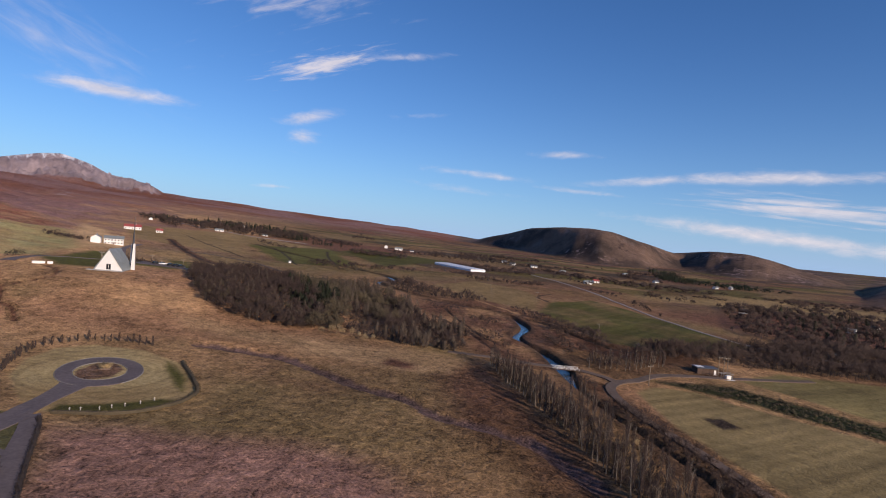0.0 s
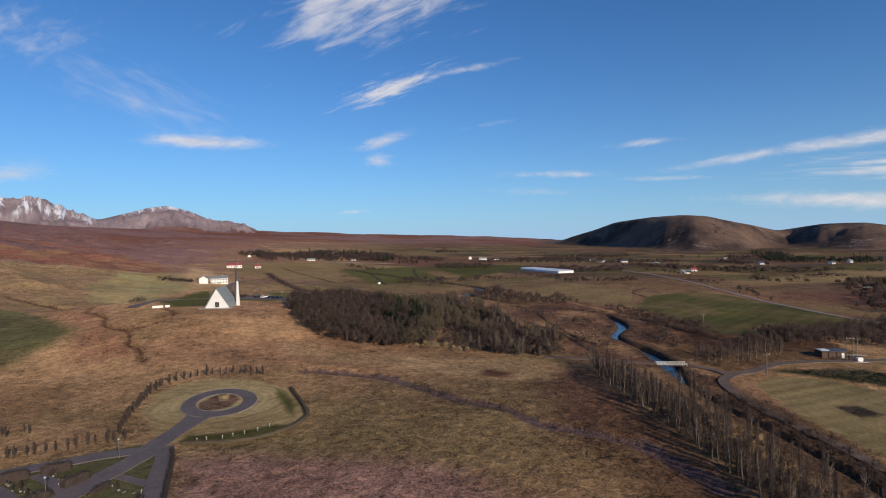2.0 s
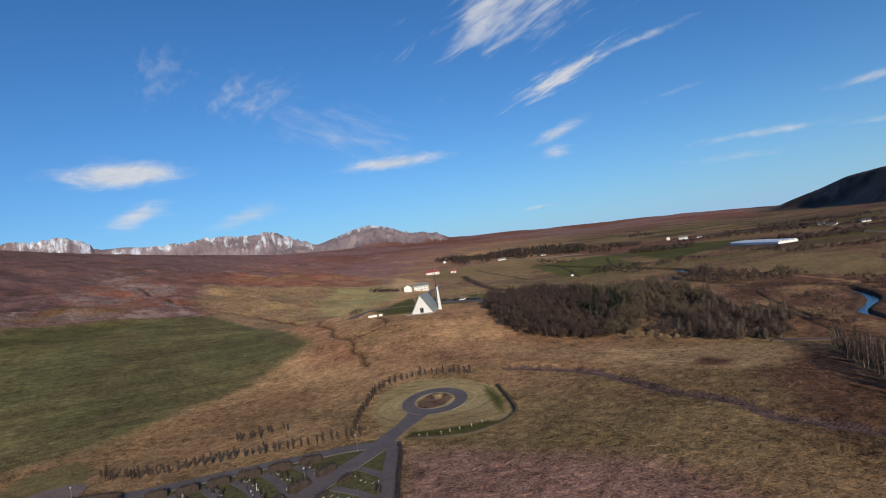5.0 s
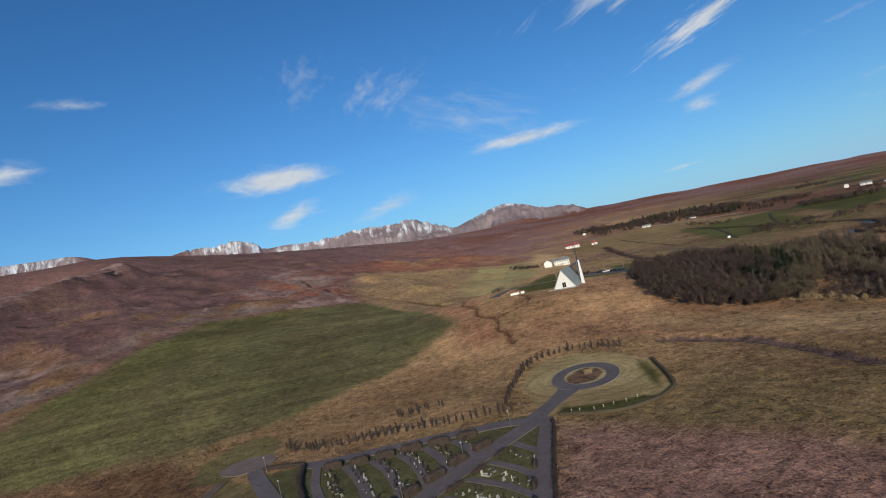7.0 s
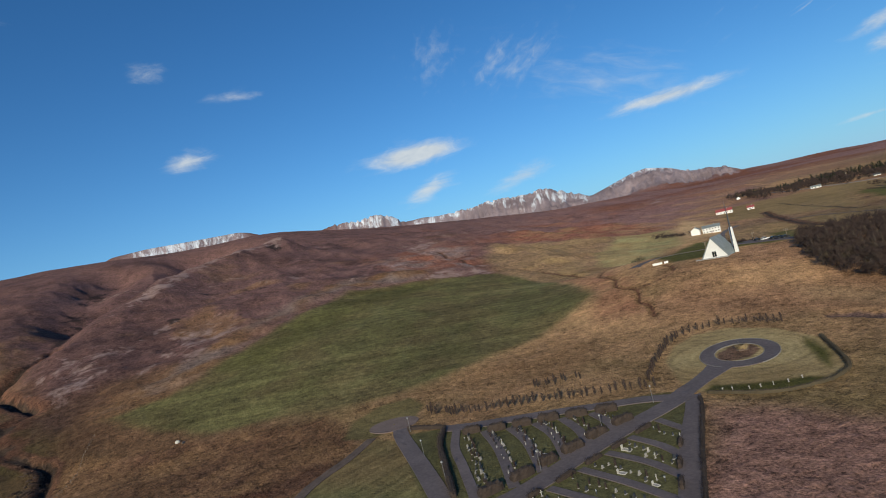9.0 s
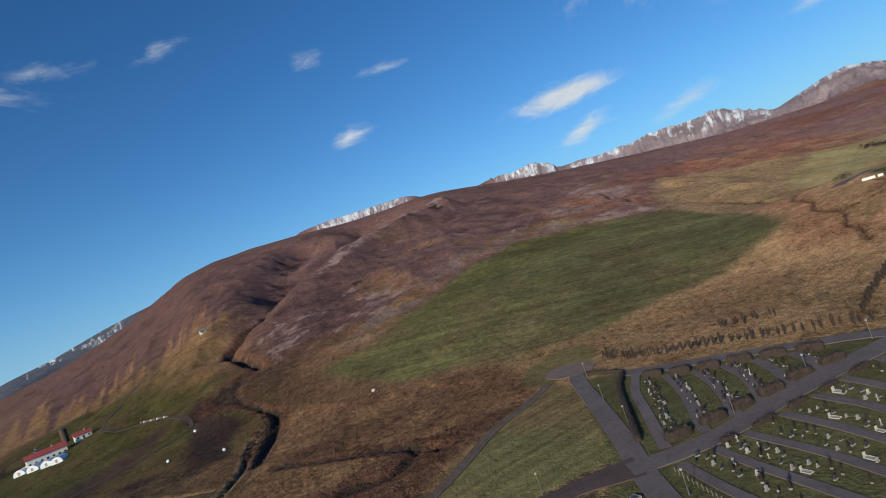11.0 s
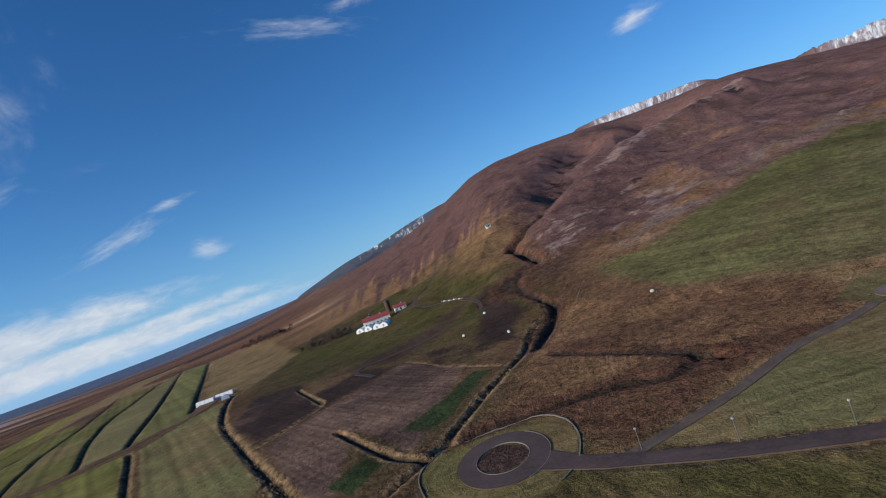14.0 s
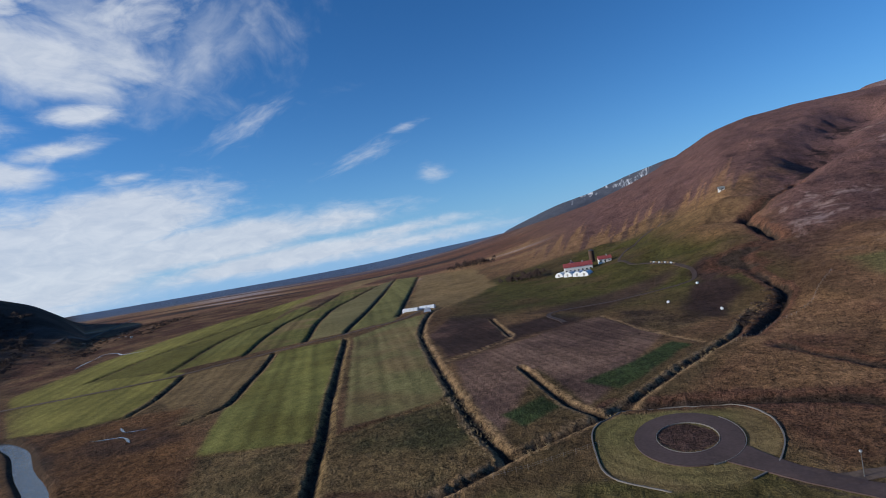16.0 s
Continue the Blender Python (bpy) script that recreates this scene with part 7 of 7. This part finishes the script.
def bridge():
    root = new("bridge")
    boxed("deck", WOOD, root, (0, 0, 0.0, 10.4, 3.4, 0.22))
    boxed("abutment", CONCRETE, root, (-5.0, 0, -0.9, 0.7, 3.4, 1.5), bevel=0.05)
    boxed("abutment", CONCRETE, root, (5.0, 0, -0.9, 0.7, 3.4, 1.5), bevel=0.05)
    for y in (-1.6, 1.6):
        boxed("rail", WHITE, root, (0, y, 0.78, 10.4, 0.09, 0.12))
        boxed("rail", WHITE, root, (0, y, 0.44, 10.4, 0.07, 0.1))
        for i in range(7):
            boxed("post", WHITE, root, (-5.1 + i * 1.7, y, 0.45, 0.1, 0.1, 0.75))
    z = floor_height(np.array([33.0]), np.array([213.4]))[0] + 0.1
    root.matrix_basis = pose(33.0, 213.4, z, 0, 0, 5)
    tagged(root, "small concrete road bridge with white railings", "bridge")


bridge()


def pole(x, y, turn, high=8.5, arms=1, label="wooden power pole with a crossarm", twin=False):
    root = new("power_pole")
    xs = (-1.3, 1.3) if twin else (0,)
    for dx in xs:
        rods("mast", POST, root, ((dx, 0, -0.5), (dx, 0, high), 0.17, 0.11, 8))
    boxed("crossarm", POST, root, (0, 0, high - 0.8, 3.6 if twin else 2.2, 0.16, 0.18))
    for dx in (-1.4, 0, 1.4) if twin else (-0.95, 0, 0.95):
        rods("insulator", STONE_WHITE, root, ((dx, 0, high - 0.7), (dx, 0, high - 0.35), 0.07, 0.05, 6))
    tagged(stand(root, x, y, turn), label, "power pole")


pole(101, 240.5, 20, 9.5, label="twin-mast wooden power pole beside the hut", twin=True)
for x, y in ((107.5, 250), (5, 455), (-28, 520), (40, 430), (62, 300), (62, 206), (-60, 610)):
    pole(x, y, 15, 8.0)
for x, y in ((-170, 300), (-213, 292), (-240, 330), (-196, 312)):
    pole(x, y, 30, 5.0, label="pale thin pole beside the church drive")


def hut():
    root = new("hut")
    boxed("wall", WOOD, root, (0, 0, 0.9, 9.0, 5.0, 3.0), bevel=0.04)
    boxed("roof", ROOF_DARK, root, (0, 0, 2.5, 9.8, 5.8, 0.3))
    boxed("panel", WHITE, root, (-2.6, 0.4, 2.72, 3.2, 3.4, 0.14), label="white roof panel")
    boxed("door", WHITE, root, (3.2, -2.54, 0.9, 1.0, 0.1, 2.0), bevel=0.01)
    tagged(stand(root, 97, 247, 8), "low dark hut with a white roof panel", "hut")
    yard = new("transformer_frame")
    for dx in (-2.6, 0, 2.6):
        rods("post", METAL, yard, ((dx, -1, -0.3), (dx, -1, 2.6), 0.1))
        rods("post", METAL, yard, ((dx, 1, -0.3), (dx, 1, 2.6), 0.1))
    boxed("beam", METAL, yard, (0, -1, 2.6, 6.0, 0.2, 0.2), (0, 1, 2.6, 6.0, 0.2, 0.2))
    boxed("cabinet", WHITE, yard, (1.2, 0, 0.8, 2.2, 1.4, 1.8))
    boxed("slab", CONCRETE, yard, (0, 0, 0.0, 7.2, 3.4, 0.3))
    tagged(stand(yard, 103, 240.5, 12), "grey steel transformer frame beside the hut", "transformer")


hut()


def car(x, y, turn, mat, label):
    root = new("car")
    bm = bmesh.new()
    prism(bm, [(-2.15, 0.35), (2.15, 0.35), (2.2, 0.85), (1.3, 0.98), (-2.1, 1.0)], -0.86, 0.86)
    part("body", bm, mat, root)
    bm = bmesh.new()
    prism(bm, [(-1.95, 0.98), (1.2, 0.97), (0.5, 1.5), (-1.6, 1.52)], -0.74, 0.74)
    part("cabin", bm, GLASS, root)
    boxed("roof", mat, root, (-0.55, 0, 1.53, 2.0, 1.4, 0.06))
    for wx in (-1.35, 1.35):
        for wy in (-0.82, 0.82):
            wheel = rods("wheel", STONE_DARK, root, ((wx, wy - 0.1, 0.33), (wx, wy + 0.1, 0.33), 0.33, 0.33, 14))
            rods("rim", METAL, wheel, ((wx, wy - 0.12, 0.33), (wx, wy + 0.12, 0.33), 0.18, 0.18, 10))
    tagged(stand(root, x, y, turn), label, "car", "cars parked behind the church")
    root.location.z += 0.16


CAR_DARK = material("dark car paint", (0.03, 0.03, 0.035), 0.25, spread=0.1, bump=0.0, spec=0.6)
car(-184, 303.5, 70, WHITE, "white car parked behind the church")
car(-188.5, 304, 72, CAR_DARK, "dark car parked behind the church")
car(-178, 301.5, 70, CAR_DARK, "dark car parked behind the church")
car(-174, 300.4, 68, CAR_DARK, "dark car parked behind the church")
car(-170.4, 299, 66, CAR_DARK, "dark car parked behind the church")


def bale(x, y, turn, mat, label, group):
    root = new("hay_bale")
    rods("roll", mat, root, ((-0.6, 0, 0.5), (0.6, 0, 0.5), 0.58, 0.58, 18))
    tagged(stand(root, x, y, turn), label, "hay bale", group)


for i in range(9):
    bale(-372 + i * 2.4, -131 + i * 2.6, 40, PLASTIC if i % 2 else STRAW, "wrapped hay bale lying in a row on the pasture", "hay bales by the farm")
for x, y in ((-300, -84), (-250, -62), (-270, -90)):
    bale(x, y, x % 90, PLASTIC, "white wrapped hay bale on the rough pasture", "scattered hay bales")


def boulder(x, y, r, label, mat):
    bm = bmesh.new()
    bmesh.ops.create_icosphere(bm, subdivisions=3, radius=r)
    for v in bm.verts:
        v.co *= 1 + 0.3 * noise.noise(v.co * 1.1 / r + Vector((x, y, 0)))
        v.co.z = v.co.z * 0.7 + r * 0.35
    root = part("boulder", bm, mat, smooth=True)
    tagged(stand(root, x, y), label, "boulder")


boulder(-241, 3.2, 0.9, "pale boulder at the edge of the pasture", STONE_WHITE)
boulder(-238, 5.0, 0.6, "dark boulder at the edge of the pasture", STONE_DARK)


def low_wall():
    root = new("entrance_wall")
    boxed("wall", WHITE, root, (-1.2, 0, 0.5, 5.2, 0.4, 1.4), bevel=0.03)
    boxed("wall", WHITE, root, (3.4, 0, 0.5, 2.2, 0.4, 1.4), bevel=0.03)
    boxed("coping", CONCRETE, root, (-1.2, 0, 1.24, 5.4, 0.55, 0.1), (3.4, 0, 1.24, 2.4, 0.55, 0.1), bevel=0.01)
    tagged(stand(root, -214.5, 252.5, 38), "low white entrance wall beside the church drive", "wall")


low_wall()


def sign_stone():
    root = new("stone_slab")
    boxed("slab", STONE_GREY, root, (0, 0, 0.25, 1.6, 2.2, 0.6), bevel=0.06)
    boxed("plaque", STONE_DARK, root, (0, 0, 0.57, 1.1, 1.5, 0.06))
    tagged(stand(root, -82.4, 33.2, 20), "flat grey memorial slab in the grass", "memorial")


sign_stone()


def fence(pts, gap, high, label):
    root = new("fence")
    line = curve_through(pts, gap)
    mesh = None
    for p in line:
        if mesh is None:
            bm = bmesh.new()
            rod(bm, (0, 0, -0.3), (0, 0, high), 0.07, 0.06, 6)
            mesh = bpy.data.meshes.new("post")
            bm.to_mesh(mesh)
            bm.free()
            mesh.materials.append(POST)
        ob = new("post", mesh)
        ob.parent = root
        ob.location = (p.x, p.y, at(p.x, p.y))
    for k in (0.45, 0.8):
        bm = bmesh.new()
        for p, q in zip(line[:-1], line[1:]):
            rod(bm, (p.x, p.y, at(p.x, p.y) + high * k), (q.x, q.y, at(q.x, q.y) + high * k), 0.015, 0.015, 4)
        part("wire", bm, METAL, root)
    tagged(root, label, "fence")


fence([(-84.8, 42.6), (-77, 42.0), (-69.6, 41.7), (-58, 42)], 1.2, 0.9, "low dark post fence beside the footpath")
fence([(-290, -26), (-268, -29), (-246, -31), (-214, -40), (-190, -46)], 3.5, 1.2, "wooden post and wire fence below the pasture")
fence([(-104, -53), (-92, -60), (-84, -66)], 2.5, 1.1, "wooden post and wire fence beside the ditch")
